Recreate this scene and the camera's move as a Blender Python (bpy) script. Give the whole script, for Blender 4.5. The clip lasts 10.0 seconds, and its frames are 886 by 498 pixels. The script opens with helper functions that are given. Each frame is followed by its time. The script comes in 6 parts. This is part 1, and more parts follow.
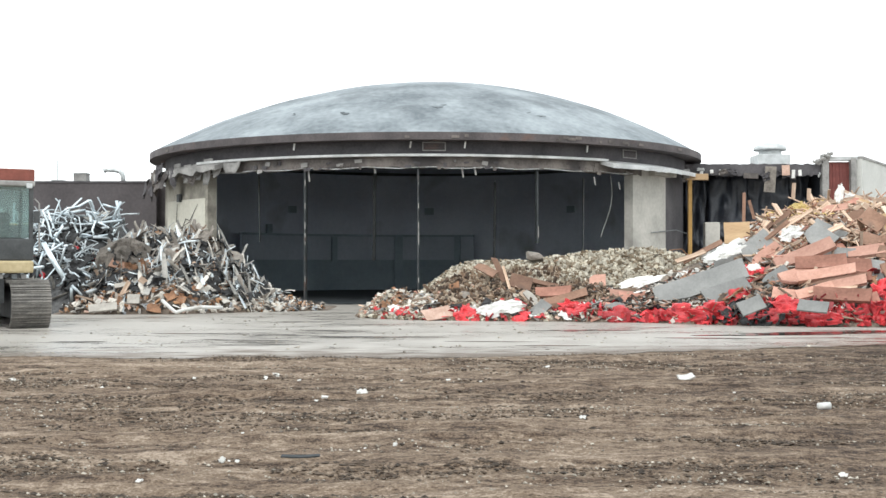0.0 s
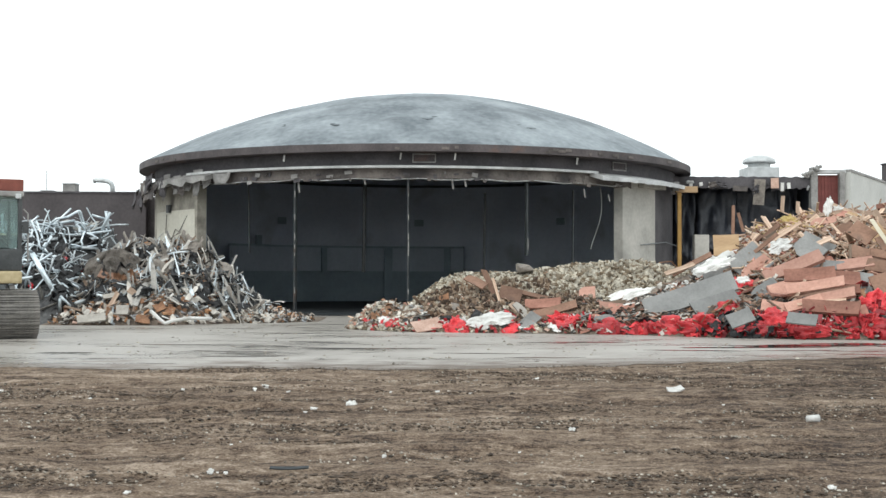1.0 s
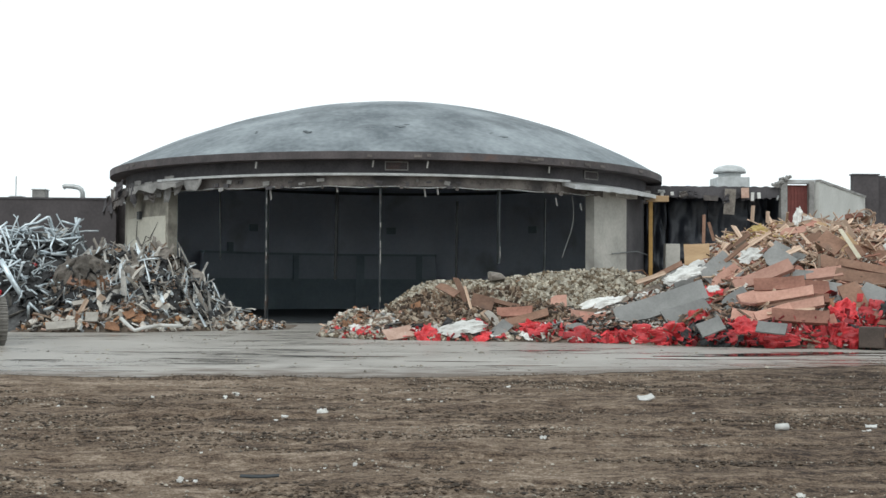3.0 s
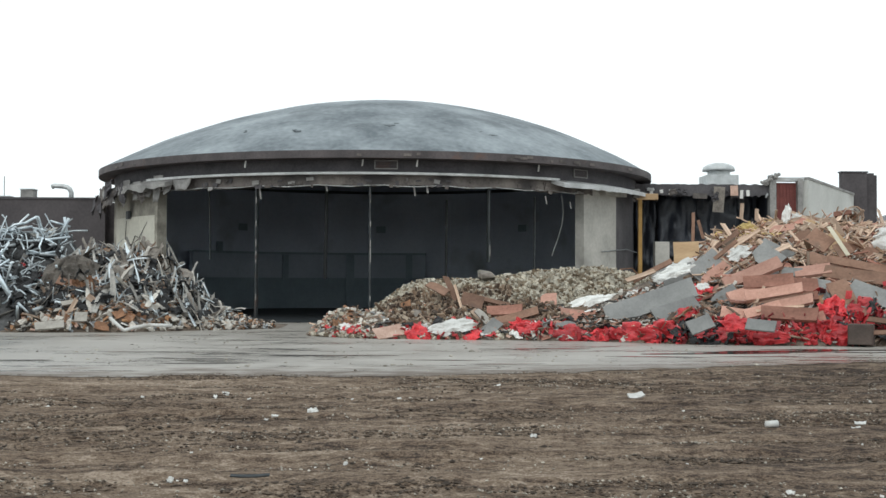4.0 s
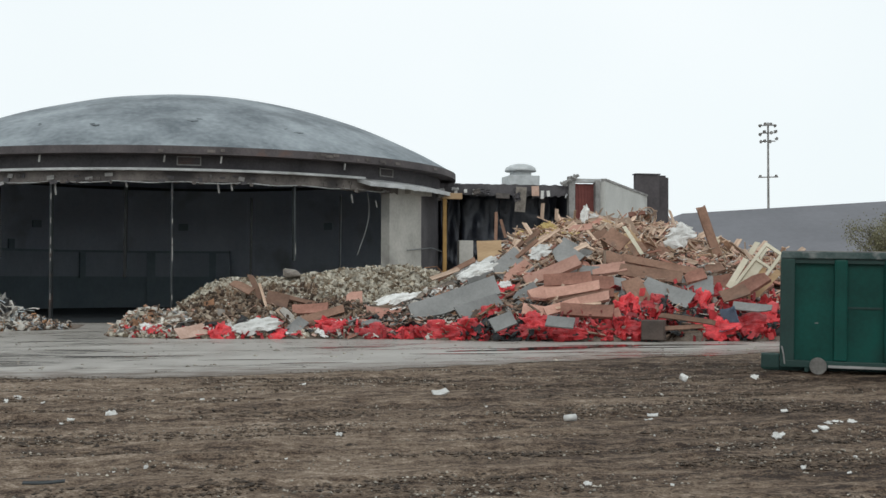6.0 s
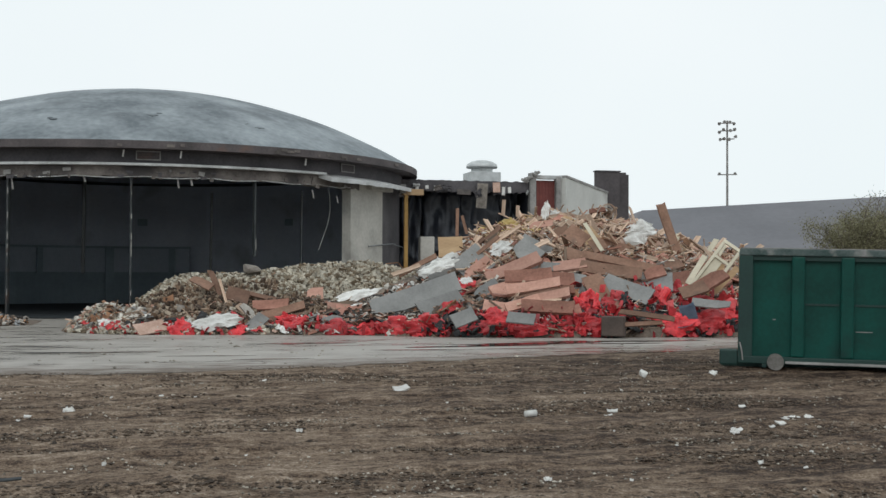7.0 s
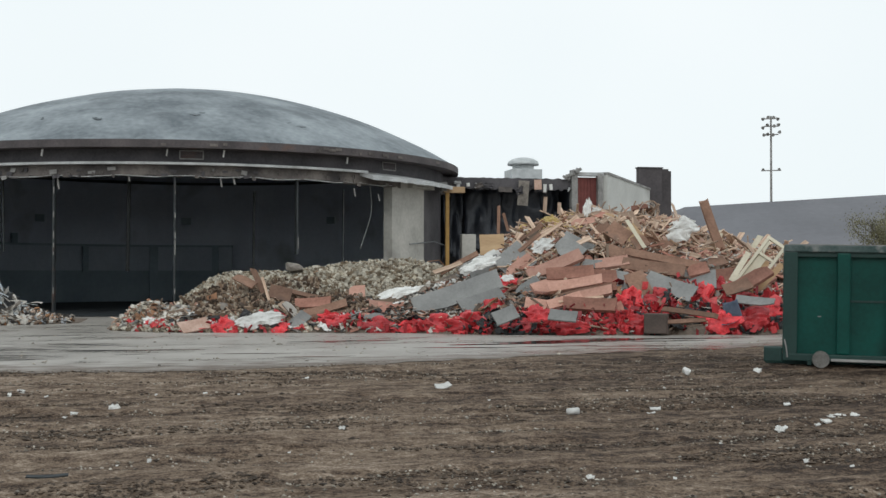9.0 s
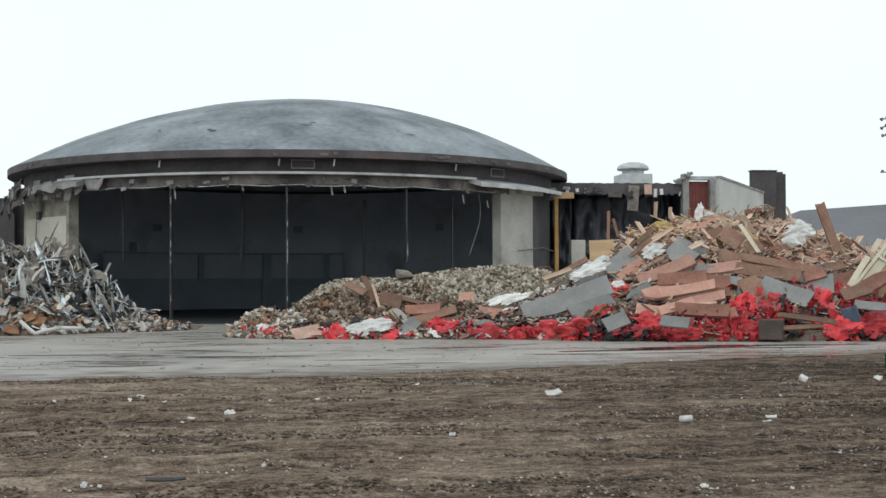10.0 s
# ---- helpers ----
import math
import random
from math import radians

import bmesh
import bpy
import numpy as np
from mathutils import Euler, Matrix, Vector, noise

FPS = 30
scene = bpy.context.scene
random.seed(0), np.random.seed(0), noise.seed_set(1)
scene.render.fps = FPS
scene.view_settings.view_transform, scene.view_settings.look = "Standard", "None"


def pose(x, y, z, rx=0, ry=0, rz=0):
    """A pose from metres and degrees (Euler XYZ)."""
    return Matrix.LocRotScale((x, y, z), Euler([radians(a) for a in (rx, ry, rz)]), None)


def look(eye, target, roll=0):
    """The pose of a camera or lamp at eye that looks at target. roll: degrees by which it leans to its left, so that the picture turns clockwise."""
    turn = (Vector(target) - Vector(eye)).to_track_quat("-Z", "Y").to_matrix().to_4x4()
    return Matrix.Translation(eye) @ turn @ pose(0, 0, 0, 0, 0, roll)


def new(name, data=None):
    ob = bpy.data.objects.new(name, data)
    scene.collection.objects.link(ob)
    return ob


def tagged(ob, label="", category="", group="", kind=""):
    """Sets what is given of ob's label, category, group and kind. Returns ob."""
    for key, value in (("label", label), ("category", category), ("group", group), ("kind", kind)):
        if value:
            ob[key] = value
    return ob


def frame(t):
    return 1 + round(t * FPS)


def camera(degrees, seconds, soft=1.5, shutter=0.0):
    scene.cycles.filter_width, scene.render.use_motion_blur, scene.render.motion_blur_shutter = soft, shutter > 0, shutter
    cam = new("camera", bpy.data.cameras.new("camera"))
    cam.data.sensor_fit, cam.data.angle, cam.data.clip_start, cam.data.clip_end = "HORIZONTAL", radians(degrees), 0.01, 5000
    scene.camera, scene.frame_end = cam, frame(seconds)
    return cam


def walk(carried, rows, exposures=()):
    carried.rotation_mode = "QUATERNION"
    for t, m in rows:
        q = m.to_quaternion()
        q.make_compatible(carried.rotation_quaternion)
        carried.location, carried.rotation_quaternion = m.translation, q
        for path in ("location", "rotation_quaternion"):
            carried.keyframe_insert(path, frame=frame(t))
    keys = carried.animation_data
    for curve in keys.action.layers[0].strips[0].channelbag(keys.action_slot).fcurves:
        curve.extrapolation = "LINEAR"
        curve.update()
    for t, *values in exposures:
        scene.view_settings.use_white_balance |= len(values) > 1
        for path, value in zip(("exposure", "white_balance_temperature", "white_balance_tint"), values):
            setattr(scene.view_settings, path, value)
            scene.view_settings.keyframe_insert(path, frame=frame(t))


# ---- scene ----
# A turn on the spot at the edge of a demolition site, eye 1.5 m above the ground.
cam = camera(40.46, 10.0, soft=1.5)
EYE = 1.5
ROWS = [
    (0.0, 0.016, 0.561, -0.013),
    (0.5, -0.216, 0.771, 0.030),
    (1.0, -0.473, 1.117, -0.178),
    (1.5, -0.805, 1.349, -0.276),
    (2.0, -1.264, 1.542, -0.413),
    (2.5, -1.665, 1.465, -0.419),
    (2.7, -1.746, 1.510, -0.415),
    (3.8, -2.060, 1.450, -0.225),
    (4.0, -2.289, 1.441, -0.197),
    (4.5, -3.840, 1.483, -0.109),
    (5.0, -7.303, 1.503, -0.145),
    (5.5, -9.783, 1.490, -0.147),
    (6.0, -11.522, 1.388, -0.102),
    (6.2, -12.110, 1.340, -0.120),
    (7.3, -13.460, 1.190, -0.225),
    (7.5, -13.327, 1.167, -0.235),
    (8.0, -13.116, 0.921, -0.228),
    (8.5, -12.744, 0.972, -0.140),
    (9.0, -11.395, 1.090, -0.054),
    (9.5, -7.841, 1.231, 0.071),
    (10.0, -6.194, 1.406, 0.244),
]
EXPOSURES = [(0.0, 0.8, 6500, 10), (0.5, 0.62, 6480, 10), (1.0, 0.45, 6450, 9), (2.0, 0.18, 6400, 8), (2.5, 0.1, 6380, 8), (4.5, 0.05, 6380, 8), (5.5, -0.1, 6400, 9),
             (6.5, -0.25, 6400, 9), (8.0, -0.25, 6380, 9), (9.0, -0.22, 6400, 9), (10.0, -0.12, 6330, 8)]
walk(cam, [(t, pose(0, 0, EYE, 90 + pitch, roll, yaw)) for t, yaw, pitch, roll in ROWS], EXPOSURES)

# ---- light: a closed white overcast, with a wide weak sun behind it ----
SUN_EL, SUN_ROT = 40.0, 202.0
world = bpy.data.worlds.new("overcast")
scene.world = world
world.use_nodes = True
wn, wl = world.node_tree.nodes, world.node_tree.links
wn.clear()
w_out = wn.new("ShaderNodeOutputWorld")
w_bg = wn.new("ShaderNodeBackground")
w_sky = wn.new("ShaderNodeTexSky")
w_sky.sky_type = "NISHITA"
w_sky.sun_disc = False
w_sky.sun_elevation, w_sky.sun_rotation = radians(SUN_EL), radians(SUN_ROT)
w_mix = wn.new("ShaderNodeMixRGB")
w_mix.inputs[0].default_value = 0.97
w_cloud = wn.new("ShaderNodeValToRGB")
w_noise = wn.new("ShaderNodeTexNoise")
w_noise.inputs["Scale"].default_value = 1.6
w_noise.inputs["Detail"].default_value = 3.0
w_cloud.color_ramp.elements[0].position, w_cloud.color_ramp.elements[1].position = 0.3, 0.7
w_cloud.color_ramp.elements[0].color = (9.9, 10.75, 10.95, 1)
w_cloud.color_ramp.elements[1].color = (11.2, 11.6, 11.65, 1)
w_co = wn.new("ShaderNodeTexCoord")
wl.new(w_co.outputs["Generated"], w_noise.inputs["Vector"])
wl.new(w_noise.outputs["Fac"], w_cloud.inputs[0])
wl.new(w_sky.outputs[0], w_mix.inputs[1])
wl.new(w_cloud.outputs[0], w_mix.inputs[2])
wl.new(w_mix.outputs[0], w_bg.inputs[0])
w_bg.inputs[1].default_value = 0.1
wl.new(w_bg.outputs[0], w_out.inputs[0])

sun = new("sun", bpy.data.lights.new("sun", "SUN"))
sun.data.energy, sun.data.angle, sun.data.color = 0.6, radians(25), (1.0, 0.97, 0.93)
sun.matrix_world = look((-20, -30, 45), (0, 20, 0))


# ---- materials ----
def material(name, dark, light, rough=0.8, scale=2.0, fine=30.0, bump=0.3, metal=0.0, stain=None, stain_scale=0.6,
             stain_at=0.55, island=0.0, vary=0.0, stretch=(1, 1, 1), rough_to=None, bump_scale=None, world_space=False):
    """Two-scale procedural surface: a broad and a fine noise between two colours, stains, relief, and a per-object shift."""
    m = bpy.data.materials.new(name)
    m.use_nodes = True
    n, l = m.node_tree.nodes, m.node_tree.links
    b = n["Principled BSDF"]
    co = n.new("ShaderNodeTexCoord")
    mp = n.new("ShaderNodeMapping")
    mp.inputs["Scale"].default_value = stretch
    if world_space:
        geo = n.new("ShaderNodeNewGeometry")
        l.new(geo.outputs["Position"], mp.inputs["Vector"])
    else:
        l.new(co.outputs["Object"], mp.inputs["Vector"])
    broad, grain = n.new("ShaderNodeTexNoise"), n.new("ShaderNodeTexNoise")
    broad.inputs["Scale"].default_value, broad.inputs["Detail"].default_value = scale, 5
    grain.inputs["Scale"].default_value, grain.inputs["Detail"].default_value = fine, 4
    for x in (broad, grain):
        l.new(mp.outputs[0], x.inputs["Vector"])
    add = n.new("ShaderNodeMath")
    add.operation = "MULTIPLY_ADD"
    l.new(grain.outputs["Fac"], add.inputs[0])
    add.inputs[1].default_value = 0.45
    l.new(broad.outputs["Fac"], add.inputs[2])
    ramp = n.new("ShaderNodeValToRGB")
    ramp.color_ramp.elements[0].position, ramp.color_ramp.elements[1].position = 0.5, 0.95
    ramp.color_ramp.elements[0].color, ramp.color_ramp.elements[1].color = (*dark, 1), (*light, 1)
    l.new(add.outputs[0], ramp.inputs[0])
    colour = ramp.outputs[0]
    if stain:
        st = n.new("ShaderNodeTexNoise")
        st.inputs["Scale"].default_value, st.inputs["Detail"].default_value = stain_scale, 7
        l.new(mp.outputs[0], st.inputs["Vector"])
        sr = n.new("ShaderNodeMapRange")
        sr.inputs[1].default_value, sr.inputs[2].default_value = stain_at, stain_at + 0.16
        l.new(st.outputs["Fac"], sr.inputs[0])
        mx = n.new("ShaderNodeMixRGB")
        l.new(sr.outputs[0], mx.inputs[0])
        l.new(colour, mx.inputs[1])
        mx.inputs[2].default_value = (*stain, 1)
        colour = mx.outputs[0]
    if vary or island:
        info = n.new("ShaderNodeObjectInfo") if vary else n.new("ShaderNodeNewGeometry")
        rnd = info.outputs["Random"] if vary else info.outputs["Random Per Island"]
        r2 = n.new("ShaderNodeMapRange")
        amount = vary or island
        r2.inputs[3].default_value, r2.inputs[4].default_value = 1 - amount, 1 + amount
        l.new(rnd, r2.inputs[0])
        hs = n.new("ShaderNodeHueSaturation")
        l.new(r2.outputs[0], hs.inputs["Value"])
        l.new(colour, hs.inputs["Color"])
        colour = hs.outputs[0]
    l.new(colour, b.inputs["Base Color"])
    b.inputs["Metallic"].default_value = metal
    rr = n.new("ShaderNodeMapRange")
    rr.inputs[1].default_value, rr.inputs[2].default_value = 0.35, 0.65
    rr.inputs[3].default_value, rr.inputs[4].default_value = (rough if rough_to is None else rough_to), rough
    l.new(broad.outputs["Fac"], rr.inputs[0])
    l.new(rr.outputs[0], b.inputs["Roughness"])
    if bump:
        bp = n.new("ShaderNodeBump")
        bp.inputs["Strength"].default_value = bump
        bp.inputs["Distance"].default_value = bump_scale or 0.02
        l.new(add.outputs[0], bp.inputs["Height"])
        l.new(bp.outputs[0], b.inputs["Normal"])
    return m


M = {}


def ground_material(name, layers, stops, rough, bump, bump_scale, darken_x=None, wet_rough=None):
    """Several noises of different size, (scale, stretch along x, weight, distortion), summed and spread over a colour ramp."""
    m = bpy.data.materials.new(name)
    m.use_nodes = True
    n, l = m.node_tree.nodes, m.node_tree.links
    b = n["Principled BSDF"]
    geo = n.new("ShaderNodeNewGeometry")
    total = None
    for scale, stretch, weight, distort in layers:
        mp = n.new("ShaderNodeMapping")
        mp.inputs["Scale"].default_value = (stretch, 1, 1)
        l.new(geo.outputs["Position"], mp.inputs["Vector"])
        t = n.new("ShaderNodeTexNoise")
        t.inputs["Scale"].default_value, t.inputs["Detail"].default_value, t.inputs["Distortion"].default_value = scale, 6, distort
        t.inputs["Roughness"].default_value = 0.62
        l.new(mp.outputs[0], t.inputs["Vector"])
        ma = n.new("ShaderNodeMath")
        ma.operation = "MULTIPLY_ADD"
        ma.inputs[1].default_value = weight
        l.new(t.outputs["Fac"], ma.inputs[0])
        if total is None:
            ma.inputs[2].default_value = 0.5 - 0.5 * sum(x[2] for x in layers)
        else:
            l.new(total, ma.inputs[2])
        total = ma.outputs[0]
    # lowers the ramp value smoothly from one x to another, so colour darkens
    if darken_x:
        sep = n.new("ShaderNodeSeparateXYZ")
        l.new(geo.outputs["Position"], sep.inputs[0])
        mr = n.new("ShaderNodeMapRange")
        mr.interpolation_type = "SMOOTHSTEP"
        mr.inputs[1].default_value, mr.inputs[2].default_value, mr.inputs[4].default_value = darken_x
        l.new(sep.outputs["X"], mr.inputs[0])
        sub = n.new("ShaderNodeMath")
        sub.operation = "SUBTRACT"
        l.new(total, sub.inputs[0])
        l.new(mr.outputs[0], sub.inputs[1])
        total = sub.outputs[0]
    ramp = n.new("ShaderNodeValToRGB")
    while len(ramp.color_ramp.elements) < len(stops):
        ramp.color_ramp.elements.new(0.5)
    for e, (p, c) in zip(ramp.color_ramp.elements, stops):
        e.position, e.color = p, (*c, 1)
    l.new(total, ramp.inputs[0])
    l.new(ramp.outputs[0], b.inputs["Base Color"])
    rr = n.new("ShaderNodeMapRange")
    rr.inputs[1].default_value, rr.inputs[2].default_value = 0.3, 0.6
    rr.inputs[3].default_value, rr.inputs[4].default_value = (wet_rough or rough), rough
    l.new(total, rr.inputs[0])
    l.new(rr.outputs[0], b.inputs["Roughness"])
    bp = n.new("ShaderNodeBump")
    bp.inputs["Strength"].default_value, bp.inputs["Distance"].default_value = bump, bump_scale
    l.new(total, bp.inputs["Height"])
    l.new(bp.outputs[0], b.inputs["Normal"])
    return m


# the mud grows darker from x 0.5 to 7.5
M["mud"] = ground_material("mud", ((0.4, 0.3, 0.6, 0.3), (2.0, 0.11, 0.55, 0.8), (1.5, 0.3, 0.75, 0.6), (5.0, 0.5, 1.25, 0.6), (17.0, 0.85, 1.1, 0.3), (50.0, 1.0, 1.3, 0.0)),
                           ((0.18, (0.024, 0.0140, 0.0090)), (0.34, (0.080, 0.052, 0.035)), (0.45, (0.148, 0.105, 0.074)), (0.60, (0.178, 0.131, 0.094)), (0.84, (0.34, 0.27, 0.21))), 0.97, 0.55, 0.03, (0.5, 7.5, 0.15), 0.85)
M["mud"].node_tree.nodes["Principled BSDF"].inputs["Specular IOR Level"].default_value = 0.2
M["slab"] = ground_material("wet_concrete", ((0.35, 0.5, 0.65, 0.5), (1.3, 0.3, 0.75, 0.9), (5.0, 0.4, 0.45, 0.5), (30.0, 0.7, 0.4, 0.0)),
                            ((0.16, (0.06, 0.054, 0.047)), (0.32, (0.16, 0.146, 0.128)), (0.46, (0.275, 0.252, 0.225)), (0.7, (0.40, 0.374, 0.342))), 0.6, 0.25, 0.01, None, 0.12)


def mud_over_edge(m):
    """Tracked-on mud that thins out away from the concrete's near edge."""
    n, l = m.node_tree.nodes, m.node_tree.links
    b = n["Principled BSDF"]
    colour = b.inputs["Base Color"].links[0].from_socket
    at = n.new("ShaderNodeAttribute")
    at.attribute_name = "edge"
    geo = n.new("ShaderNodeNewGeometry")
    mp = n.new("ShaderNodeMapping")
    mp.inputs["Scale"].default_value = (0.35, 1, 1)
    l.new(geo.outputs["Position"], mp.inputs["Vector"])
    t = n.new("ShaderNodeTexNoise")
    t.inputs["Scale"].default_value, t.inputs["Detail"].default_value, t.inputs["Roughness"].default_value = 2.4, 8, 0.65
    l.new(mp.outputs[0], t.inputs["Vector"])
    add = n.new("ShaderNodeMath")
    l.new(at.outputs["Fac"], add.inputs[0])
    l.new(t.outputs["Fac"], add.inputs[1])
    mr = n.new("ShaderNodeMapRange")
    mr.inputs[1].default_value, mr.inputs[2].default_value = 0.86, 1.06
    l.new(add.outputs[0], mr.inputs[0])
    mx = n.new("ShaderNodeMixRGB")
    l.new(mr.outputs[0], mx.inputs[0])
    l.new(colour, mx.inputs[1])
    mx.inputs[2].default_value = (0.105, 0.075, 0.052, 1)
    l.new(mx.outputs[0], b.inputs["Base Color"])


mud_over_edge(M["slab"])
M["puddle"] = material("shallow_puddle_water", (0.035, 0.032, 0.028), (0.07, 0.064, 0.056), 0.12, 1.0, 8, 0.03, rough_to=0.03)
M["clod"] = material("mud_clod", (0.032, 0.021, 0.014), (0.13, 0.094, 0.066), 0.9, 4, 40, 0.6, island=0.6)
M["stone"] = material("gravel", (0.16, 0.14, 0.11), (0.42, 0.385, 0.33), 0.9, 3.0, 30, 0.3, island=0.5)
M["roof"] = material("weathered_roof_felt", (0.10, 0.12, 0.135), (0.30, 0.335, 0.355), 0.7, 0.45, 4.5, 0.2, stain=(0.085, 0.10, 0.112), stain_scale=0.42,
                     stain_at=0.55)
M["roofpatch"] = material("dark_roof_blister", (0.10, 0.118, 0.13), (0.20, 0.225, 0.24), 0.8, 1.5, 12, 0.3)
M["fascia"] = material("rusty_fascia", (0.048, 0.041, 0.043), (0.118, 0.10, 0.101), 0.7, 1.2, 14, 0.3, stain=(0.16, 0.085, 0.06), stain_scale=0.9, stain_at=0.6)
M["drum"] = material("dark_drum_wall", (0.048, 0.046, 0.051), (0.112, 0.104, 0.110), 0.85, 1.0, 12, 0.3)
M["ledge"] = material("pale_flashing", (0.36, 0.37, 0.37), (0.62, 0.63, 0.63), 0.6, 1.6, 14, 0.2, stain=(0.22, 0.20, 0.19), stain_scale=0.8, stain_at=0.58)
M["header"] = material("torn_header", (0.065, 0.056, 0.053), (0.22, 0.195, 0.178), 0.85, 1.4, 14, 0.4, stain=(0.05, 0.045, 0.045), stain_scale=0.9, stain_at=0.5)
M["cream"] = material("cream_rendered_wall", (0.40, 0.385, 0.33), (0.57, 0.55, 0.475), 0.9, 0.8, 9, 0.25, stain=(0.24, 0.22, 0.18), stain_scale=0.7, stain_at=0.6)
M["greywall"] = material("grey_rendered_wall", (0.34, 0.33, 0.30), (0.52, 0.50, 0.46), 0.9, 0.8, 9, 0.25, stain=(0.20, 0.19, 0.175), stain_scale=0.6, stain_at=0.58)
M["dirtywall"] = material("stained_old_render", (0.22, 0.205, 0.175), (0.42, 0.395, 0.335), 0.9, 0.9, 9, 0.3, stain=(0.13, 0.12, 0.105), stain_scale=1.1, stain_at=0.54)
M["inside"] = material("grey_inner_wall", (0.53, 0.58, 0.66), (0.66, 0.71, 0.785), 0.85, 0.5, 6, 0.15, stain=(0.35, 0.38, 0.40), stain_scale=0.4, stain_at=0.6)
M["inside_low"] = material("dark_panelled_base", (0.22, 0.285, 0.325), (0.32, 0.39, 0.435), 0.7, 0.6, 6, 0.15)
M["inside_mid"] = material("grey_gallery_front", (0.37, 0.42, 0.48), (0.48, 0.535, 0.595), 0.85, 0.5, 6, 0.15)
# hall floor in one near-black tone, close to the base wall's look
M["darkfloor"] = material("near_black_floor", (0.014, 0.019, 0.022), (0.03, 0.038, 0.043), 0.8, 1.0, 9, 0.3)
M["dimsteel"] = material("dull_dark_steel", (0.014, 0.017, 0.019), (0.042, 0.048, 0.052), 0.6, 2.5, 20, 0.2, stain=(0.09, 0.06, 0.05), stain_scale=2, stain_at=0.6)
M["hole"] = material("black_recess", (0.008, 0.009, 0.01), (0.016, 0.017, 0.018), 0.9, 1, 8, 0.1)
M["steel"] = material("painted_steel", (0.10, 0.11, 0.115), (0.26, 0.28, 0.29), 0.6, 2.5, 20, 0.2, stain=(0.13, 0.09, 0.07), stain_scale=2, stain_at=0.6)
M["brownwall"] = material("dark_brown_wall", (0.057, 0.050, 0.053), (0.106, 0.094, 0.097), 0.85, 0.5, 8, 0.3, stain=(0.045, 0.038, 0.037), stain_scale=0.5, stain_at=0.57)
M["redbrick"] = material("red_brick_wall", (0.13, 0.04, 0.03), (0.24, 0.08, 0.06), 0.9, 1.5, 12, 0.3)
M["whitewall"] = material("off_white_wall", (0.48, 0.48, 0.455), (0.62, 0.62, 0.59), 0.85, 0.5, 8, 0.15, stain=(0.38, 0.37, 0.34), stain_scale=0.6, stain_at=0.6)
M["ventmetal"] = material("galvanised_vent", (0.42, 0.44, 0.44), (0.62, 0.64, 0.64), 0.5, 3, 25, 0.1, metal=0.3)
M["yellow"] = material("ochre_post_paint", (0.30, 0.17, 0.05), (0.46, 0.27, 0.08), 0.7, 3, 25, 0.2)
M["barn"] = material("slate_grey_metal_roof", (0.105, 0.105, 0.118), (0.15, 0.15, 0.165), 0.6, 0.15, 2, 0.1)
M["green"] = material("dark_green_paint", (0.001, 0.040, 0.031), (0.003, 0.074, 0.058), 0.62, 1.2, 16, 0.15, stain=(0.006, 0.038, 0.031), stain_scale=1.1, stain_at=0.58, rough_to=0.4)
M["green"].node_tree.nodes["Principled BSDF"].inputs["Specular IOR Level"].default_value = 0.25
M["greendark"] = material("dark_green_frame", (0.004, 0.026, 0.022), (0.009, 0.045, 0.037), 0.55, 2, 20, 0.2)
M["rail"] = material("scraped_green_rail", (0.02, 0.05, 0.046), (0.12, 0.15, 0.145), 0.6, 2.5, 25, 0.3, stain=(0.26, 0.26, 0.25), stain_scale=3.0, stain_at=0.56)
M["rubblebase"] = material("rubble_fill", (0.06, 0.048, 0.04), (0.27, 0.215, 0.17), 0.95, 2.6, 16, 1.0, bump_scale=0.08)
M["brownboard"] = material("brown_stained_board", (0.15, 0.082, 0.055), (0.30, 0.175, 0.12), 0.8, 1.6, 16, 0.35, vary=0.3, stain=(0.11, 0.075, 0.058), stain_scale=1.6, stain_at=0.54)
M["paleboard"] = material("pale_pink_splintered_board", (0.40, 0.25, 0.19), (0.62, 0.44, 0.36), 0.85, 2.5, 20, 0.3, vary=0.3)
M["feltbrown"] = material("crushed_brown_felt", (0.13, 0.115, 0.10), (0.32, 0.285, 0.25), 0.9, 2, 16, 0.5)
M["darkwood"] = material("dark_brown_laminate", (0.05, 0.036, 0.03), (0.11, 0.08, 0.066), 0.7, 2, 18, 0.2)
M["ply"] = material("tan_plywood", (0.37, 0.24, 0.13), (0.54, 0.375, 0.22), 0.8, 1.5, 20, 0.2, vary=0.15, stretch=(0.4, 2, 2))
M["creamwood"] = material("cream_painted_wood", (0.58, 0.53, 0.40), (0.74, 0.69, 0.55), 0.7, 2, 18, 0.2, vary=0.1)
M["redwall"] = material("red_metal_cladding", (0.13, 0.034, 0.03), (0.22, 0.062, 0.05), 0.7, 1.5, 12, 0.2)
M["sheeting"] = material("black_plastic_sheeting", (0.016, 0.019, 0.027), (0.048, 0.054, 0.068), 0.38, 1.5, 10, 0.3)
M["ductgrey"] = material("weathered_flashing", (0.16, 0.155, 0.15), (0.36, 0.35, 0.335), 0.75, 1.5, 14, 0.3)
M["concretefill"] = material("crushed_concrete", (0.05, 0.041, 0.03), (0.36, 0.315, 0.24), 0.95, 5, 22, 1.0, bump_scale=0.08)
# mound under the pipes, coloured dark as the shaded gaps between them
M["scrapfill"] = material("dark_gap_fill", (0.02, 0.02, 0.021), (0.12, 0.12, 0.12), 0.9, 3, 16, 1.0, bump_scale=0.08)
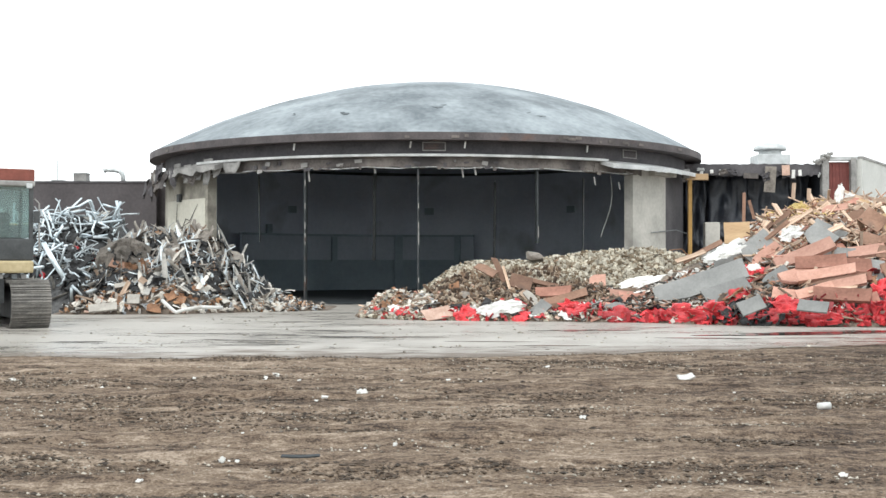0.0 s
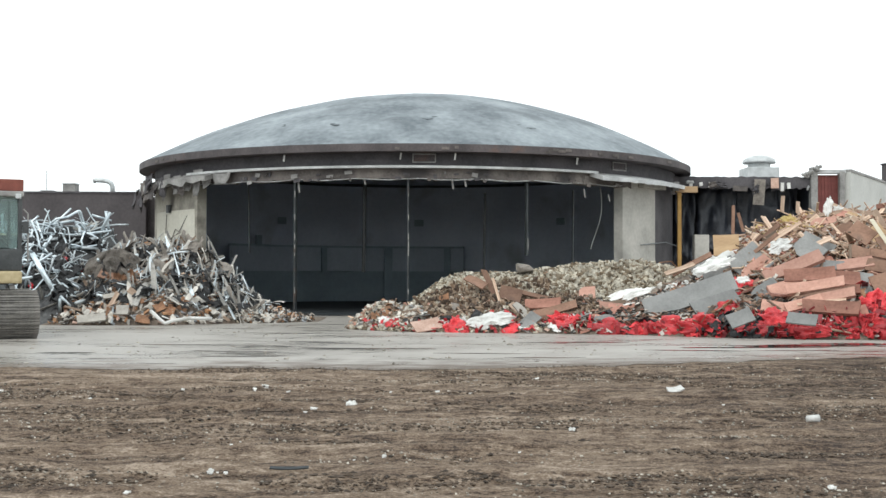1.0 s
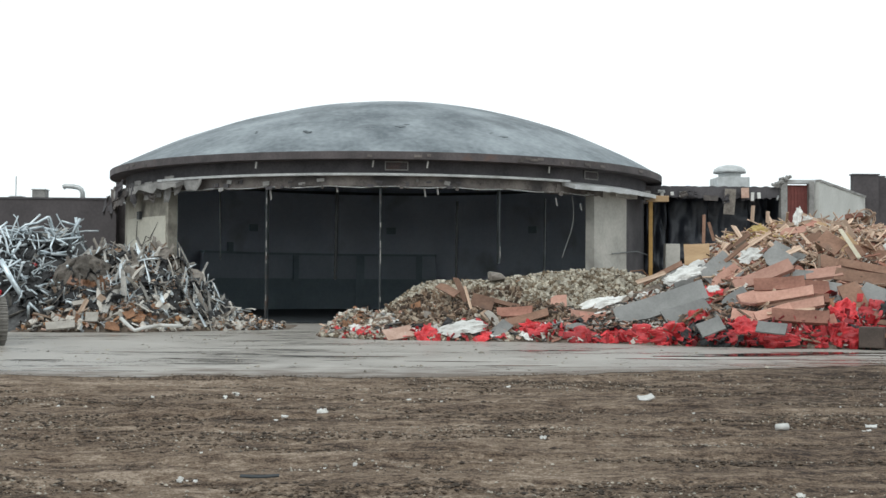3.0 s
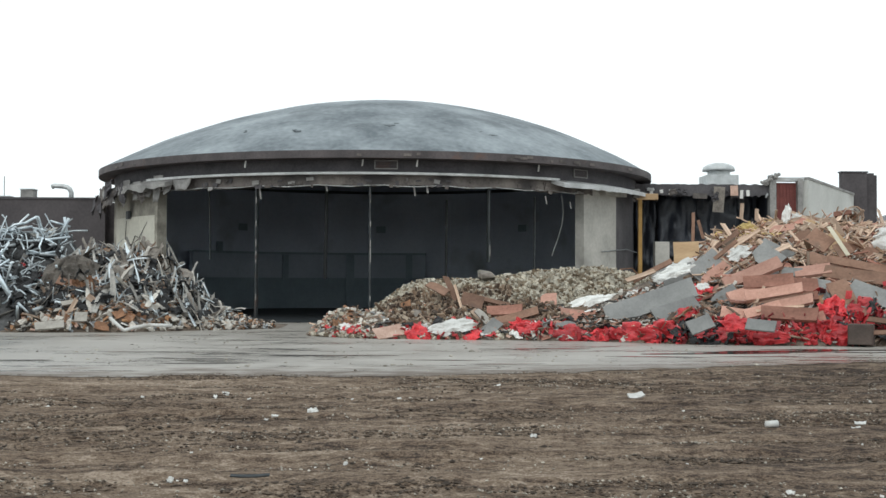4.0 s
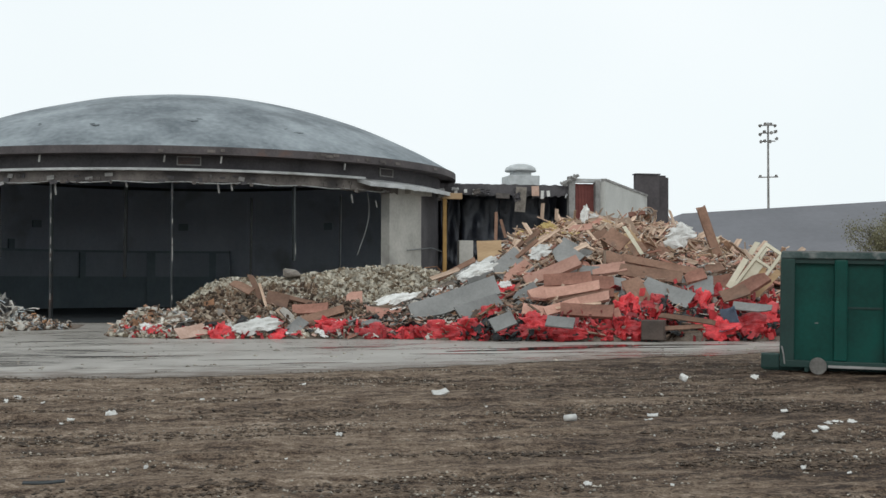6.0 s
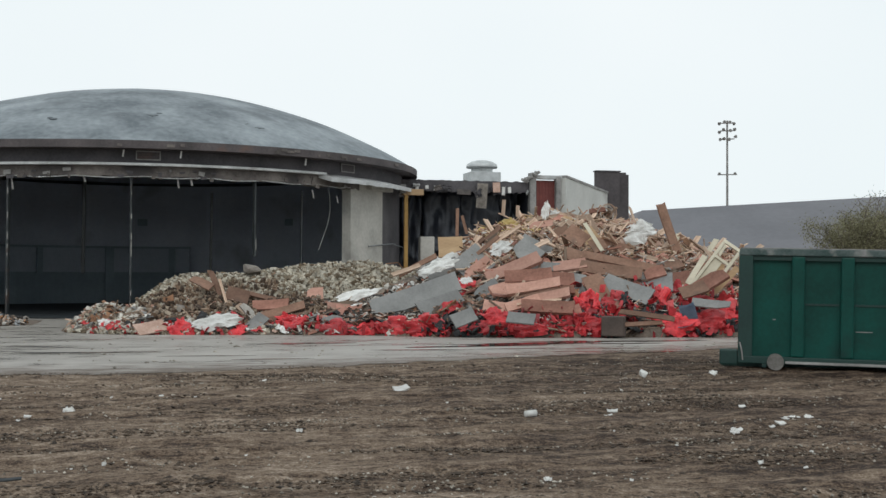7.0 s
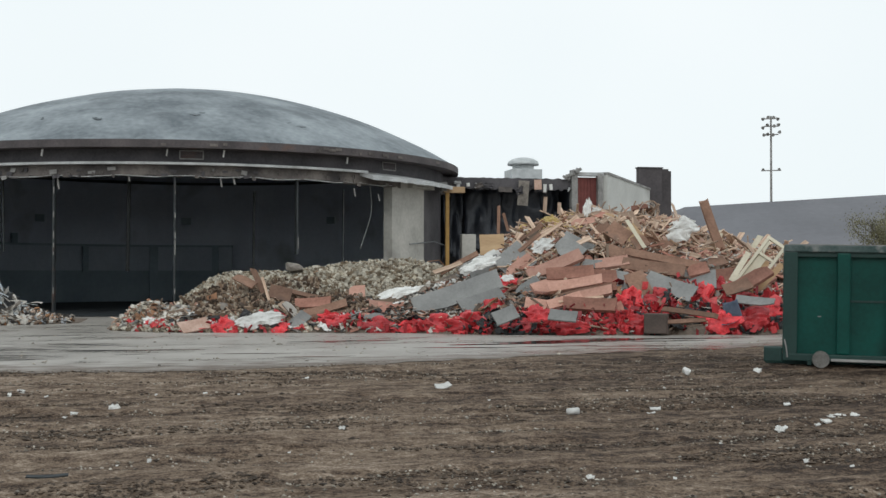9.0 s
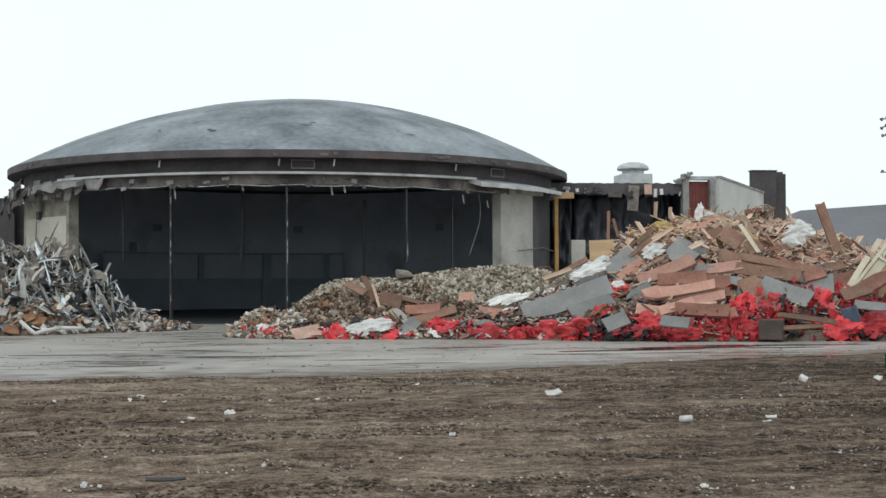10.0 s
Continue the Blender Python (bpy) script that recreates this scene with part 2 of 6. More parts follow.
M["brightgalv"] = material("bright_galvanised_pipe", (0.36, 0.42, 0.46), (0.70, 0.76, 0.79), 0.36, 3, 20, 0.15, metal=0.6, vary=0.45)
M["concrete"] = material("broken_concrete", (0.20, 0.17, 0.125), (0.52, 0.465, 0.37), 0.95, 4, 22, 0.6, vary=0.45)
M["wood"] = material("raw_lumber", (0.38, 0.255, 0.18), (0.68, 0.52, 0.40), 0.85, 2.0, 18, 0.3, vary=0.4, stretch=(0.3, 3, 3))
M["oldwood"] = material("weathered_lumber", (0.13, 0.09, 0.065), (0.28, 0.205, 0.15), 0.9, 2.0, 18, 0.3, vary=0.35, stretch=(0.3, 3, 3))
M["pink"] = material("salmon_backed_board", (0.30, 0.135, 0.10), (0.53, 0.275, 0.21), 0.85, 1.4, 16, 0.3, vary=0.36, stain=(0.22, 0.10, 0.075), stain_scale=1.0, stain_at=0.6)
M["pinkpale"] = material("pale_salmon_board", (0.37, 0.195, 0.145), (0.56, 0.325, 0.255), 0.85, 1.4, 16, 0.35, vary=0.2, stain=(0.30, 0.16, 0.12), stain_scale=1.6, stain_at=0.56)
M["pinkdark"] = material("brown_red_board", (0.17, 0.075, 0.052), (0.34, 0.165, 0.12), 0.85, 1.4, 16, 0.35, vary=0.25, stain=(0.40, 0.22, 0.17), stain_scale=1.8, stain_at=0.6)
M["greyboard"] = material("grey_felt_board", (0.185, 0.185, 0.18), (0.29, 0.29, 0.28), 0.8, 1.2, 18, 0.25, vary=0.18, stain=(0.15, 0.14, 0.13), stain_scale=1.0, stain_at=0.6)
M["red"] = material("bright_red_plastic", (0.28, 0.013, 0.018), (0.66, 0.045, 0.053), 0.45, 3.5, 18, 0.3, vary=0.35)
M["white"] = material("white_membrane", (0.56, 0.555, 0.53), (0.78, 0.775, 0.75), 0.7, 2, 16, 0.4, vary=0.15, stain=(0.40, 0.375, 0.34), stain_scale=2.5, stain_at=0.55)
M["yellowfoam"] = material("yellow_insulation", (0.46, 0.33, 0.11), (0.66, 0.52, 0.24), 0.95, 3, 20, 0.5, vary=0.2)
M["galv"] = material("galvanised_metal", (0.32, 0.36, 0.38), (0.62, 0.66, 0.68), 0.45, 3, 20, 0.15, metal=0.55, vary=0.55, rough_to=0.35)
M["greymetal"] = material("dull_bent_metal", (0.17, 0.165, 0.155), (0.46, 0.44, 0.405), 0.65, 3, 20, 0.2, metal=0.2, vary=0.45)
M["plaster"] = material("broken_plaster", (0.40, 0.37, 0.33), (0.62, 0.585, 0.53), 0.92, 3, 20, 0.3, vary=0.25)
M["rust"] = material("rusty_scrap", (0.15, 0.075, 0.042), (0.37, 0.20, 0.115), 0.9, 3, 20, 0.3, vary=0.3)
# black cables and seat, and the crumples that paint shaded gaps in heaps
M["black"] = material("black_rubber_and_gaps", (0.012, 0.012, 0.013), (0.035, 0.035, 0.036), 0.7, 3, 20, 0.2)
M["blue"] = material("blue_plastic", (0.12, 0.165, 0.23), (0.20, 0.255, 0.33), 0.5, 3, 20, 0.1)
M["leaf"] = material("young_leaves", (0.15, 0.142, 0.075), (0.23, 0.215, 0.125), 0.8, 2, 10, 0.1, island=0.4)
M["bark"] = material("bark", (0.11, 0.09, 0.075), (0.20, 0.17, 0.14), 0.95, 4, 20, 0.5)
M["cabyellow"] = material("worn_cream_paint", (0.36, 0.28, 0.15), (0.52, 0.43, 0.26), 0.6, 2, 16, 0.15)
M["track"] = material("worn_track_steel", (0.10, 0.095, 0.088), (0.25, 0.235, 0.215), 0.65, 4, 25, 0.3, metal=0.3)
M["cabgrey"] = material("dark_cab_frame", (0.03, 0.033, 0.035), (0.075, 0.08, 0.082), 0.6, 3, 20, 0.15)


def palette(name, colours, rough=0.85):
    """Broken bits of several materials: each island takes one colour of the mix, with grain and relief."""
    m = material(name, (0.5, 0.5, 0.5), (1.0, 1.0, 1.0), rough, 3.0, 24, 0.3)
    n, l = m.node_tree.nodes, m.node_tree.links
    b = n["Principled BSDF"]
    grain = b.inputs["Base Color"].links[0].from_socket
    geo = n.new("ShaderNodeNewGeometry")
    ramp = n.new("ShaderNodeValToRGB")
    ramp.color_ramp.interpolation = "CONSTANT"
    while len(ramp.color_ramp.elements) < len(colours):
        ramp.color_ramp.elements.new(0.5)
    for k, c in enumerate(colours):
        ramp.color_ramp.elements[k].position = k / len(colours)
        ramp.color_ramp.elements[k].color = (*c, 1)
    l.new(geo.outputs["Random Per Island"], ramp.inputs[0])
    mx = n.new("ShaderNodeMixRGB")
    mx.blend_type = "MULTIPLY"
    mx.inputs[0].default_value = 1.0
    l.new(ramp.outputs[0], mx.inputs[1])
    l.new(grain, mx.inputs[2])
    l.new(mx.outputs[0], b.inputs["Base Color"])
    return m


M["woodbits"] = palette("splintered_lumber_mix", ((0.72, 0.50, 0.36), (0.30, 0.19, 0.12), (0.62, 0.36, 0.27), (0.80, 0.66, 0.52), (0.20, 0.12, 0.08), (0.55, 0.40, 0.26), (0.74, 0.72, 0.68), (0.42, 0.20, 0.14)))
M["boardbits"] = palette("broken_board_mix", ((0.45, 0.22, 0.16), (0.12, 0.09, 0.07), (0.34, 0.33, 0.31), (0.52, 0.30, 0.22), (0.20, 0.13, 0.09), (0.06, 0.055, 0.05), (0.60, 0.55, 0.50)))
M["grit"] = palette("crushed_concrete_mix", ((0.56, 0.50, 0.40), (0.40, 0.35, 0.27), (0.66, 0.61, 0.51), (0.30, 0.24, 0.17), (0.50, 0.46, 0.38), (0.20, 0.15, 0.10)), 0.95)
M["greybits"] = palette("mixed_grey_debris", ((0.56, 0.50, 0.44), (0.22, 0.17, 0.13), (0.78, 0.75, 0.70), (0.06, 0.055, 0.05), (0.50, 0.27, 0.14), (0.42, 0.44, 0.46), (0.62, 0.46, 0.36), (0.08, 0.07, 0.065)), 0.85)
M["earthbits"] = palette("brown_earth_mix", ((0.20, 0.13, 0.085), (0.12, 0.08, 0.055), (0.32, 0.23, 0.16), (0.42, 0.34, 0.26), (0.08, 0.055, 0.04)), 0.95)
M["redbits"] = palette("shredded_red_plastic", ((0.68, 0.05, 0.058), (0.45, 0.02, 0.027), (0.78, 0.085, 0.09), (0.26, 0.012, 0.017), (0.6, 0.038, 0.047)), 0.45)
glass = bpy.data.materials.new("tinted_cab_glass")
glass.use_nodes = True
gb = glass.node_tree.nodes["Principled BSDF"]
gb.inputs["Base Color"].default_value = (0.72, 0.86, 0.84, 1)
gb.inputs["Roughness"].default_value = 0.06
gb.inputs["Transmission Weight"].default_value = 0.92
gb.inputs["IOR"].default_value = 1.2
M["glass"] = glass


# ---- helpers of this scene ----
def part(name, bm, mat, parent=None, label="", smooth=False):
    """Link a bmesh as one mesh object under a thing or a part."""
    me = bpy.data.meshes.new(name)
    if smooth:
        for fc in bm.faces:
            fc.smooth = True
    bm.to_mesh(me)
    bm.free()
    me.materials.append(M[mat])
    ob = new(name, me)
    if parent is not None:
        ob.parent = parent
    if label:
        ob["label"] = label
    return ob


def thing(name, label, category, at=(0, 0, 0), rz=0.0, group="", kind=""):
    ob = new(name)
    ob.matrix_world = pose(*at, 0, 0, rz)
    return tagged(ob, label, category, group, kind)


def box(bm, x0, x1, y0, y1, z0, z1, m=None, bevel=0.0):
    made = bmesh.ops.create_cube(bm, size=1.0)["verts"]
    t = Matrix.Translation(((x0 + x1) / 2, (y0 + y1) / 2, (z0 + z1) / 2)) @ Matrix.Diagonal((x1 - x0, y1 - y0, z1 - z0, 1))
    bmesh.ops.transform(bm, matrix=(m or Matrix()) @ t, verts=made)
    if bevel:
        edges = list({e for v in made for e in v.link_edges})
        bmesh.ops.bevel(bm, geom=edges, offset=bevel, segments=2, affect="EDGES", profile=0.6)
    return bm


def boxed(*a, **k):
    return box(bmesh.new(), *a, **k)


def tube(bm, points, radius, sides=8, taper=1.0):
    """A round bar along a line of points."""
    pts = [Vector(p) for p in points]
    rings = []
    for i, p in enumerate(pts):
        d = (pts[min(i + 1, len(pts) - 1)] - pts[max(i - 1, 0)]).normalized()
        u = d.cross(Vector((0.31, 0.2, 0.93))).normalized()
        w = d.cross(u)
        r = radius * (1 + (taper - 1) * i / max(1, len(pts) - 1))
        rings.append([bm.verts.new(p + u * (r * math.cos(2 * math.pi * k / sides)) + w * (r * math.sin(2 * math.pi * k / sides))) for k in range(sides)])
    for a, b in zip(rings, rings[1:]):
        for k in range(sides):
            bm.faces.new((a[k], a[(k + 1) % sides], b[(k + 1) % sides], b[k]))
    bm.faces.new(rings[0][::-1])
    bm.faces.new(rings[-1])
    return bm


HALL = (-0.74, 52.0)


def arc_wall(r0, r1, z0, z1, a0, a1, n, rag=0.0, z0b=None, seed=0, zo=0.0):
    """A curved wall between two radii round the hall's middle; angles in degrees from its camera side; rag makes the lower edge ragged."""
    bm = bmesh.new()
    rng = random.Random(seed)
    cols = []
    for i in range(n + 1):
        a = radians(a0 + (a1 - a0) * i / n)
        s, c = math.sin(a), -math.cos(a)
        low = z0 - (rng.random() ** 3) * rag
        cols.append([bm.verts.new((HALL[0] + r * s, HALL[1] + r * c, z + o)) for r, z, o in ((r0, low, 0), (r1, low, zo), (r1, z1, zo), (r0, z1, 0))])
    for a, b in zip(cols, cols[1:]):
        for k in range(4):
            bm.faces.new((a[k], a[(k + 1) % 4], b[(k + 1) % 4], b[k]))
    if abs(a1 - a0) < 359.9:
        bm.faces.new(cols[0])
        bm.faces.new(cols[-1][::-1])
    bmesh.ops.recalc_face_normals(bm, faces=bm.faces)
    return bm


def on_ring(r, a, z):
    a = radians(a)
    return (HALL[0] + r * math.sin(a), HALL[1] - r * math.cos(a), z)


# ---- ground ----
def slab_edge(x):
    """Where the concrete ends and the mud begins."""
    return 18.6 + 0.42 * max(0.0, x - 0.5) ** 0.95 + 0.4 * noise.noise((x * 0.55, 3, 0)) + 0.3 * noise.noise((x * 1.9, 7, 0)) + 0.14 * noise.noise((x * 6.1, 1, 0))


def ground_mesh():
    """One sheet: fine rows near the camera, wide ones out to the horizon."""
    ys = [-3000, -300, -40, 0, 4, 6, 6.6]
    y = 7.2
    while y < 24:
        ys.append(y)
        y += 0.045 + 0.0035 * (y - 7)
    ys += [24.5, 26, 30, 40, 60, 100, 300, 3000]
    xs = [-3000, -300, -60, -25, -14]
    x = -9.0
    while x < 14.5:
        xs.append(x)
        x += 0.11
    xs += [16, 20, 30, 60, 300, 3000]
    verts, faces = [], []
    for yy in ys:
        for xx in xs:
            z = 0.0
            if 6.5 < yy < 24 and -10 < xx < 16:
                e = slab_edge(xx) - yy
                k = min(1.0, max(0.0, e / 0.8))
                rut = noise.noise((xx * 0.22, yy * 1.7 + 0.25 * math.sin(xx * 0.3), 0)) * 0.06
                z = k * (rut + noise.noise((xx * 1.3, yy * 2.1, 5)) * 0.035 + noise.noise((xx * 4.2, yy * 4.7, 9)) * 0.022 + noise.noise((xx * 11, yy * 11, 2)) * 0.012)
                z += -0.012 * (1 if e < 0 else 0)
            verts.append((xx, yy, z))
    w = len(xs)
    for j in range(len(ys) - 1):
        for i in range(w - 1):
            faces.append((j * w + i, j * w + i + 1, (j + 1) * w + i + 1, (j + 1) * w + i))
    me = bpy.data.meshes.new("ground")
    me.from_pydata(verts, [], faces)
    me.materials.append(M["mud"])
    ob = new("ground", me)
    return tagged(ob, "rutted brown mud and gravel ground with tyre marks", "ground", kind="structure")


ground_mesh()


def slab_mesh():
    """The wet concrete yard, with a ragged near edge, laid just above the mud; an edge value falls off away from the mud."""
    bm = bmesh.new()
    lay_edge = bm.verts.layers.float.new("edge")
    rows = []
    x = -40.0
    while x <= 60:
        e = slab_edge(x) if -10 < x < 20 else slab_edge(-10 if x < 0 else 20)
        col = []
        for y, k in ((e, 0.66), (e + 0.6, 0.5), (e + 2.2, 0.34), (e + 6.0, 0.12), (61.0, 0.0)):
            v = bm.verts.new((x, y, 0.004))
            v[lay_edge] = k
            col.append(v)
        rows.append(col)
        x += 0.12 if -9 < x < 15 else 2.0
    for a, b in zip(rows, rows[1:]):
        for k in range(4):
            bm.faces.new((a[k], b[k], b[k + 1], a[k + 1]))
    ob = part("pavement", bm, "slab")
    return tagged(ob, "wet grey concrete yard with puddles and mud streaks", "pavement", kind="structure")


slab_mesh()

# ---- the round hall ----
hall = thing("round_hall", "round concrete hall with shallow grey dome and stripped open front", "building")


def dome(drop=0.0, rim_at=11.62):
    """The shallow shell of the roof, or its underside some way below it."""
    bm = bmesh.new()
    rise, rim, z0 = 3.19, 11.62, 5.83 + drop
    big = (rim * rim + rise * rise) / (2 * rise)
    rings, seg = 30, 144
    prev = None
    for j in range(rings + 1):
        r = rim_at * j / rings
        z = z0 + math.sqrt(big * big - r * r) - (big - rise)
        ring = [bm.verts.new((HALL[0], HALL[1], z))] if j == 0 else [
            bm.verts.new((HALL[0] + r * math.sin(2 * math.pi * k / seg), HALL[1] - r * math.cos(2 * math.pi * k / seg),
                          z - 0.11 * math.sin(math.pi * j / rings) * max(0.0, -math.sin(2 * math.pi * k / seg)) + 0.035 * noise.noise((r * 0.5 * math.sin(2 * math.pi * k / seg), r * 0.5 * math.cos(2 * math.pi * k / seg), 1)))) for k in range(seg)]
        if j == 1:
            for k in range(seg):
                bm.faces.new((prev[0], ring[k], ring[(k + 1) % seg]))
        elif j > 1:
            for k in range(seg):
                bm.faces.new((prev[k], ring[k], ring[(k + 1) % seg], prev[(k + 1) % seg]))
        prev = ring
    bmesh.ops.recalc_face_normals(bm, faces=bm.faces)
    return bm


part("roof", dome(), "roof", hall, "shallow dome of weathered blue-grey roofing felt", smooth=True)
part("fascia", arc_wall(11.0, 11.64, 5.58, 5.84, 0, 360, 144), "fascia", hall, "dark rust-stained roof edge")
part("drum_wall", arc_wall(10.6, 11.0, 5.05, 5.7, 0, 360, 144), "drum", hall, "dark stained upper drum wall")
part("header", arc_wall(10.65, 11.05, 4.72, 5.05, -47, 47, 90, rag=0.1), "header", hall, "torn stained header over the opening")
part("ledge", arc_wall(10.9, 11.3, 5.05, 5.13, -48, 36, 80), "ledge", hall, "pale metal ledge flashing")
part("canopy", arc_wall(10.95, 11.75, 4.98, 5.12, 35, 72, 30, rag=0.04, zo=-0.2, seed=3), "ledge", hall, "pale torn sloping canopy")
part("canopy", arc_wall(10.95, 11.6, 4.98, 5.12, -74, -40, 30, rag=0.25, zo=-0.2, seed=4), "ductgrey", hall, "pale torn sloping canopy")
part("pier", arc_wall(10.6, 11.0, 0, 5.05, -100, -46.5, 36), "dirtywall", hall, "stained grey render pier")
part("cream_field", arc_wall(11.0, 11.025, 0, 3.82, -69, -47.2, 20), "cream", hall, "cream painted field with a straight upper edge")
part("pier", arc_wall(10.6, 11.0, 0, 5.05, 44.5, 57.3, 14), "greywall", hall, "grey rendered pier")
part("stripped_wall", arc_wall(10.6, 10.9, 0, 5.05, 57.3, 100, 30), "drum", hall, "dark stripped drum wall")
part("corbel", arc_wall(10.95, 11.25, 4.72, 4.95, 50, 60, 14, rag=0.05, seed=6), "greywall", hall, "broken grey corbel")
part("back_wall", arc_wall(10.5, 10.59, 0.031, 5.9, 100, 260, 90), "inside", hall, "dark grey inner wall")
part("inner_lining", arc_wall(10.42, 10.58, 0.031, 5.9, 47, 99.8, 36), "inside", hall)
part("inner_lining", arc_wall(10.42, 10.58, 0.031, 5.9, -99.8, -48, 36), "inside", hall)
part("inner_ceiling", dome(-0.3, 10.7), "inside", hall, "dim underside of the dome", smooth=True)
part("floor_slab", arc_wall(0.02, 10.95, 0.006, 0.03, 0, 360, 96), "darkfloor", hall, "very dark floor")
part("outer_wall", arc_wall(10.6, 11.0, 0, 5.05, 100, 260, 60), "drum", hall)
part("gallery_front", arc_wall(9.4, 9.55, 1.55, 2.72, 166, 246, 60), "inside_mid", hall, "grey gallery front")
part("gallery_lip", arc_wall(9.32, 9.6, 2.72, 2.82, 166, 246, 60), "inside_low", hall, "dark gallery rail")
part("gallery_base", arc_wall(9.7, 9.8, 0.03, 1.55, 112, 248, 60), "inside_low", hall, "dark panelled base wall")
for a in (-139.5, 180, 137.5):
    p = on_ring(10.5, a, 4.06)
    part("wall_opening", boxed(-0.24, 0.24, -0.06, 0.06, -0.17, 0.17, m=pose(*p, 0, 0, a)), "inside_low", hall, "small dark wall opening")
rng_p = random.Random(12)
for a, low in ((-22.0, 0.03), (-0.65, 0.03), (21.6, 2.1)):
    p = on_ring(10.85, a, 0)
    bm = boxed(-0.024, 0.024, -0.06, 0.06, low, 4.95, m=pose(*p, 0, 0, a))
    box(bm, -0.034, 0.034, -0.075, -0.06, low, 4.95, m=pose(*p, 0, 0, a))
    box(bm, -0.034, 0.034, 0.06, 0.075, low, 4.95, m=pose(*p, 0, 0, a))
    post = part("post", bm, "dimsteel", hall, "dark grey steel post")
    for z in (0.75, 2.05, 2.3, 2.6, 3.3, 4.1):
        if z > low and rng_p.random() < 0.85:
            h = rng_p.uniform(0.08, 0.3)
            part("clip_plate", boxed(0.005, 0.04, -0.10, -0.078, z, z + h, m=pose(*p, 0, 0, a), bevel=0.006), "ductgrey", post, "pale bolted plate")
for a, r, z0, z1, w in ((-9.85, 10.0, 1.5, 4.7, 0.05), (14.6, 10.0, 1.5, 4.3, 0.035), (-35.2, 10.2, 2.2, 4.75, 0.02), (34.6, 10.2, 1.6, 4.5, 0.025)):
    p = on_ring(r, a, 0)
    part("hanger_bar", boxed(-w, w, -w, w, z0, z1, m=pose(*p, 0, 0.6 if a > -30 else -1.6, a)), "hole" if abs(a) < 20 else "dimsteel", hall, "thin hanging steel bar")


def cable(points, r, parent, mat="ledge", label="loose hanging cable", name="cable"):
    return part(name, tube(bmesh.new(), points, r, 5), mat, parent, label)


cable([on_ring(10.8, 39.0 + 0.7 * math.sin(i * 0.55) - 0.03 * i * i, 4.6 - 0.28 * i) for i in range(9)], 0.012, hall, "ductgrey")
for a, z0, z1 in ((-21.2, 4.7, 4.25), (34, 4.5, 4.2), (40.5, 4.35, 4.1), (-8.6, 4.72, 4.5), (7.2, 4.72, 4.35), (9.5, 4.75, 4.45)):
    bm = boxed(-0.03, 0.03, -0.008, 0.008, z1, z0, m=pose(*on_ring(10.95, a, 0), 0, 0, a))
    for v in bm.verts:
        if v.co.z < (z0 + z1) / 2:
            v.co.x += 0.05
    part("hanging_strip", bm, "ductgrey", hall, "pale torn strip hanging in the opening")
for a, r, z0, z1, w in ((-149.5, 9.25, 1.5, 2.7, 0.14), (-170.5, 9.3, 0.1, 2.75, 0.2), (171.0, 9.3, 1.5, 2.75, 0.16), (-131, 10.3, 2.3, 3.3, 0.16)):
    part("gallery_post", boxed(-w, w, -0.06, 0.06, z0, z1, m=pose(*on_ring(r, a, 0), 0, 0, a)), "inside_low", hall, "dark upright in the gallery")
cable([on_ring(11.04, -46 + 3.0 * i, 4.68 + 0.03 * math.sin(i * 1.7)) for i in range(31)], 0.018, hall, "ledge", "pale cable strung under the header")
cable([on_ring(11.02, -50, 3.6), on_ring(11.06, -53, 3.0), on_ring(11.04, -55, 3.1), on_ring(11.05, -58, 2.5)], 0.014, hall, "black")
cable([on_ring(11.03, -60, 3.7), on_ring(11.05, -60.5, 2.8), on_ring(11.04, -62, 1.9)], 0.012, hall, "black")
cable([on_ring(11.6, 53, 1.0), on_ring(11.5, 53.5, 1.9), on_ring(11.6, 58, 1.95), on_ring(11.8, 63, 1.4)], 0.022, hall, "rust", "bent rusty bar")
cable([on_ring(11.1, 50, 2.55), on_ring(11.1, 62, 2.7), on_ring(11.12, 72, 2.6)], 0.02, hall, "steel", "bent conduit")
part("junction_box", boxed(-0.13, 0.13, -0.1, 0.02, 0, 0.3, m=pose(*on_ring(11.05, -58, 3.75), 0, 0, -58), bevel=0.015), "cabgrey", hall, "dark wall-mounted junction box")
rng_h = random.Random(5)
for i in range(44):
    a = rng_h.uniform(-46, 46)
    w = rng_h.uniform(0.02, 0.13)
    p = on_ring(11.08, a, rng_h.uniform(4.62, 4.95))
    part("torn_flashing", boxed(-w, w, -0.02, 0.015, -rng_h.uniform(0.02, 0.12), 0.03, m=pose(*p, rng_h.uniform(-14, 14), rng_h.uniform(-12, 12), a)), rng_h.choice(("ductgrey", "header", "header", "header", "drum", "drum")), hall)
for i in range(16):
    a = rng_h.uniform(-60, 62)
    p = on_ring(11.66, a, rng_h.uniform(5.62, 5.76))
    w = rng_h.uniform(0.05, 0.2)
    part("rust_patch", boxed(-w, w, -0.012, 0.0, -0.04, 0.05, m=pose(*p, 0, 0, a)), "header", hall, "peeled rusty edge patch")
for a in (-1.8, 7.6, 31, -23):
    part("drip_strip", boxed(-0.025, 0.025, -0.02, 0.02, -0.24, 0, m=pose(*on_ring(11.3, a, 5.56), 0, 8, a)), "white", hall, "white hanging drip strip")
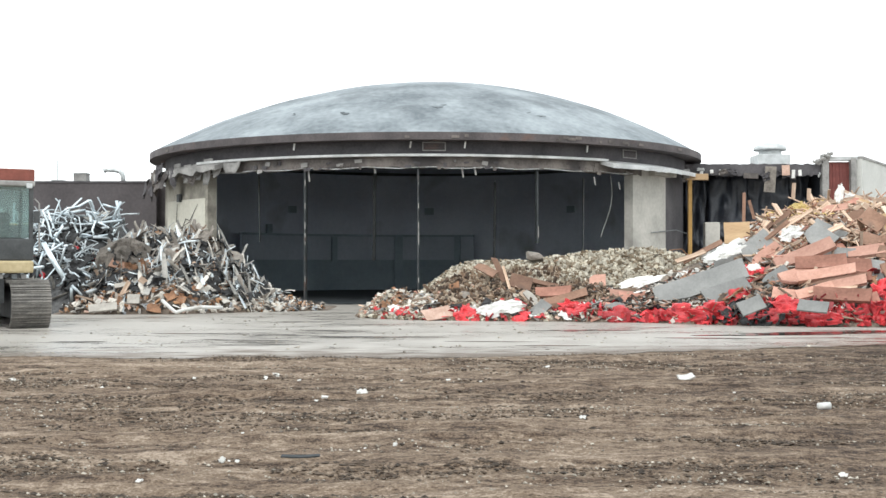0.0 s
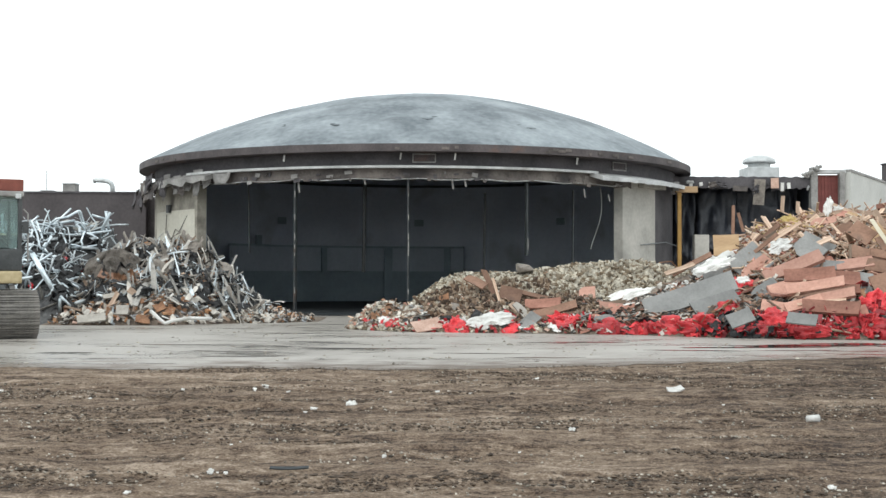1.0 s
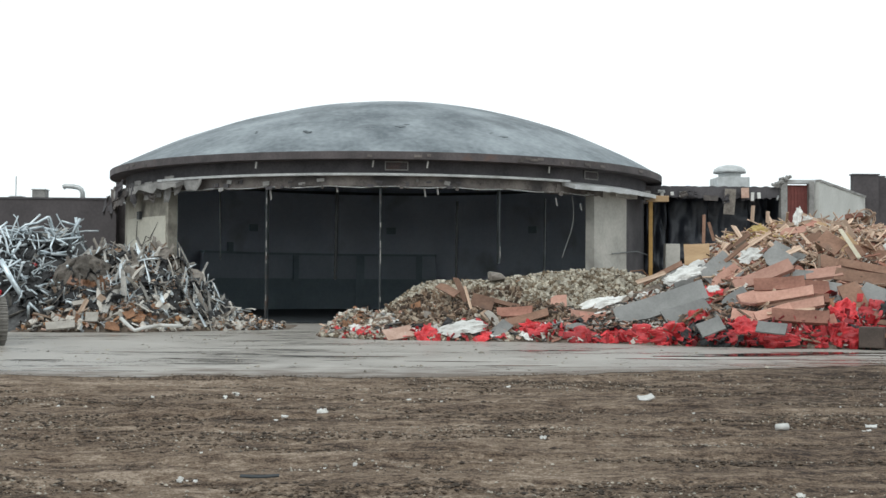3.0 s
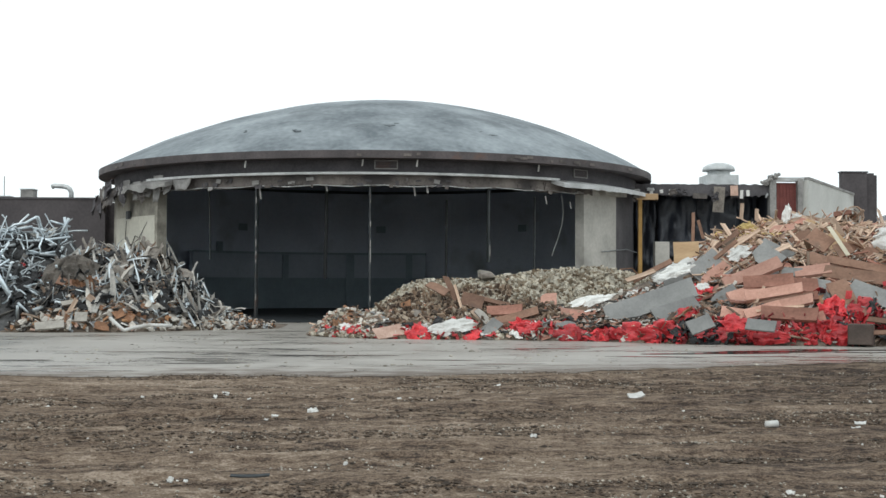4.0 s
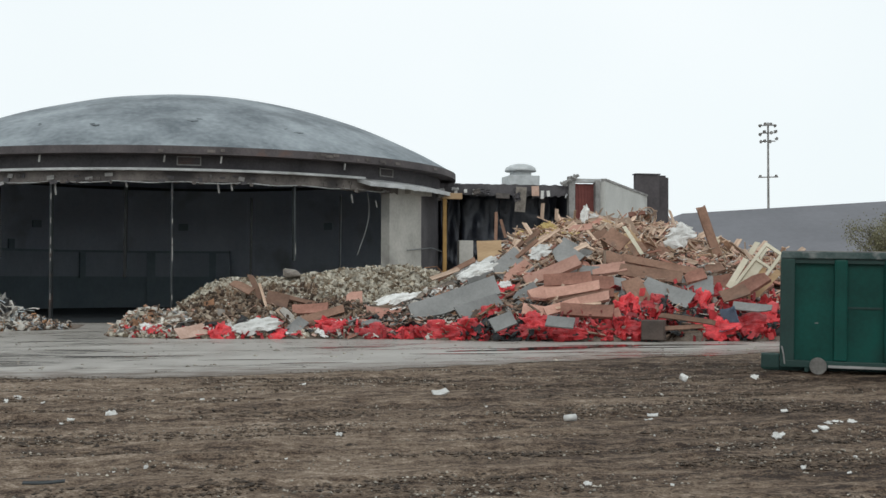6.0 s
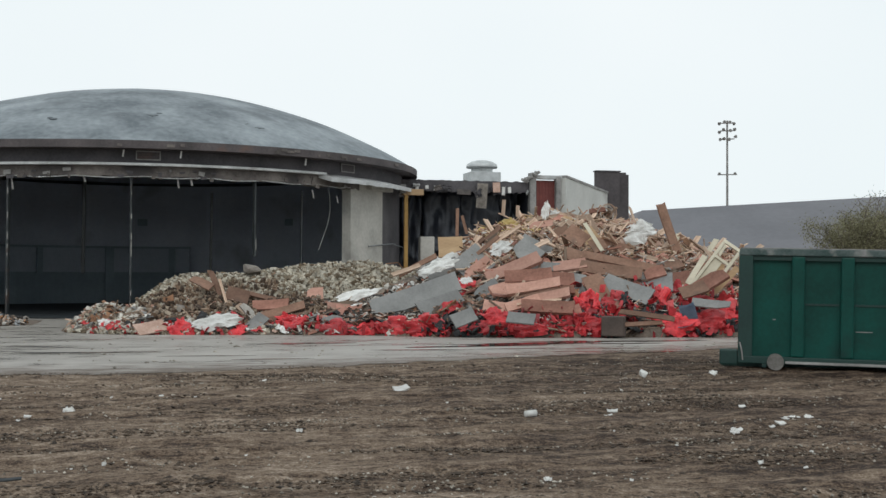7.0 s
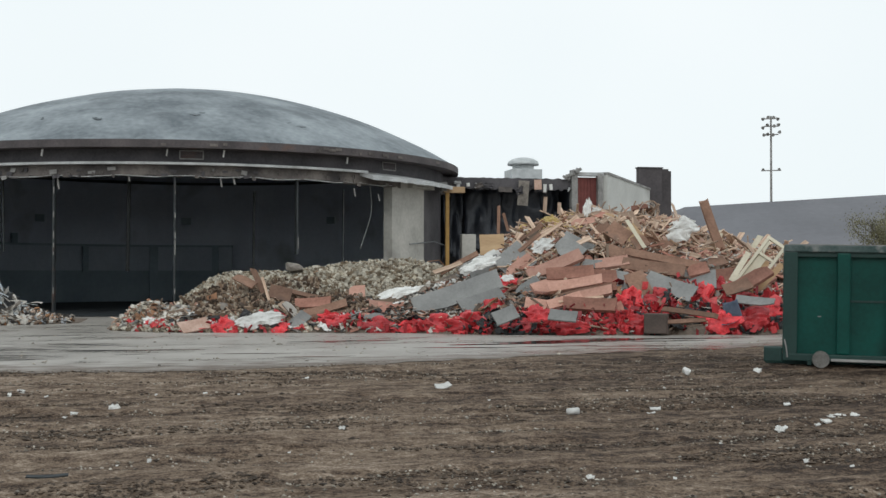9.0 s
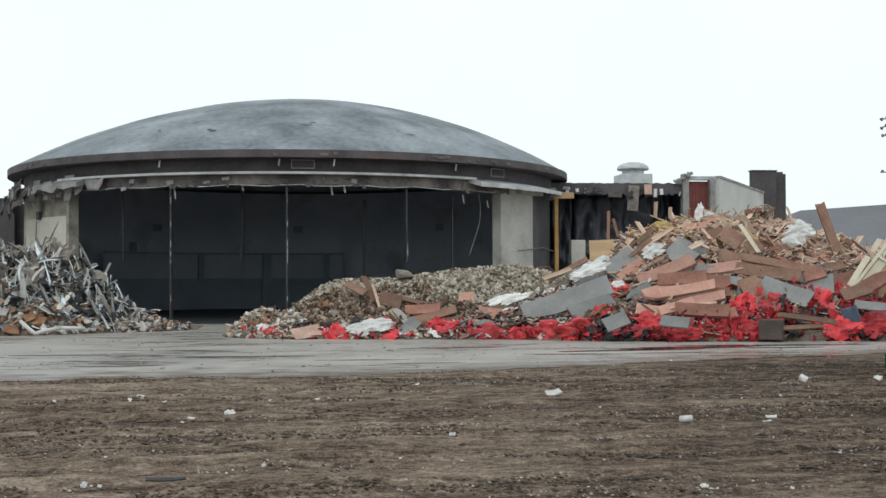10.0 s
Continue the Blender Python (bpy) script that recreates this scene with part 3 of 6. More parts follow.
for a in (2.2, 43.2):
    p = on_ring(11.02, a, 5.4)
    vent = part("louvre_vent", boxed(-0.36, 0.36, -0.012, 0.0, -0.12, 0.12, m=pose(*p, 0, 0, a)), "drum", hall, "framed louvre vent")
    for x0, x1, z0, z1 in ((-0.4, 0.4, 0.12, 0.155), (-0.4, 0.4, -0.155, -0.12), (-0.4, -0.365, -0.12, 0.12), (0.365, 0.4, -0.12, 0.12)):
        part("vent_frame", boxed(x0, x1, -0.035, 0.0, z0, z1, m=pose(*p, 0, 0, a)), "ductgrey", vent)
    for k in range(4):
        part("slat", boxed(-0.36, 0.36, -0.03, -0.014, -0.1 + 0.055 * k, -0.065 + 0.055 * k, m=pose(*p, 0, 0, a)), "fascia", vent)
# torn flaps where the left wing was pulled off
for i in range(16):
    a = rng_h.uniform(-84, -48)
    bm = bmesh.new()
    bmesh.ops.create_grid(bm, x_segments=5, y_segments=4, size=0.5)
    for v in bm.verts:
        v.co.z += rng_h.uniform(-0.1, 0.1)
        v.co.y += rng_h.uniform(-0.12, 0.12)
    bmesh.ops.solidify(bm, geom=bm.faces[:], thickness=0.02)
    bmesh.ops.transform(bm, matrix=pose(*on_ring(11.35 + rng_h.uniform(0, 0.5), a, rng_h.uniform(4.35, 4.95)), rng_h.uniform(50, 100), rng_h.uniform(-40, 40), a) @ Matrix.Diagonal((rng_h.uniform(0.3, 0.9), rng_h.uniform(0.4, 0.8), 0.8, 1)), verts=bm.verts)
    part("torn_flap", bm, rng_h.choice(("header", "drum", "header")), hall, "torn hanging roof membrane")
for a, z, w, h in ((-47.5, 4.78, 0.35, 0.3), (-44.5, 4.74, 0.28, 0.5), (-41.5, 4.8, 0.3, 0.25), (-52, 4.75, 0.3, 0.35), (-37.5, 4.85, 0.5, 0.2), (-57, 4.7, 0.3, 0.5)):
    bm = bmesh.new()
    bmesh.ops.create_grid(bm, x_segments=8, y_segments=6, size=0.5)
    for v in bm.verts:
        v.co.x *= 1 - 0.5 * (0.5 - v.co.y) ** 1.5
        v.co.z += 0.06 * noise.noise((v.co.x * 5, v.co.y * 3, a))
        v.co.y += 0.12 * noise.noise((v.co.x * 4, 1, a)) if v.co.y < 0 else 0
    bmesh.ops.solidify(bm, geom=bm.faces[:], thickness=0.015)
    bmesh.ops.transform(bm, matrix=pose(*on_ring(11.3, a, z), 82, 0, a) @ Matrix.Diagonal((2 * w, 2 * h, 1, 1)), verts=bm.verts)
    part("torn_flap", bm, "ductgrey", hall, "grey torn canopy flap", smooth=True)
# scattered dark repairs on the dome
rng_d = random.Random(31)
for x, r, w in ((-2.8, 10.0, 0.26), (-0.56, 9.9, 0.16), (-0.5, 9.6, 0.2), (0.6, 9.3, 0.24), (4.2, 9.9, 0.3), (3.1, 9.2, 0.2), (2.9, 9.0, 0.35), (-4.6, 9.8, 0.14)):
    for k in range(2):
        xx, rr = x + rng_d.gauss(0, w * 0.7), min(11.2, r + rng_d.gauss(0, w * 0.8))
        y = -math.sqrt(rr * rr - xx * xx)
        big = (11.62 ** 2 + 3.19 ** 2) / (2 * 3.19)
        z = 5.83 + math.sqrt(big * big - rr * rr) - (big - 3.19)
        bm = bmesh.new()
        bmesh.ops.create_icosphere(bm, subdivisions=2, radius=1)
        for v in bm.verts:
            v.co *= 1 + 0.6 * noise.noise(v.co * 1.7 + Vector((xx, y, k)))
        ww = w * rng_d.uniform(0.35, 0.9)
        bmesh.ops.transform(bm, matrix=Matrix.Translation((HALL[0] + xx, HALL[1] + y, z)) @ Vector((xx, y, big)).to_track_quat("Z", "Y").to_matrix().to_4x4() @ Matrix.Diagonal((ww * 0.9, ww * 0.6, 0.006, 1)), verts=bm.verts)
        part("roof_patch", bm, "roofpatch", hall, "dark blistered roof patch", smooth=True)

# ---- low wing beside the hall, its front torn off ----
wing = thing("low_wing", "half-demolished flat-roofed wing with torn open front", "building")
part("roof_slab", boxed(9.6, 15.8, 49.2, 60, 5.15, 5.45), "drum", wing, "dark flat roof edge")
part("rear_roof", boxed(15.8, 17.3, 50.6, 56, 5.15, 5.42), "drum", wing)
part("back_wall", boxed(9.7, 20.4, 56, 56.3, 0, 5.14), "sheeting", wing, "dark back wall")
for k, x in enumerate((9.9, 10.35, 12.2, 13.1, 14.0, 14.9)):
    part("stud", boxed(x, x + 0.07, 52.0 + 0.3 * (k % 3), 52.08 + 0.3 * (k % 3), 0, 5.1), "dimsteel", wing, "bare dark wall stud")
for k, z in enumerate((3.9, 4.5, 2.7)):
    part("duct_run", tube(bmesh.new(), [(9.4, 52.4 + k * 0.4, z), (12.0, 52.5 + k * 0.3, z - 0.15), (15.2, 52.4, z + 0.1)], 0.06, 8), "dimsteel", wing)
part("inner_wall", boxed(15.5, 15.7, 49.31, 56, 0, 5.14), "sheeting", wing)
rng_w = random.Random(8)
for i in range(20):
    x = rng_w.uniform(9.6, 15.6)
    w, h = rng_w.uniform(0.04, 0.24), rng_w.uniform(0.08, 0.34)
    bm = bmesh.new()
    bmesh.ops.create_grid(bm, x_segments=4, y_segments=5, size=0.5)
    for v in bm.verts:
        v.co.z += rng_w.uniform(-0.12, 0.12)
        v.co.x += rng_w.uniform(-0.1, 0.1)
        v.co.y += rng_w.uniform(-0.1, 0.1)
    bmesh.ops.solidify(bm, geom=bm.faces[:], thickness=0.03)
    bmesh.ops.transform(bm, matrix=pose(x, 49.05 + rng_w.uniform(-0.1, 0.3), 5.35 - h / 2 - rng_w.uniform(0, 0.35), 90, rng_w.uniform(-20, 20), rng_w.uniform(-20, 20)) @ Matrix.Diagonal((w * 2, h, 0.4, 1)), verts=bm.verts)
    part("torn_panel", bm, rng_w.choice(("drum", "drum", "header", "ledge", "drum", "header")), wing)
for x, w, top, low in ((12.0, 1.7, 5.1, 2.6), (13.6, 2.0, 5.1, 2.8), (14.9, 1.0, 5.1, 3.2), (10.6, 0.9, 5.0, 2.2)):
    bm = bmesh.new()
    bmesh.ops.create_grid(bm, x_segments=14, y_segments=10, size=0.5)
    for v in bm.verts:
        v.co.z = 0.5 * noise.noise((v.co.x * 5 + x, v.co.y * 2.5, 1)) + 0.22 * noise.noise((v.co.x * 14, v.co.y * 5, x))
        v.co.y -= 0.25 * abs(v.co.x) * (0.5 - v.co.y)
    bmesh.ops.transform(bm, matrix=pose(x, 50.6, (top + low) / 2, 90, 0, 0) @ Matrix.Diagonal((w, top - low, 1, 1)), verts=bm.verts)
    bmesh.ops.solidify(bm, geom=bm.faces[:], thickness=0.01)
    part("plastic_sheet", bm, "sheeting", wing, "draped black plastic sheeting", smooth=True)
bm = bmesh.new()
cols = []
for i in range(75):
    x = 9.75 + 5.7 * i / 74
    low = 5.02 - 0.22 * max(0.0, noise.noise((x * 1.3, 4, 0))) - 0.3 * max(0.0, noise.noise((x * 3.7, 9, 0)))
    top = 5.46 + 0.05 * noise.noise((x * 4, 2, 2))
    cols.append([bm.verts.new((x, yy + 0.04 * noise.noise((x * 5, zz, 3)), zz)) for yy, zz in ((49.1, low), (49.1, top), (49.16, top), (49.16, low))])
for p, q in zip(cols, cols[1:]):
    for k in range(4):
        bm.faces.new((p[k], q[k], q[(k + 1) % 4], p[(k + 1) % 4]))
part("fascia_board", bm, "drum", wing, "torn dark fascia with a ragged lower edge")
part("hanging_board", boxed(-0.23, 0.23, -0.02, 0.02, -1.05, 0, m=pose(13.36, 48.98, 5.35, 4, 3, 0), bevel=0.01), "feltbrown", wing, "brown board hanging from the roof edge")
part("hanging_board", boxed(-0.16, 0.16, -0.02, 0.02, -0.42, 0, m=pose(13.95, 48.96, 5.4, 3, -3, 0), bevel=0.01), "paleboard", wing, "pale pink board scrap on the roof edge")
part("hanging_board", boxed(-0.3, 0.3, -0.02, 0.02, -0.22, 0, m=pose(12.55, 49.0, 5.08, 0, 2, 0), bevel=0.01), "header", wing, "brown board scrap under the roof edge")
part("wall_stub", boxed(10.5, 11.1, 48.2, 48.6, 0, 3.05, bevel=0.04), "greywall", wing, "pale grey broken wall stub")
for x, h in ((10.55, 0.2), (10.95, 0.15), (11.35, 0.22), (14.3, 0.35), (14.55, 0.25)):
    bm = boxed(-0.07, 0.07, -0.02, 0.02, -h, 0.0, bevel=0.015)
    bmesh.ops.transform(bm, matrix=pose(x, 49.06, 5.22, 6, 8 * math.sin(x * 9), 0), verts=bm.verts)
    part("hanging_scrap", bm, "white", wing, "white hanging scrap of insulation")
post = part("post", boxed(9.57, 9.72, 46.95, 47.10, 0, 4.75, bevel=0.01), "yellow", wing, "ochre-painted steel post")
part("beam", boxed(9.5, 10.35, 46.9, 47.2, 4.66, 4.9, bevel=0.02), "ply", wing, "broken tan timber beam")
part("beam", boxed(9.35, 9.62, 46.85, 47.25, 4.72, 5.08, bevel=0.04), "ductgrey", wing)
part("end_panel", boxed(15.72, 16.62, 49.2, 49.3, 0, 5.55), "redwall", wing, "dark red clad wall panel")
for k in range(6):
    part("rib", boxed(15.8 + 0.14 * k, 15.84 + 0.14 * k, 49.17, 49.197, 0, 5.5), "redwall", wing)
part("corner_post", boxed(15.45, 15.72, 48.95, 49.3, 0, 5.85, bevel=0.02), "ductgrey", wing, "pale torn corner post")
part("corner_post", boxed(16.62, 16.84, 48.95, 49.3, 0, 5.7, bevel=0.02), "ductgrey", wing, "pale corner post")
part("cap_beam", boxed(15.5, 16.9, 49.0, 49.35, 5.6, 5.76, bevel=0.02), "ledge", wing)
for i in range(7):
    bm = boxed(-0.16, 0.16, -0.08, 0.08, -0.05, 0.06, bevel=0.03)
    bmesh.ops.transform(bm, matrix=pose(15.2 + 0.1 * i, 48.95, 5.5 + 0.06 * i, rng_w.uniform(-40, 40), rng_w.uniform(-40, 40), rng_w.uniform(0, 90)), verts=bm.verts)
    part("torn_panel", bm, "ductgrey", wing)
m_white = Matrix.Translation((16.84, 49.2, 0)) @ pose(0, 0, 0, 0, 0, 59)
part("long_wall", boxed(0, 10.3, -0.3, 0, 0, 5.68, m=m_white), "whitewall", wing, "off-white windowless long wall")
part("coping", boxed(-0.02, 10.35, -0.34, 0.04, 5.68, 5.78, m=m_white), "ductgrey", wing, "grey metal wall coping")
tower = thing("louvred_tower", "tall dark brown metal-clad rooftop tower", "tower")
part("front_panel", boxed(21.95, 23.2, 58.2, 58.6, 0, 6.82), "brownwall", tower)
part("middle_panel", boxed(23.28, 23.75, 58.7, 59.1, 0, 6.84), "brownwall", tower)
part("rear_panel", boxed(23.85, 24.1, 59.2, 59.6, 0, 6.78), "brownwall", tower)
part("cap", boxed(21.9, 23.25, 58.15, 58.65, 6.82, 6.88), "drum", tower)

vent = thing("roof_ventilator", "pale galvanised mushroom roof ventilator on a curb", "roof vent", (14.68, 54.0, 5.45))
part("curb", boxed(-0.72, 0.72, -0.72, 0.72, 0, 0.78, bevel=0.02), "ventmetal", vent, "pale square curb")


def turned(profile, n=32):
    bm = bmesh.new()
    rings = [[bm.verts.new((r * math.cos(2 * math.pi * k / n), r * math.sin(2 * math.pi * k / n), z)) for k in range(n)] for r, z in profile]
    for a, b in zip(rings, rings[1:]):
        for k in range(n):
            bm.faces.new((a[k], a[(k + 1) % n], b[(k + 1) % n], b[k]))
    bm.faces.new(rings[0][::-1])
    bm.faces.new(rings[-1])
    return bm


part("neck", turned([(0.5, 0.78), (0.5, 1.05)]), "ventmetal", vent)
part("hood", turned([(0.6, 1.0), (0.72, 1.0), (0.73, 1.06), (0.69, 1.18), (0.5, 1.3), (0.25, 1.36), (0.02, 1.37)]), "ventmetal", vent, "domed pale hood", smooth=True)

left_wing = thing("brown_wing", "long low dark brown building behind the scrap heaps", "building")
part("wall", boxed(-60, -12.9, 54, 54.4, 0, 5.0), "brownwall", left_wing, "dark brown wall")
part("coping", boxed(-60, -12.85, 53.95, 54.45, 5.0, 5.08), "drum", left_wing)
part("roof", boxed(-60, -12.9, 54.4, 70, 4.85, 4.95), "drum", left_wing)
part("broken_end", boxed(-13.6, -10.4, 54.6, 55, 0, 4.84), "fascia", left_wing, "dark broken wall end")
pipe_o = thing("gooseneck_pipe", "galvanised gooseneck vent pipe on the flat roof", "vent pipe", (-14.66, 55.0, 4.95))
part("pipe", tube(bmesh.new(), [(0, 0, 0), (0, 0, 0.4), (-0.06, 0, 0.56), (-0.2, 0, 0.66), (-0.42, 0, 0.7), (-0.75, 0, 0.72), (-0.88, 0, 0.66)], 0.11, 12), "ventmetal", pipe_o, smooth=True)
part("collar", turned([(0.17, 0), (0.17, 0.12), (0.12, 0.14)]), "ductgrey", pipe_o)
for x, w, h in ((-16.56, 0.29, 0.52), (-13.1, 0.4, 0.22), (-17.6, 0.25, 0.2)):
    unit = thing("rooftop_unit", "small pale metal box on the flat roof", "roof unit", (x, 55.0, 4.95), group="rooftop units")
    part("housing", boxed(-w, w, -0.3, 0.3, 0, h, bevel=0.02), "ductgrey", unit)
    part("lid", boxed(-w - 0.03, w + 0.03, -0.33, 0.33, h, h + 0.04), "ventmetal", unit)
mast = thing("roof_mast", "thin steel mast on the flat roof", "mast", (-17.66, 55.0, 5.19))
part("pole", tube(bmesh.new(), [(0, 0, 0), (0, 0, 0.9)], 0.02, 6), "steel", mast)

# ---- distance ----
barn = thing("grey_barn", "large far building with slate-grey metal roof", "building")
bmb = bmesh.new()
box(bmb, 40, 120, 84, 120, 0, 3.5)
part("wall", bmb, "brownwall", barn)
bmr = bmesh.new()
v = [bmr.verts.new(p) for p in ((36.5, 91, 3.4), (124, 60, 3.4), (124, 84, 12.5), (42, 100, 7.26), (36.5, 120, 3.4), (124, 120, 3.4))]
for q in ((0, 1, 2, 3), (0, 3, 4), (3, 2, 5, 4), (1, 5, 2)):
    bmr.faces.new([v[k] for k in q])
part("roof", bmr, "barn", barn)


def flood_mast():
    """A sports-field floodlight mast with three rows of lamps and a lower crossarm."""
    m = thing("floodlight_mast", "tall steel sports floodlight mast with clustered lamps", "light mast", (80.4, 160.0, 0.0), rz=-27)
    part("pole", tube(bmesh.new(), [(0, 0, 0), (0, 0, 12), (0, 0, 24)], 0.22, 10, 0.6), "ductgrey", m)
    for z in (21.3, 22.5, 23.6):
        part("crossarm", boxed(-1.05, 1.05, -0.07, 0.07, z - 0.07, z + 0.07), "ductgrey", m)
        for x in (-0.95, -0.38, 0.3, 0.98):
            lamp = part("lamp", turned([(0.1, 0), (0.16, 0.2), (0.24, 0.36), (0.26, 0.4)], 12), "ductgrey", m, "round floodlight")
            lamp.matrix_local = pose(x * 0.9 + 0.1 * math.sin(7 * z + 3 * x), -0.25, z + 0.1 + 0.2 * math.sin(5 * x + z), 105 + 20 * math.sin(3 * x + z), 0, x * 40)
    part("crossarm", boxed(-1.4, 1.4, -0.08, 0.08, 16.05, 16.2), "ductgrey", m)
    for x in (-1.1, 1.1):
        lamp = part("lamp", turned([(0.1, 0), (0.14, 0.12), (0.2, 0.24), (0.21, 0.27)], 12), "ductgrey", m, "round floodlight")
        lamp.matrix_local = pose(x, 0, 16.3, 100, 0, 0)


flood_mast()


def tree(x, y, height, seed):
    """A young bare-topped tree: trunk, limbs, twigs and a loose crown of small spring leaves."""
    rng = random.Random(seed)
    t = thing("tree", "young spring tree with thin bare twigs and sparse leaves", "tree", (x, y, 0))
    bm = bmesh.new()
    tube(bm, [(0, 0, 0), (0.05, 0, height * 0.25), (-0.05, 0.05, height * 0.5)], 0.16, 8, 0.6)
    tips = []
    for _ in range(34):
        z0 = rng.uniform(0.18, 0.5) * height
        a, up = rng.uniform(0, 2 * math.pi), rng.uniform(0.5, 1.5)
        ln = rng.uniform(0.25, 0.52) * height
        d = Vector((math.cos(a), math.sin(a), up)).normalized()
        p0 = Vector((0, 0, z0))
        p1 = p0 + d * ln * 0.5
        p2 = p1 + (d + Vector((rng.uniform(-0.3, 0.3), rng.uniform(-0.3, 0.3), 0.25))).normalized() * ln * 0.5
        tube(bm, [p0, p1, p2], 0.05, 5, 0.25)
        for _ in range(9):
            k = rng.uniform(0.3, 1.0)
            q = p1.lerp(p2, k) if rng.random() < 0.6 else p0.lerp(p1, k)
            e = q + Vector((rng.uniform(-1, 1), rng.uniform(-1, 1), rng.uniform(0.0, 1.1))) * height * 0.1
            tube(bm, [q, q.lerp(e, 0.5) + Vector((0, 0, 0.04)), e], 0.016, 4, 0.4)
            tips += [q, q.lerp(e, 0.5), e]
    part("trunk", bm, "bark", t)
    verts, faces = [], []
    for p in tips:
        if p.z > 0.86 * height:
            continue
        for _ in range(26 if p.z < 0.7 * height else 5):
            c = p + Vector((rng.gauss(0, 0.27), rng.gauss(0, 0.27), rng.gauss(0, 0.24)))
            u = Vector((rng.gauss(0, 1), rng.gauss(0, 1), rng.gauss(0, 1))).normalized() * 0.05
            w = u.cross(Vector((rng.gauss(0, 1), rng.gauss(0, 1), rng.gauss(0, 1)))).normalized() * 0.03
            n = len(verts)
            verts += [tuple(c - u), tuple(c + w), tuple(c + u), tuple(c - w)]
            faces.append((n, n + 1, n + 2, n + 3))
    me = bpy.data.meshes.new("crown")
    me.from_pydata(verts, [], faces)
    me.materials.append(M["leaf"])
    crown = new("crown", me)
    crown.parent = t


tree(38.2, 60.0, 6.6, 3)
tree(41.2, 61.0, 7.2, 9)


# ---- heaps ----
def line(points):
    """A smooth height along x through a few support points."""
    xs, zs = [p[0] for p in points], [p[1] for p in points]
    return lambda x: float(np.interp(x, xs, zs))


class Heap:
    """A mound: foot line, crest line and crest height along x."""

    def __init__(self, foot, crest, top, back=4.0, rough=0.22, seed=0):
        self.foot, self.crest, self.top, self.back, self.rough, self.seed = line(foot), line(crest), line(top), back, rough, seed
        self.x0, self.x1 = top[0][0], top[-1][0]

    def z(self, x, y):
        if x <= self.x0 or x >= self.x1:
            return -0.05
        f, c, t = self.foot(x), self.crest(x), self.top(x)
        k = (y - f) / max(0.3, c - f) if y < c else 1 - (y - c) / self.back
        if k <= 0:
            return -0.05
        k = min(1.0, k)
        n = noise.noise((x * 0.9, y * 0.9, self.seed)) * self.rough + noise.noise((x * 2.6, y * 2.6, self.seed + 4)) * self.rough * 0.5
        return t * (k ** 0.8) + n * min(1.0, 4 * k * (1 - k) + 0.25) * min(1.0, t)

    def spot(self, x, k):
        """A place on the front slope, k from the foot (0) to the crest (1), and its normal."""
        y = self.foot(x) + (self.crest(x) - self.foot(x)) * k
        z, e = self.z(x, y), 0.25
        nrm = Vector((self.z(x - e, y) - self.z(x + e, y), self.z(x, y - e) - self.z(x, y + e), 2 * e)).normalized()
        return Vector((x, y, max(0.0, z))), nrm

    def mesh(self, step=0.16):
        bm = bmesh.new()
        lo = min(self.foot(self.x0 + (self.x1 - self.x0) * i / 20) for i in range(21)) - 0.3
        hi = max(self.crest(self.x0 + (self.x1 - self.x0) * i / 20) for i in range(21)) + self.back + 0.3
        nx, ny = int((self.x1 - self.x0) / step) + 1, int((hi - lo) / step) + 1
        g = [[bm.verts.new((self.x0 + i * step, lo + j * step, self.z(self.x0 + i * step, lo + j * step))) for i in range(nx + 1)] for j in range(ny + 1)]
        for j in range(ny):
            for i in range(nx):
                q = (g[j][i], g[j][i + 1], g[j + 1][i + 1], g[j + 1][i])
                if max(p.co.z for p in q) > -0.04:
                    bm.faces.new(q)
        bmesh.ops.delete(bm, geom=[p for p in bm.verts if not p.link_faces], context="VERTS")
        return bm


MAIN = Heap([(4.5, 29.2), (6.7, 28.0), (9, 27.2), (13.3, 26.9), (20, 26.9)], [(4.5, 31.5), (7.4, 32.5), (10, 33.5), (14, 33.5), (20, 32)],
            [(3.6, 0), (5, 0.75), (6.4, 1.3), (7.4, 1.75), (8.2, 2.15), (8.9, 2.6), (10.7, 3.05), (12.8, 3.1), (13.7, 2.8), (14.9, 2.3), (16.8, 2.1), (18.5, 1.4), (20, 0)], seed=1)
FRONT = Heap([(-2.2, 31.6), (-1, 30.4), (1.6, 29.8), (5, 29.1)], [(-2.2, 32.4), (0, 32.2), (5, 31.8)],
             [(-2.3, 0), (-1.75, 0.45), (-1.35, 0.68), (-0.9, 0.58), (-0.5, 0.55), (0.6, 0.75), (1.6, 0.95), (2.6, 0.7), (4, 0.8), (5.4, 0.7), (6.2, 0)], back=2.0, seed=7)
RUBBLE = Heap([(-1, 33.6), (3, 33.2), (8.5, 33.2)], [(-1, 36.4), (3, 36.6), (8.5, 37)],
              [(-1.4, 0), (-0.7, 0.4), (0.0, 0.98), (0.6, 1.36), (1.4, 1.42), (2.6, 1.42), (3.8, 1.6), (5, 1.75), (6.4, 1.8), (7.4, 1.6), (9, 1.4), (9.8, 0)], back=2.5, seed=13, rough=0.16)
METAL = Heap([(-18, 34), (-10.5, 33.6), (-8.6, 34)], [(-18, 38), (-8.6, 38)],
             [(-18, 0), (-16, 2.2), (-13.2, 2.75), (-12, 3.0), (-10.4, 3.0), (-9.4, 2.0), (-8.4, 0)], back=3.5, seed=19)
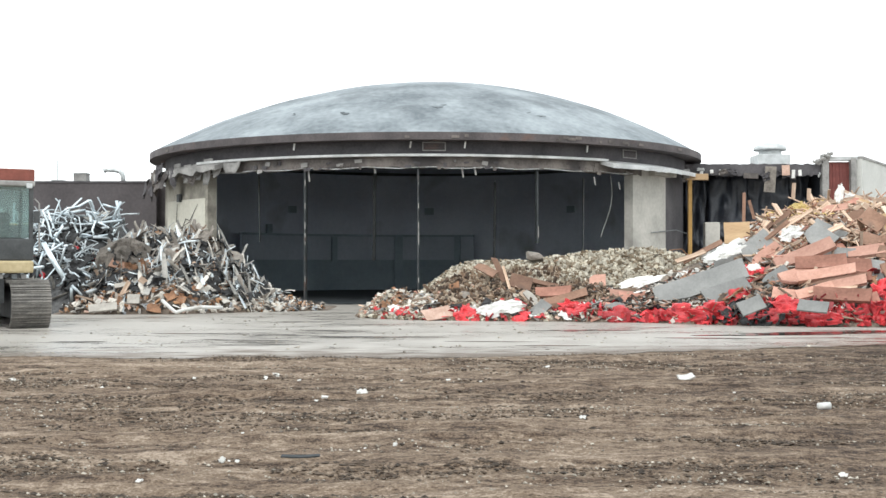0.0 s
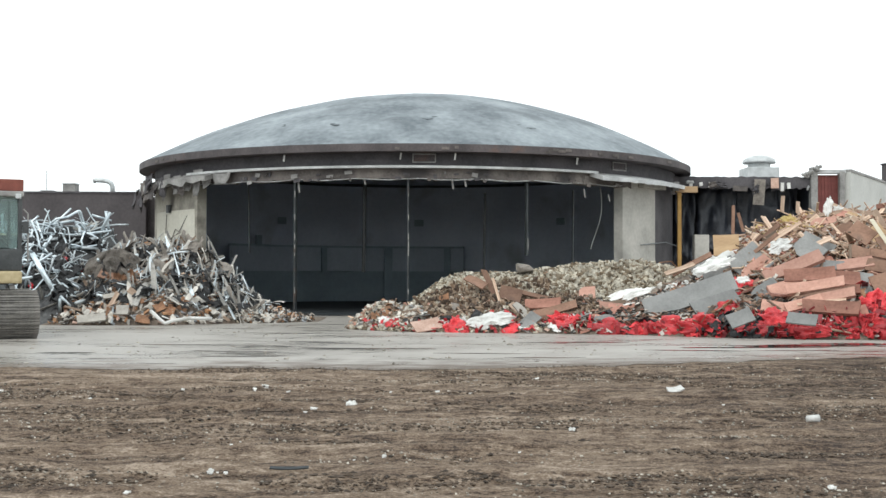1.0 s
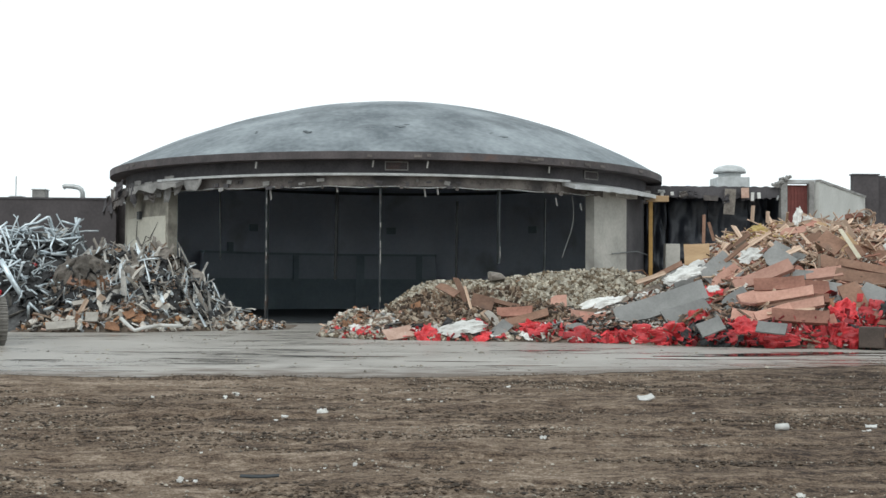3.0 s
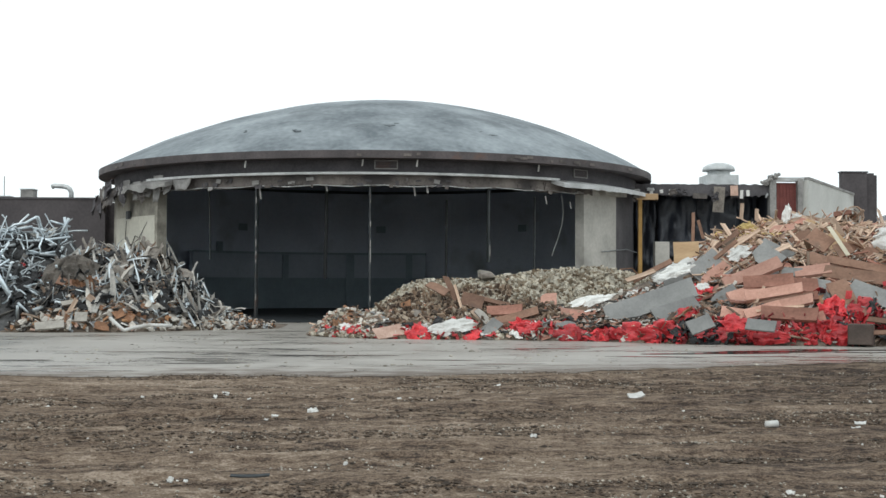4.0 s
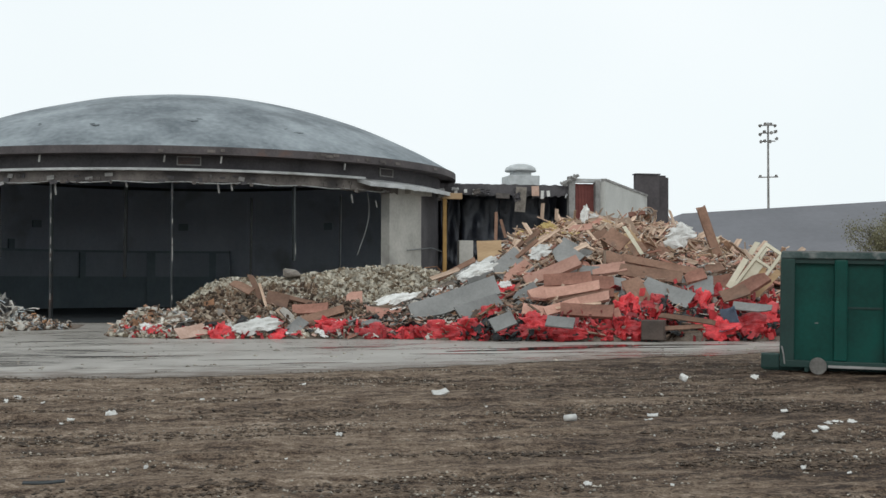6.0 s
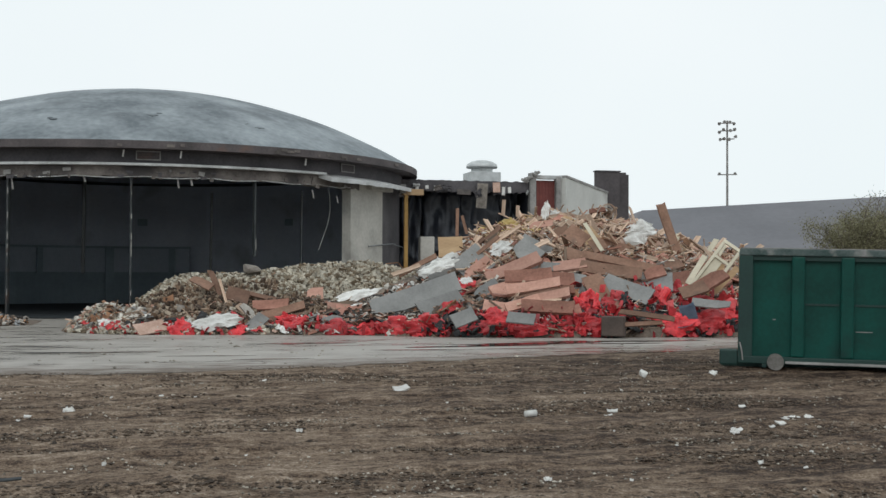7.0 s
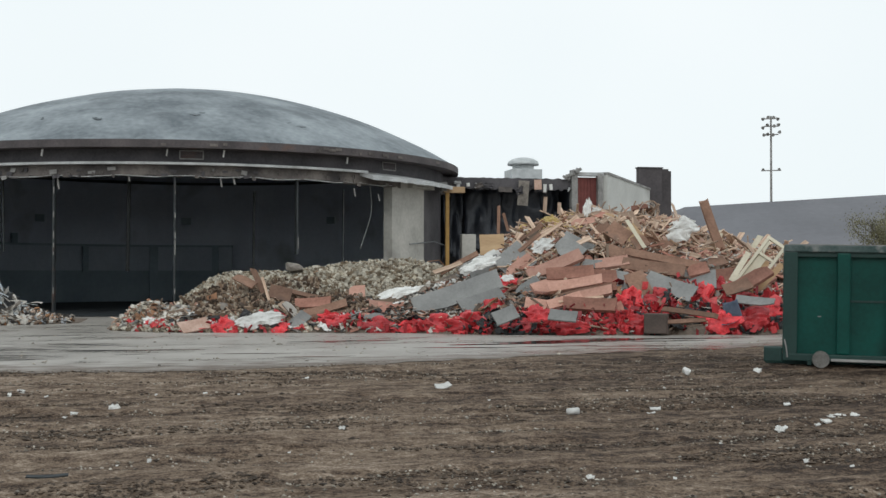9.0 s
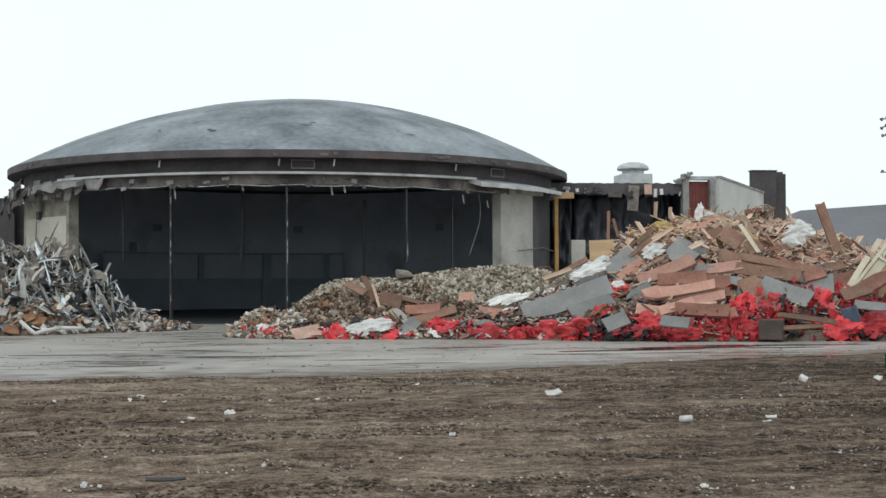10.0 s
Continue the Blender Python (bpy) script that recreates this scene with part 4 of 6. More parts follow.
GREY = Heap([(-11, 33.4), (-7.5, 33.5), (-5.5, 35), (-3.6, 36)], [(-11, 36.6), (-7.5, 36.8), (-4.6, 37)],
            [(-11, 0), (-10.2, 1.9), (-9.2, 2.3), (-7.7, 2.45), (-6.9, 2.05), (-6.2, 1.45), (-5.4, 0.55), (-4.3, 0.18), (-3.4, 0)], back=3.0, seed=23)


# ---- debris pieces; a few shared meshes of each kind ----
def as_mesh(name, bm, mat, smooth=False):
    me = bpy.data.meshes.new(name)
    if smooth:
        for fc in bm.faces:
            fc.smooth = True
    bm.to_mesh(me)
    bm.free()
    me.materials.append(M[mat])
    return me


def plank_bm(rng, length, width, thick):
    """A board with splintered ends and a slight bow."""
    bm = bmesh.new()
    rows = []
    bow = rng.uniform(-0.03, 0.03) * length
    for i in range(4):
        s = i / 3
        x = (s - 0.5) * length
        j = 0.12 * width if i in (0, 3) else 0.0
        b = bow * (1 - (2 * s - 1) ** 2)
        rows.append([bm.verts.new((x + rng.uniform(-j, j) * 3, sy * width / 2, sz * thick / 2 + b)) for sy, sz in ((-1, -1), (1, -1), (1, 1), (-1, 1))])
    for a, b in zip(rows, rows[1:]):
        for k in range(4):
            bm.faces.new((a[k], a[(k + 1) % 4], b[(k + 1) % 4], b[k]))
    bm.faces.new(rows[0][::-1])
    bm.faces.new(rows[-1])
    bmesh.ops.recalc_face_normals(bm, faces=bm.faces)
    return bm


def sheet_bm(rng, length, width, thick, tear=0.18, bend=0.05):
    """A torn board: four uneven corners, nicked edges, one corner often broken off, a slight warp, real thickness."""
    bm = bmesh.new()
    corner = [(sx * length / 2 * (1 - rng.random() * tear), sy * width / 2 * (1 - rng.random() * tear)) for sx, sy in ((-1, -1), (1, -1), (1, 1), (-1, 1))]
    broken = rng.randrange(4) if rng.random() < 0.35 else -1
    outline = []
    for i in range(4):
        (x0, y0), (x1, y1) = corner[i], corner[(i + 1) % 4]
        for k in (0.0, 0.33, 0.67):
            j = 0.0 if k == 0 else rng.uniform(-0.22, 0.05) * tear * min(length, width)
            ln = max(0.01, math.hypot(x1 - x0, y1 - y0))
            x, y = x0 + (x1 - x0) * k + (y1 - y0) / ln * j, y0 + (y1 - y0) * k - (x1 - x0) / ln * j
            if k == 0 and i == broken:
                x, y = x * 0.72, y * 0.72
            outline.append((x, y))
    n = len(outline)

    def warp(x, y):
        return bend * length * (abs(x / length * 2) ** 2 - 0.3) + 0.3 * bend * length * math.sin(3 * y / width + 2 * x / length)

    up = [bm.verts.new((x, y, warp(x, y) + thick / 2)) for x, y in outline]
    dn = [bm.verts.new((x, y, warp(x, y) - thick / 2)) for x, y in outline]
    cu, cd = bm.verts.new((0, 0, warp(0, 0) + thick / 2)), bm.verts.new((0, 0, warp(0, 0) - thick / 2))
    for i in range(n):
        j = (i + 1) % n
        bm.faces.new((cu, up[i], up[j]))
        bm.faces.new((cd, dn[j], dn[i]))
        bm.faces.new((up[i], dn[i], dn[j], up[j]))
    return bm


def lump_bm(rng, n=11, flat=0.7):
    """A broken chunk: the hull of a few random points."""
    bm = bmesh.new()
    for _ in range(n):
        v = Vector((rng.gauss(0, 1), rng.gauss(0, 1), rng.gauss(0, 1))).normalized() * rng.uniform(0.35, 0.55)
        v.z *= flat
        bm.verts.new(v)
    hull = bmesh.ops.convex_hull(bm, input=bm.verts)
    bmesh.ops.delete(bm, geom=[v for v in bm.verts if not v.link_faces], context="VERTS")
    return bm


def crumple_bm(rng, sharp=0.55):
    """A crushed, creased sheet of plastic: a jagged fold with torn edges."""
    bm = bmesh.new()
    bmesh.ops.create_grid(bm, x_segments=13, y_segments=13, size=0.5)
    ph, fr = rng.uniform(0, 6), rng.uniform(7, 13)
    for v in bm.verts:
        x, y = v.co.x, v.co.y
        edge = max(abs(x), abs(y)) > 0.49
        fold = 0.14 * math.sin(fr * (x + 0.4 * y) + ph) + 0.10 * math.sin(fr * 1.3 * (y - 0.5 * x) + 2 * ph)
        v.co.z = sharp * (0.35 - x * x - y * y) + sharp * (fold + 0.34 * noise.noise((x * 4.5 + ph, y * 4.5, fr)) + rng.uniform(-0.045, 0.045))
        j = 0.07 if edge else 0.02
        a = math.atan2(y, x)
        r = 1 + 0.45 * noise.noise((2.2 * math.cos(a) + ph, 2.2 * math.sin(a), fr))
        v.co.x = x * math.sqrt(1 - 2 * y * y) * 1.15 * r + rng.uniform(-j, j)
        v.co.y = y * math.sqrt(1 - 2 * x * x) * 1.15 * r + rng.uniform(-j, j)
    bmesh.ops.solidify(bm, geom=bm.faces[:], thickness=0.02)
    bmesh.ops.triangulate(bm, faces=bm.faces[:])
    return bm


def pipe_bm(rng, length, radius, kinks=3, bend=0.25):
    pts, d, p = [], Vector((1, 0, 0)), Vector((-length / 2, 0, 0))
    for i in range(kinks + 2):
        pts.append(p.copy())
        p = p + d * (length / (kinks + 1))
        d = (d + Vector((0, rng.uniform(-bend, bend), rng.uniform(-bend, bend)))).normalized()
    return tube(bmesh.new(), pts, radius, 6)


def ribbon_bm(rng, length, width):
    """A long torn strip that sags and twists as it hangs down a slope."""
    bm = bmesh.new()
    rows, tw, sag, sway = [], rng.uniform(-1.4, 1.4), rng.uniform(-0.18, 0.1), rng.uniform(-0.2, 0.2)
    n = 9
    for i in range(n + 1):
        s = i / n
        w = width * (0.5 + 0.5 * math.sin(math.pi * min(1, 0.2 + s))) * rng.uniform(0.7, 1.1) / 2
        a = tw * s + rng.uniform(-0.2, 0.2)
        c = Vector(((s - 0.5) * length, sway * math.sin(3 * s) * length * 0.5, sag * length * math.sin(math.pi * s)))
        d = Vector((0, math.cos(a), math.sin(a))) * w
        up = Vector((0, -math.sin(a), math.cos(a))) * 0.02 * rng.uniform(0.4, 1.5)
        rows.append([bm.verts.new(c + d), bm.verts.new(c + up), bm.verts.new(c - d), bm.verts.new(c - up * 0.5)])
    for a, b in zip(rows, rows[1:]):
        for k in range(4):
            bm.faces.new((a[k], a[(k + 1) % 4], b[(k + 1) % 4], b[k]))
    bm.faces.new(rows[0][::-1])
    bm.faces.new(rows[-1])
    return bm


def bent_frame_bm(rng, w, h, r):
    """A seat's tubular frame, knocked out of shape: three sides and two turned ends."""
    j = lambda: rng.uniform(-0.08, 0.08)
    pts = [(-w / 2 + j(), -h, j()), (-w / 2 + j(), -h * 0.4, j()), (-w / 2, -0.07, j()), (-w / 2 + 0.02, -0.02, 0), (-w / 2 + 0.08, 0, 0), (j(), j() * 0.3, j()), (w / 2 - 0.08, 0, 0),
           (w / 2 - 0.02, -0.02, 0), (w / 2, -0.07, 0), (w / 2 + j(), -h * 0.5, j()), (w / 2 + j(), -h * 0.9, 0.05 + j()), (w / 2 - 0.12, -h, 0.2)]
    return tube(bmesh.new(), pts, r, 8)


RNG = random.Random(42)
KIND = {
    "plank": [as_mesh("plank", plank_bm(RNG, RNG.uniform(0.9, 2.4), RNG.choice((0.09, 0.14, 0.2)), 0.04), "wood") for _ in range(10)],
    "old_plank": [as_mesh("old_plank", plank_bm(RNG, RNG.uniform(0.8, 2.2), RNG.choice((0.09, 0.14, 0.24)), 0.045), "oldwood") for _ in range(8)],
    "pink_board": [as_mesh("pink_board", sheet_bm(RNG, RNG.uniform(0.9, 1.6), RNG.uniform(0.35, 0.7), 0.06, 0.1, 0.02), "pink") for _ in range(9)],
    "grey_board": [as_mesh("grey_board", sheet_bm(RNG, RNG.uniform(0.8, 1.5), RNG.uniform(0.45, 0.8), 0.05, 0.1, 0.02), "greyboard") for _ in range(7)],
    "red_sheet": [as_mesh("red_sheet", crumple_bm(RNG), "red") for _ in range(8)],
    "white_sheet": [as_mesh("white_sheet", crumple_bm(RNG, 0.4), "white") for _ in range(5)],
    "insulation_tuft": [as_mesh("insulation_tuft", crumple_bm(RNG, 0.7), "yellowfoam") for _ in range(4)],
    "concrete_chunk": [as_mesh("concrete_chunk", lump_bm(RNG), "concrete") for _ in range(10)],
    "plaster_chunk": [as_mesh("plaster_chunk", lump_bm(RNG, 10, 0.4), "plaster") for _ in range(8)],
    "duct_pipe": [as_mesh("duct_pipe", pipe_bm(RNG, RNG.uniform(0.9, 2.2), RNG.choice((0.025, 0.035, 0.05, 0.07)), 3, 0.35), "galv", True) for _ in range(10)],
    "bent_strip": [as_mesh("bent_strip", sheet_bm(RNG, RNG.uniform(0.7, 1.8), RNG.uniform(0.08, 0.22), 0.015, 0.3, 0.14), "greymetal") for _ in range(10)],
    "rusty_scrap": [as_mesh("rusty_scrap", sheet_bm(RNG, RNG.uniform(0.4, 0.9), RNG.uniform(0.2, 0.5), 0.03, 0.3, 0.12), "rust") for _ in range(6)],
    "concrete_block": [as_mesh("concrete_block", lump_bm(RNG, 14, 0.75), "concrete") for _ in range(8)],
    "thin_rod": [as_mesh("thin_rod", pipe_bm(RNG, RNG.uniform(0.8, 2.0), RNG.choice((0.012, 0.018, 0.024)), 4, 0.6), "galv", True) for _ in range(8)],
    "pink_chip": [as_mesh("pink_chip", sheet_bm(RNG, RNG.uniform(0.6, 1.4), RNG.uniform(0.25, 0.6), 0.06, 0.4, 0.05), "paleboard") for _ in range(6)],
    "pale_chip": [as_mesh("pale_chip", sheet_bm(RNG, RNG.uniform(0.6, 1.6), RNG.uniform(0.2, 0.5), 0.05, 0.4, 0.08), "plaster") for _ in range(6)],
    "thin_stick": [as_mesh("thin_stick", plank_bm(RNG, RNG.uniform(0.6, 1.6), RNG.choice((0.04, 0.06)), 0.03), "wood") for _ in range(6)],
    "small_chunk": [as_mesh("small_chunk", lump_bm(RNG, 10, 0.8), "concrete") for _ in range(6)],
    "ribbon": [as_mesh("ribbon", ribbon_bm(RNG, RNG.uniform(0.9, 1.9), RNG.uniform(0.1, 0.3)), "greymetal") for _ in range(10)],
    "silver_ribbon": [as_mesh("silver_ribbon", ribbon_bm(RNG, RNG.uniform(0.8, 1.7), RNG.uniform(0.06, 0.2)), "galv") for _ in range(8)],
    "felt_ribbon": [as_mesh("felt_ribbon", ribbon_bm(RNG, RNG.uniform(0.8, 1.5), RNG.uniform(0.2, 0.5)), "feltbrown") for _ in range(8)],
    "pale_ribbon": [as_mesh("pale_ribbon", ribbon_bm(RNG, RNG.uniform(0.7, 1.3), RNG.uniform(0.08, 0.25)), "plaster") for _ in range(6)],
    "bent_frame": [as_mesh("bent_frame", bent_frame_bm(RNG, RNG.uniform(0.4, 0.8), RNG.uniform(0.4, 0.9), RNG.choice((0.018, 0.026, 0.036))), "brightgalv", True) for _ in range(10)],
    # black crumples strewn to put the shade between pieces into colour
    "dark_gap_scrap": [as_mesh("dark_gap_scrap", crumple_bm(RNG, 0.4), "black") for _ in range(4)],
}


def piece(heap, kind, p, n, size, rng, lean=0.4, lift=0.0, along=None):
    """Lay one piece of debris on a slope, its flat side roughly along the slope."""
    ob = new(kind, rng.choice(KIND[kind]))
    up = (n + Vector((rng.uniform(-lean, lean), rng.uniform(-lean, lean), rng.uniform(-lean, lean)))).normalized()
    q = up.to_track_quat("Z", "Y").to_matrix().to_4x4()
    turn = rng.uniform(0, 360) if along is None else along + rng.uniform(-35, 35)
    s = size * rng.uniform(0.75, 1.25)
    ob.matrix_world = Matrix.Translation(p + n * lift) @ q @ pose(0, 0, 0, 0, 0, turn) @ Matrix.Diagonal((s, s, s, 1))
    ob.parent = heap
    return ob


def strew(heap, form, kind, count, size, x0, x1, k0, k1, seed, lean=0.4, lift=0.05, along=None):
    rng = random.Random(seed)
    for _ in range(count):
        x = rng.uniform(x0, x1)
        p, n = form.spot(x, rng.uniform(k0, k1))
        piece(heap, kind, p, n, size, rng, lean, lift, along)


def small_bits(heap, form, name, mat, count, length, width, thick, x0, x1, k0, k1, seed, lift=0.03, upright=0.0, patchy=0.0):
    """Fine broken stuff on a slope, too small to count: uneven six-sided slivers and lumps joined into one mesh."""
    rng = random.Random(seed)
    verts, faces = [], []
    while len(verts) < 8 * count:
        x, k = rng.uniform(x0, x1), rng.uniform(k0, k1)
        if patchy and noise.noise((x * 1.3, k * 6, seed)) < rng.uniform(-0.5, 0.5) * (1 - patchy) + 0.1 * patchy:
            if rng.random() < 0.85:
                continue
        p, nrm = form.spot(x, k)
        p = p + nrm * rng.uniform(0, lift)
        a, b, c = (0.5 * rng.uniform(*q) for q in (length, width, thick))
        tip = rng.uniform(-40, 40) if rng.random() > upright else rng.uniform(50, 115)
        m = pose(*p, 0, 0, rng.uniform(0, 360)) @ pose(0, 0, 0, rng.uniform(-60, 60), tip, 0)
        n = len(verts)
        for sx, sy, sz in ((-1, -1, -1), (1, -1, -1), (1, 1, -1), (-1, 1, -1), (-1, -1, 1), (1, -1, 1), (1, 1, 1), (-1, 1, 1)):
            verts.append(tuple(m @ Vector((sx * a * rng.uniform(0.6, 1.1), sy * b * rng.uniform(0.5, 1.1), sz * c * rng.uniform(0.6, 1.2)))))
        faces += [tuple(n + i for i in q) for q in ((3, 2, 1, 0), (4, 5, 6, 7), (0, 1, 5, 4), (1, 2, 6, 5), (2, 3, 7, 6), (3, 0, 4, 7))]
    me = bpy.data.meshes.new(name)
    me.from_pydata(verts, [], faces)
    me.materials.append(M[mat])
    ob = new(name, me)
    ob.parent = heap
    return tagged(ob, kind="stuff")


LAY = {
    "grey_board": ("sheet", "greyboard", 0.05), "pink_board": ("sheet", "pink", 0.11), "rusty_board": ("sheet", "brownboard", 0.04), "plywood": ("sheet", "ply", 0.025), "tan_board": ("sheet", "paleboard", 0.03),
    "white_plank": ("plank", "creamwood", 0.04), "blue_sheet": ("sheet", "blue", 0.02), "greyfelt": ("bent", "feltbrown", 0.035), "bent_strip": ("bent", "greymetal", 0.015), "rusty_scrap": ("bent", "rust", 0.03),
    "plaster_slab": ("sheet", "plaster", 0.07), "plank": ("plank", "wood", 0.05), "old_plank": ("plank", "brownboard", 0.05),
    "white_sheet": ("crumple", "white", 0.4), "red_sheet": ("crumple", "red", 0.6), "insulation_tuft": ("crumple", "yellowfoam", 0.7),
}
LAY_RNG = random.Random(77)


def lay(heap, kind, x, y, z, length, width, roll, tilt, az):
    """One larger piece on a heap: its size, its turn within its own plane, its lean back from flat, and the way it faces."""
    shape, mat, thick = LAY[kind]
    rng = LAY_RNG
    if kind == "pink_board":
        mat = rng.choice(("pink", "pinkpale", "pinkdark"))
    if shape == "plank":
        bm = plank_bm(rng, length, width, thick)
    elif shape == "crumple":
        bm = crumple_bm(rng, thick)
        bmesh.ops.scale(bm, vec=(length * 1.05, width * 1.1, 0.5 * (length + width) * 0.6), verts=bm.verts)
    else:
        bm = sheet_bm(rng, length, width, thick, (0.04 if kind == "plywood" else 0.08) if shape == "sheet" else 0.25, 0.014 if shape == "sheet" else 0.1)
    ob = part(kind, bm, mat, heap)
    out = 0.28 * max(0.0, length - 0.7) + (0.12 if shape == "sheet" else 0.0) + (0.2 if z > 1.6 else 0.0)
    k = 1 - out / y
    x, y, z = x * k, y - out, EYE + (z - EYE) * k
    ob.matrix_world = pose(x, y, z, tilt + (rng.uniform(-22, 4) if kind in ("pink_board", "rusty_board") else rng.uniform(-8, 8)), 0, az + rng.uniform(-14, 14)) @ pose(0, 0, 0, 0, 0, roll)
    return ob


main = thing("debris_heap", "tall heap of broken lumber, salmon boards and red plastic", "debris heap")
part("fill", MAIN.mesh(), "rubblebase", main)
strew(main, MAIN, "old_plank", 110, 0.6, 6.2, 18, 0.3, 1.0, 1, 0.6, 0.06)
strew(main, MAIN, "plank", 240, 0.68, 8.2, 17, 0.6, 1.04, 2, 0.6, 0.1)
strew(main, MAIN, "thin_stick", 290, 0.65, 8.3, 16.5, 0.55, 1.05, 92, 0.8, 0.1)
strew(main, MAIN, "pink_chip", 150, 0.5, 8.6, 16.8, 0.55, 1.04, 98, 0.8, 0.1)
strew(main, MAIN, "pale_chip", 80, 0.36, 8.6, 16.8, 0.55, 1.04, 99, 0.8, 0.12)
strew(main, MAIN, "pink_board", 75, 0.8, 7.5, 17, 0.15, 0.8, 3, 0.35, 0.04)
strew(main, MAIN, "grey_board", 14, 0.6, 5.5, 17, 0.12, 0.7, 4, 0.35, 0.05)
strew(main, MAIN, "rusty_scrap", 60, 0.9, 6, 17, 0.2, 0.9, 94, 0.5, 0.06)
strew(main, MAIN, "red_sheet", 80, 0.3, 4.8, 19, 0.0, 0.11, 5, 1.2, 0.02)
strew(main, MAIN, "old_plank", 60, 0.45, 5, 18, 0.0, 0.2, 104, 0.7, 0.05)
strew(main, MAIN, "insulation_tuft", 55, 0.24, 9.0, 10.9, 0.82, 1.02, 6, 0.9, 0.08)
strew(main, MAIN, "white_sheet", 16, 0.3, 6, 17, 0.3, 1.0, 8, 0.6, 0.08)
strew(main, MAIN, "pale_chip", 110, 0.22, 5, 17, 0.05, 0.6, 101, 0.8, 0.1)
strew(main, MAIN, "thin_stick", 110, 0.5, 5.5, 17, 0.08, 0.6, 102, 0.6, 0.12)
strew(main, MAIN, "rusty_scrap", 80, 0.45, 6, 17, 0.1, 0.7, 103, 0.5, 0.12)
strew(main, MAIN, "plaster_chunk", 60, 0.3, 5, 17, 0.3, 1.0, 96, 0.6, 0.05)
strew(main, MAIN, "dark_gap_scrap", 100, 0.4, 5, 19, 0.0, 0.2, 9, 0.9, 0.05)
strew(main, MAIN, "plaster_chunk", 60, 0.2, 5, 19, 0.0, 0.3, 100, 0.9, 0.05)
small_bits(main, MAIN, "splinters", "woodbits", 2300, (0.12, 0.6), (0.02, 0.08), (0.01, 0.04), 8.0, 17, 0.5, 1.06, 201, 0.22)
small_bits(main, MAIN, "board_crumbs", "boardbits", 3200, (0.08, 0.35), (0.04, 0.16), (0.01, 0.05), 4.6, 18, 0.03, 0.85, 202, 0.12)
small_bits(main, MAIN, "red_shreds", "redbits", 480, (0.08, 0.34), (0.06, 0.2), (0.004, 0.02), 4.8, 18.5, -0.02, 0.15, 203, 0.25, 0.6, 0.9)
small_bits(main, MAIN, "red_shreds", "redbits", 110, (0.1, 0.36), (0.06, 0.2), (0.004, 0.02), 10.2, 15, 0.1, 0.3, 204, 0.3, 0.6, 0.7)
lay(main, "grey_board", 6.49, 30.45, 0.93, 2.40, 0.65, 24, 55, -12)
lay(main, "grey_board", 6.94, 29.40, 0.72, 1.23, 0.60, 22, 55, -13)
lay(main, "grey_board", 8.29, 31.50, 1.84, 1.12, 0.71, 42, 55, -15)
lay(main, "grey_board", 7.55, 31.75, 1.64, 0.93, 0.55, 15, 55, -13)
lay(main, "white_sheet", 7.73, 32.25, 1.86, 1.18, 0.37, 22, 55, -13)
lay(main, "pink_board", 8.30, 30.75, 1.58, 1.02, 0.54, 38, 55, -15)
lay(main, "pink_board", 9.12, 30.35, 1.67, 1.52, 0.38, 29, 55, -17)
lay(main, "grey_board", 10.02, 31.50, 2.20, 0.95, 0.70, -35, 55, -18)
lay(main, "grey_board", 9.93, 30.30, 1.72, 0.90, 0.26, -4, 55, -18)
lay(main, "grey_board", 8.15, 29.40, 1.03, 0.79, 0.58, 37, 55, -16)
lay(main, "red_sheet", 7.68, 29.85, 1.05, 0.52, 0.59, 12, 55, -14)
lay(main, "white_sheet", 7.79, 30.45, 1.31, 0.27, 0.18, 0, 55, -14)
for x, y, z, length, width, roll in ((9.25, 29.4, 1.47, 1.25, 0.36, 5), (9.95, 29.3, 1.38, 0.95, 0.42, -5), (9.2, 28.85, 1.2, 1.4, 0.3, 12), (9.75, 28.75, 1.1, 1.0, 0.24, 4), (9.35, 28.4, 0.94, 1.3, 0.26, 14),
                                     (8.75, 28.3, 0.78, 0.9, 0.3, 22), (9.3, 28.0, 0.7, 1.35, 0.36, -3), (9.75, 27.8, 0.52, 0.7, 0.4, 18)):
    lay(main, "pink_board", x, y, z, length, width, roll, 66, -18)
lay(main, "old_plank", 9.35, 28.55, 1.05, 1.35, 0.07, 13, 60, -17)
lay(main, "plank", 9.1, 28.1, 0.83, 1.1, 0.06, 8, 60, -17)
lay(main, "plank", 8.72, 28.6, 1.05, 0.8, 0.07, 62, 70, -17)
lay(main, "grey_board", 7.03, 27.45, 0.48, 0.60, 0.39, 24, 55, -14)
lay(main, "red_sheet", 7.74, 27.16, 0.52, 0.52, 0.34, 0, 55, -16)
lay(main, "grey_board", 8.26, 26.88, 0.48, 0.68, 0.30, -6, 55, -17)
lay(main, "plywood", 7.95, 32.55, 2.26, 0.69, 0.62, 2, 75, -14)
lay(main, "white_sheet", 9.17, 31.75, 2.20, 0.61, 0.32, 30, 55, -16)
lay(main, "insulation_tuft", 9.89, 33.23, 2.92, 0.40, 0.36, 0, 55, -17)
lay(main, "insulation_tuft", 10.12, 32.90, 2.75, 0.33, 0.23, -24, 55, -17)
lay(main, "insulation_tuft", 9.39, 32.95, 2.68, 0.31, 0.20, 30, 55, -16)
lay(main, "grey_board", 11.64, 28.70, 1.13, 1.40, 0.55, -24, 55, -22)
lay(main, "rusty_board", 10.87, 28.80, 1.15, 0.92, 0.53, -66, 55, -21)
lay(main, "grey_board", 10.42, 29.15, 1.28, 0.60, 0.52, 82, 55, -20)
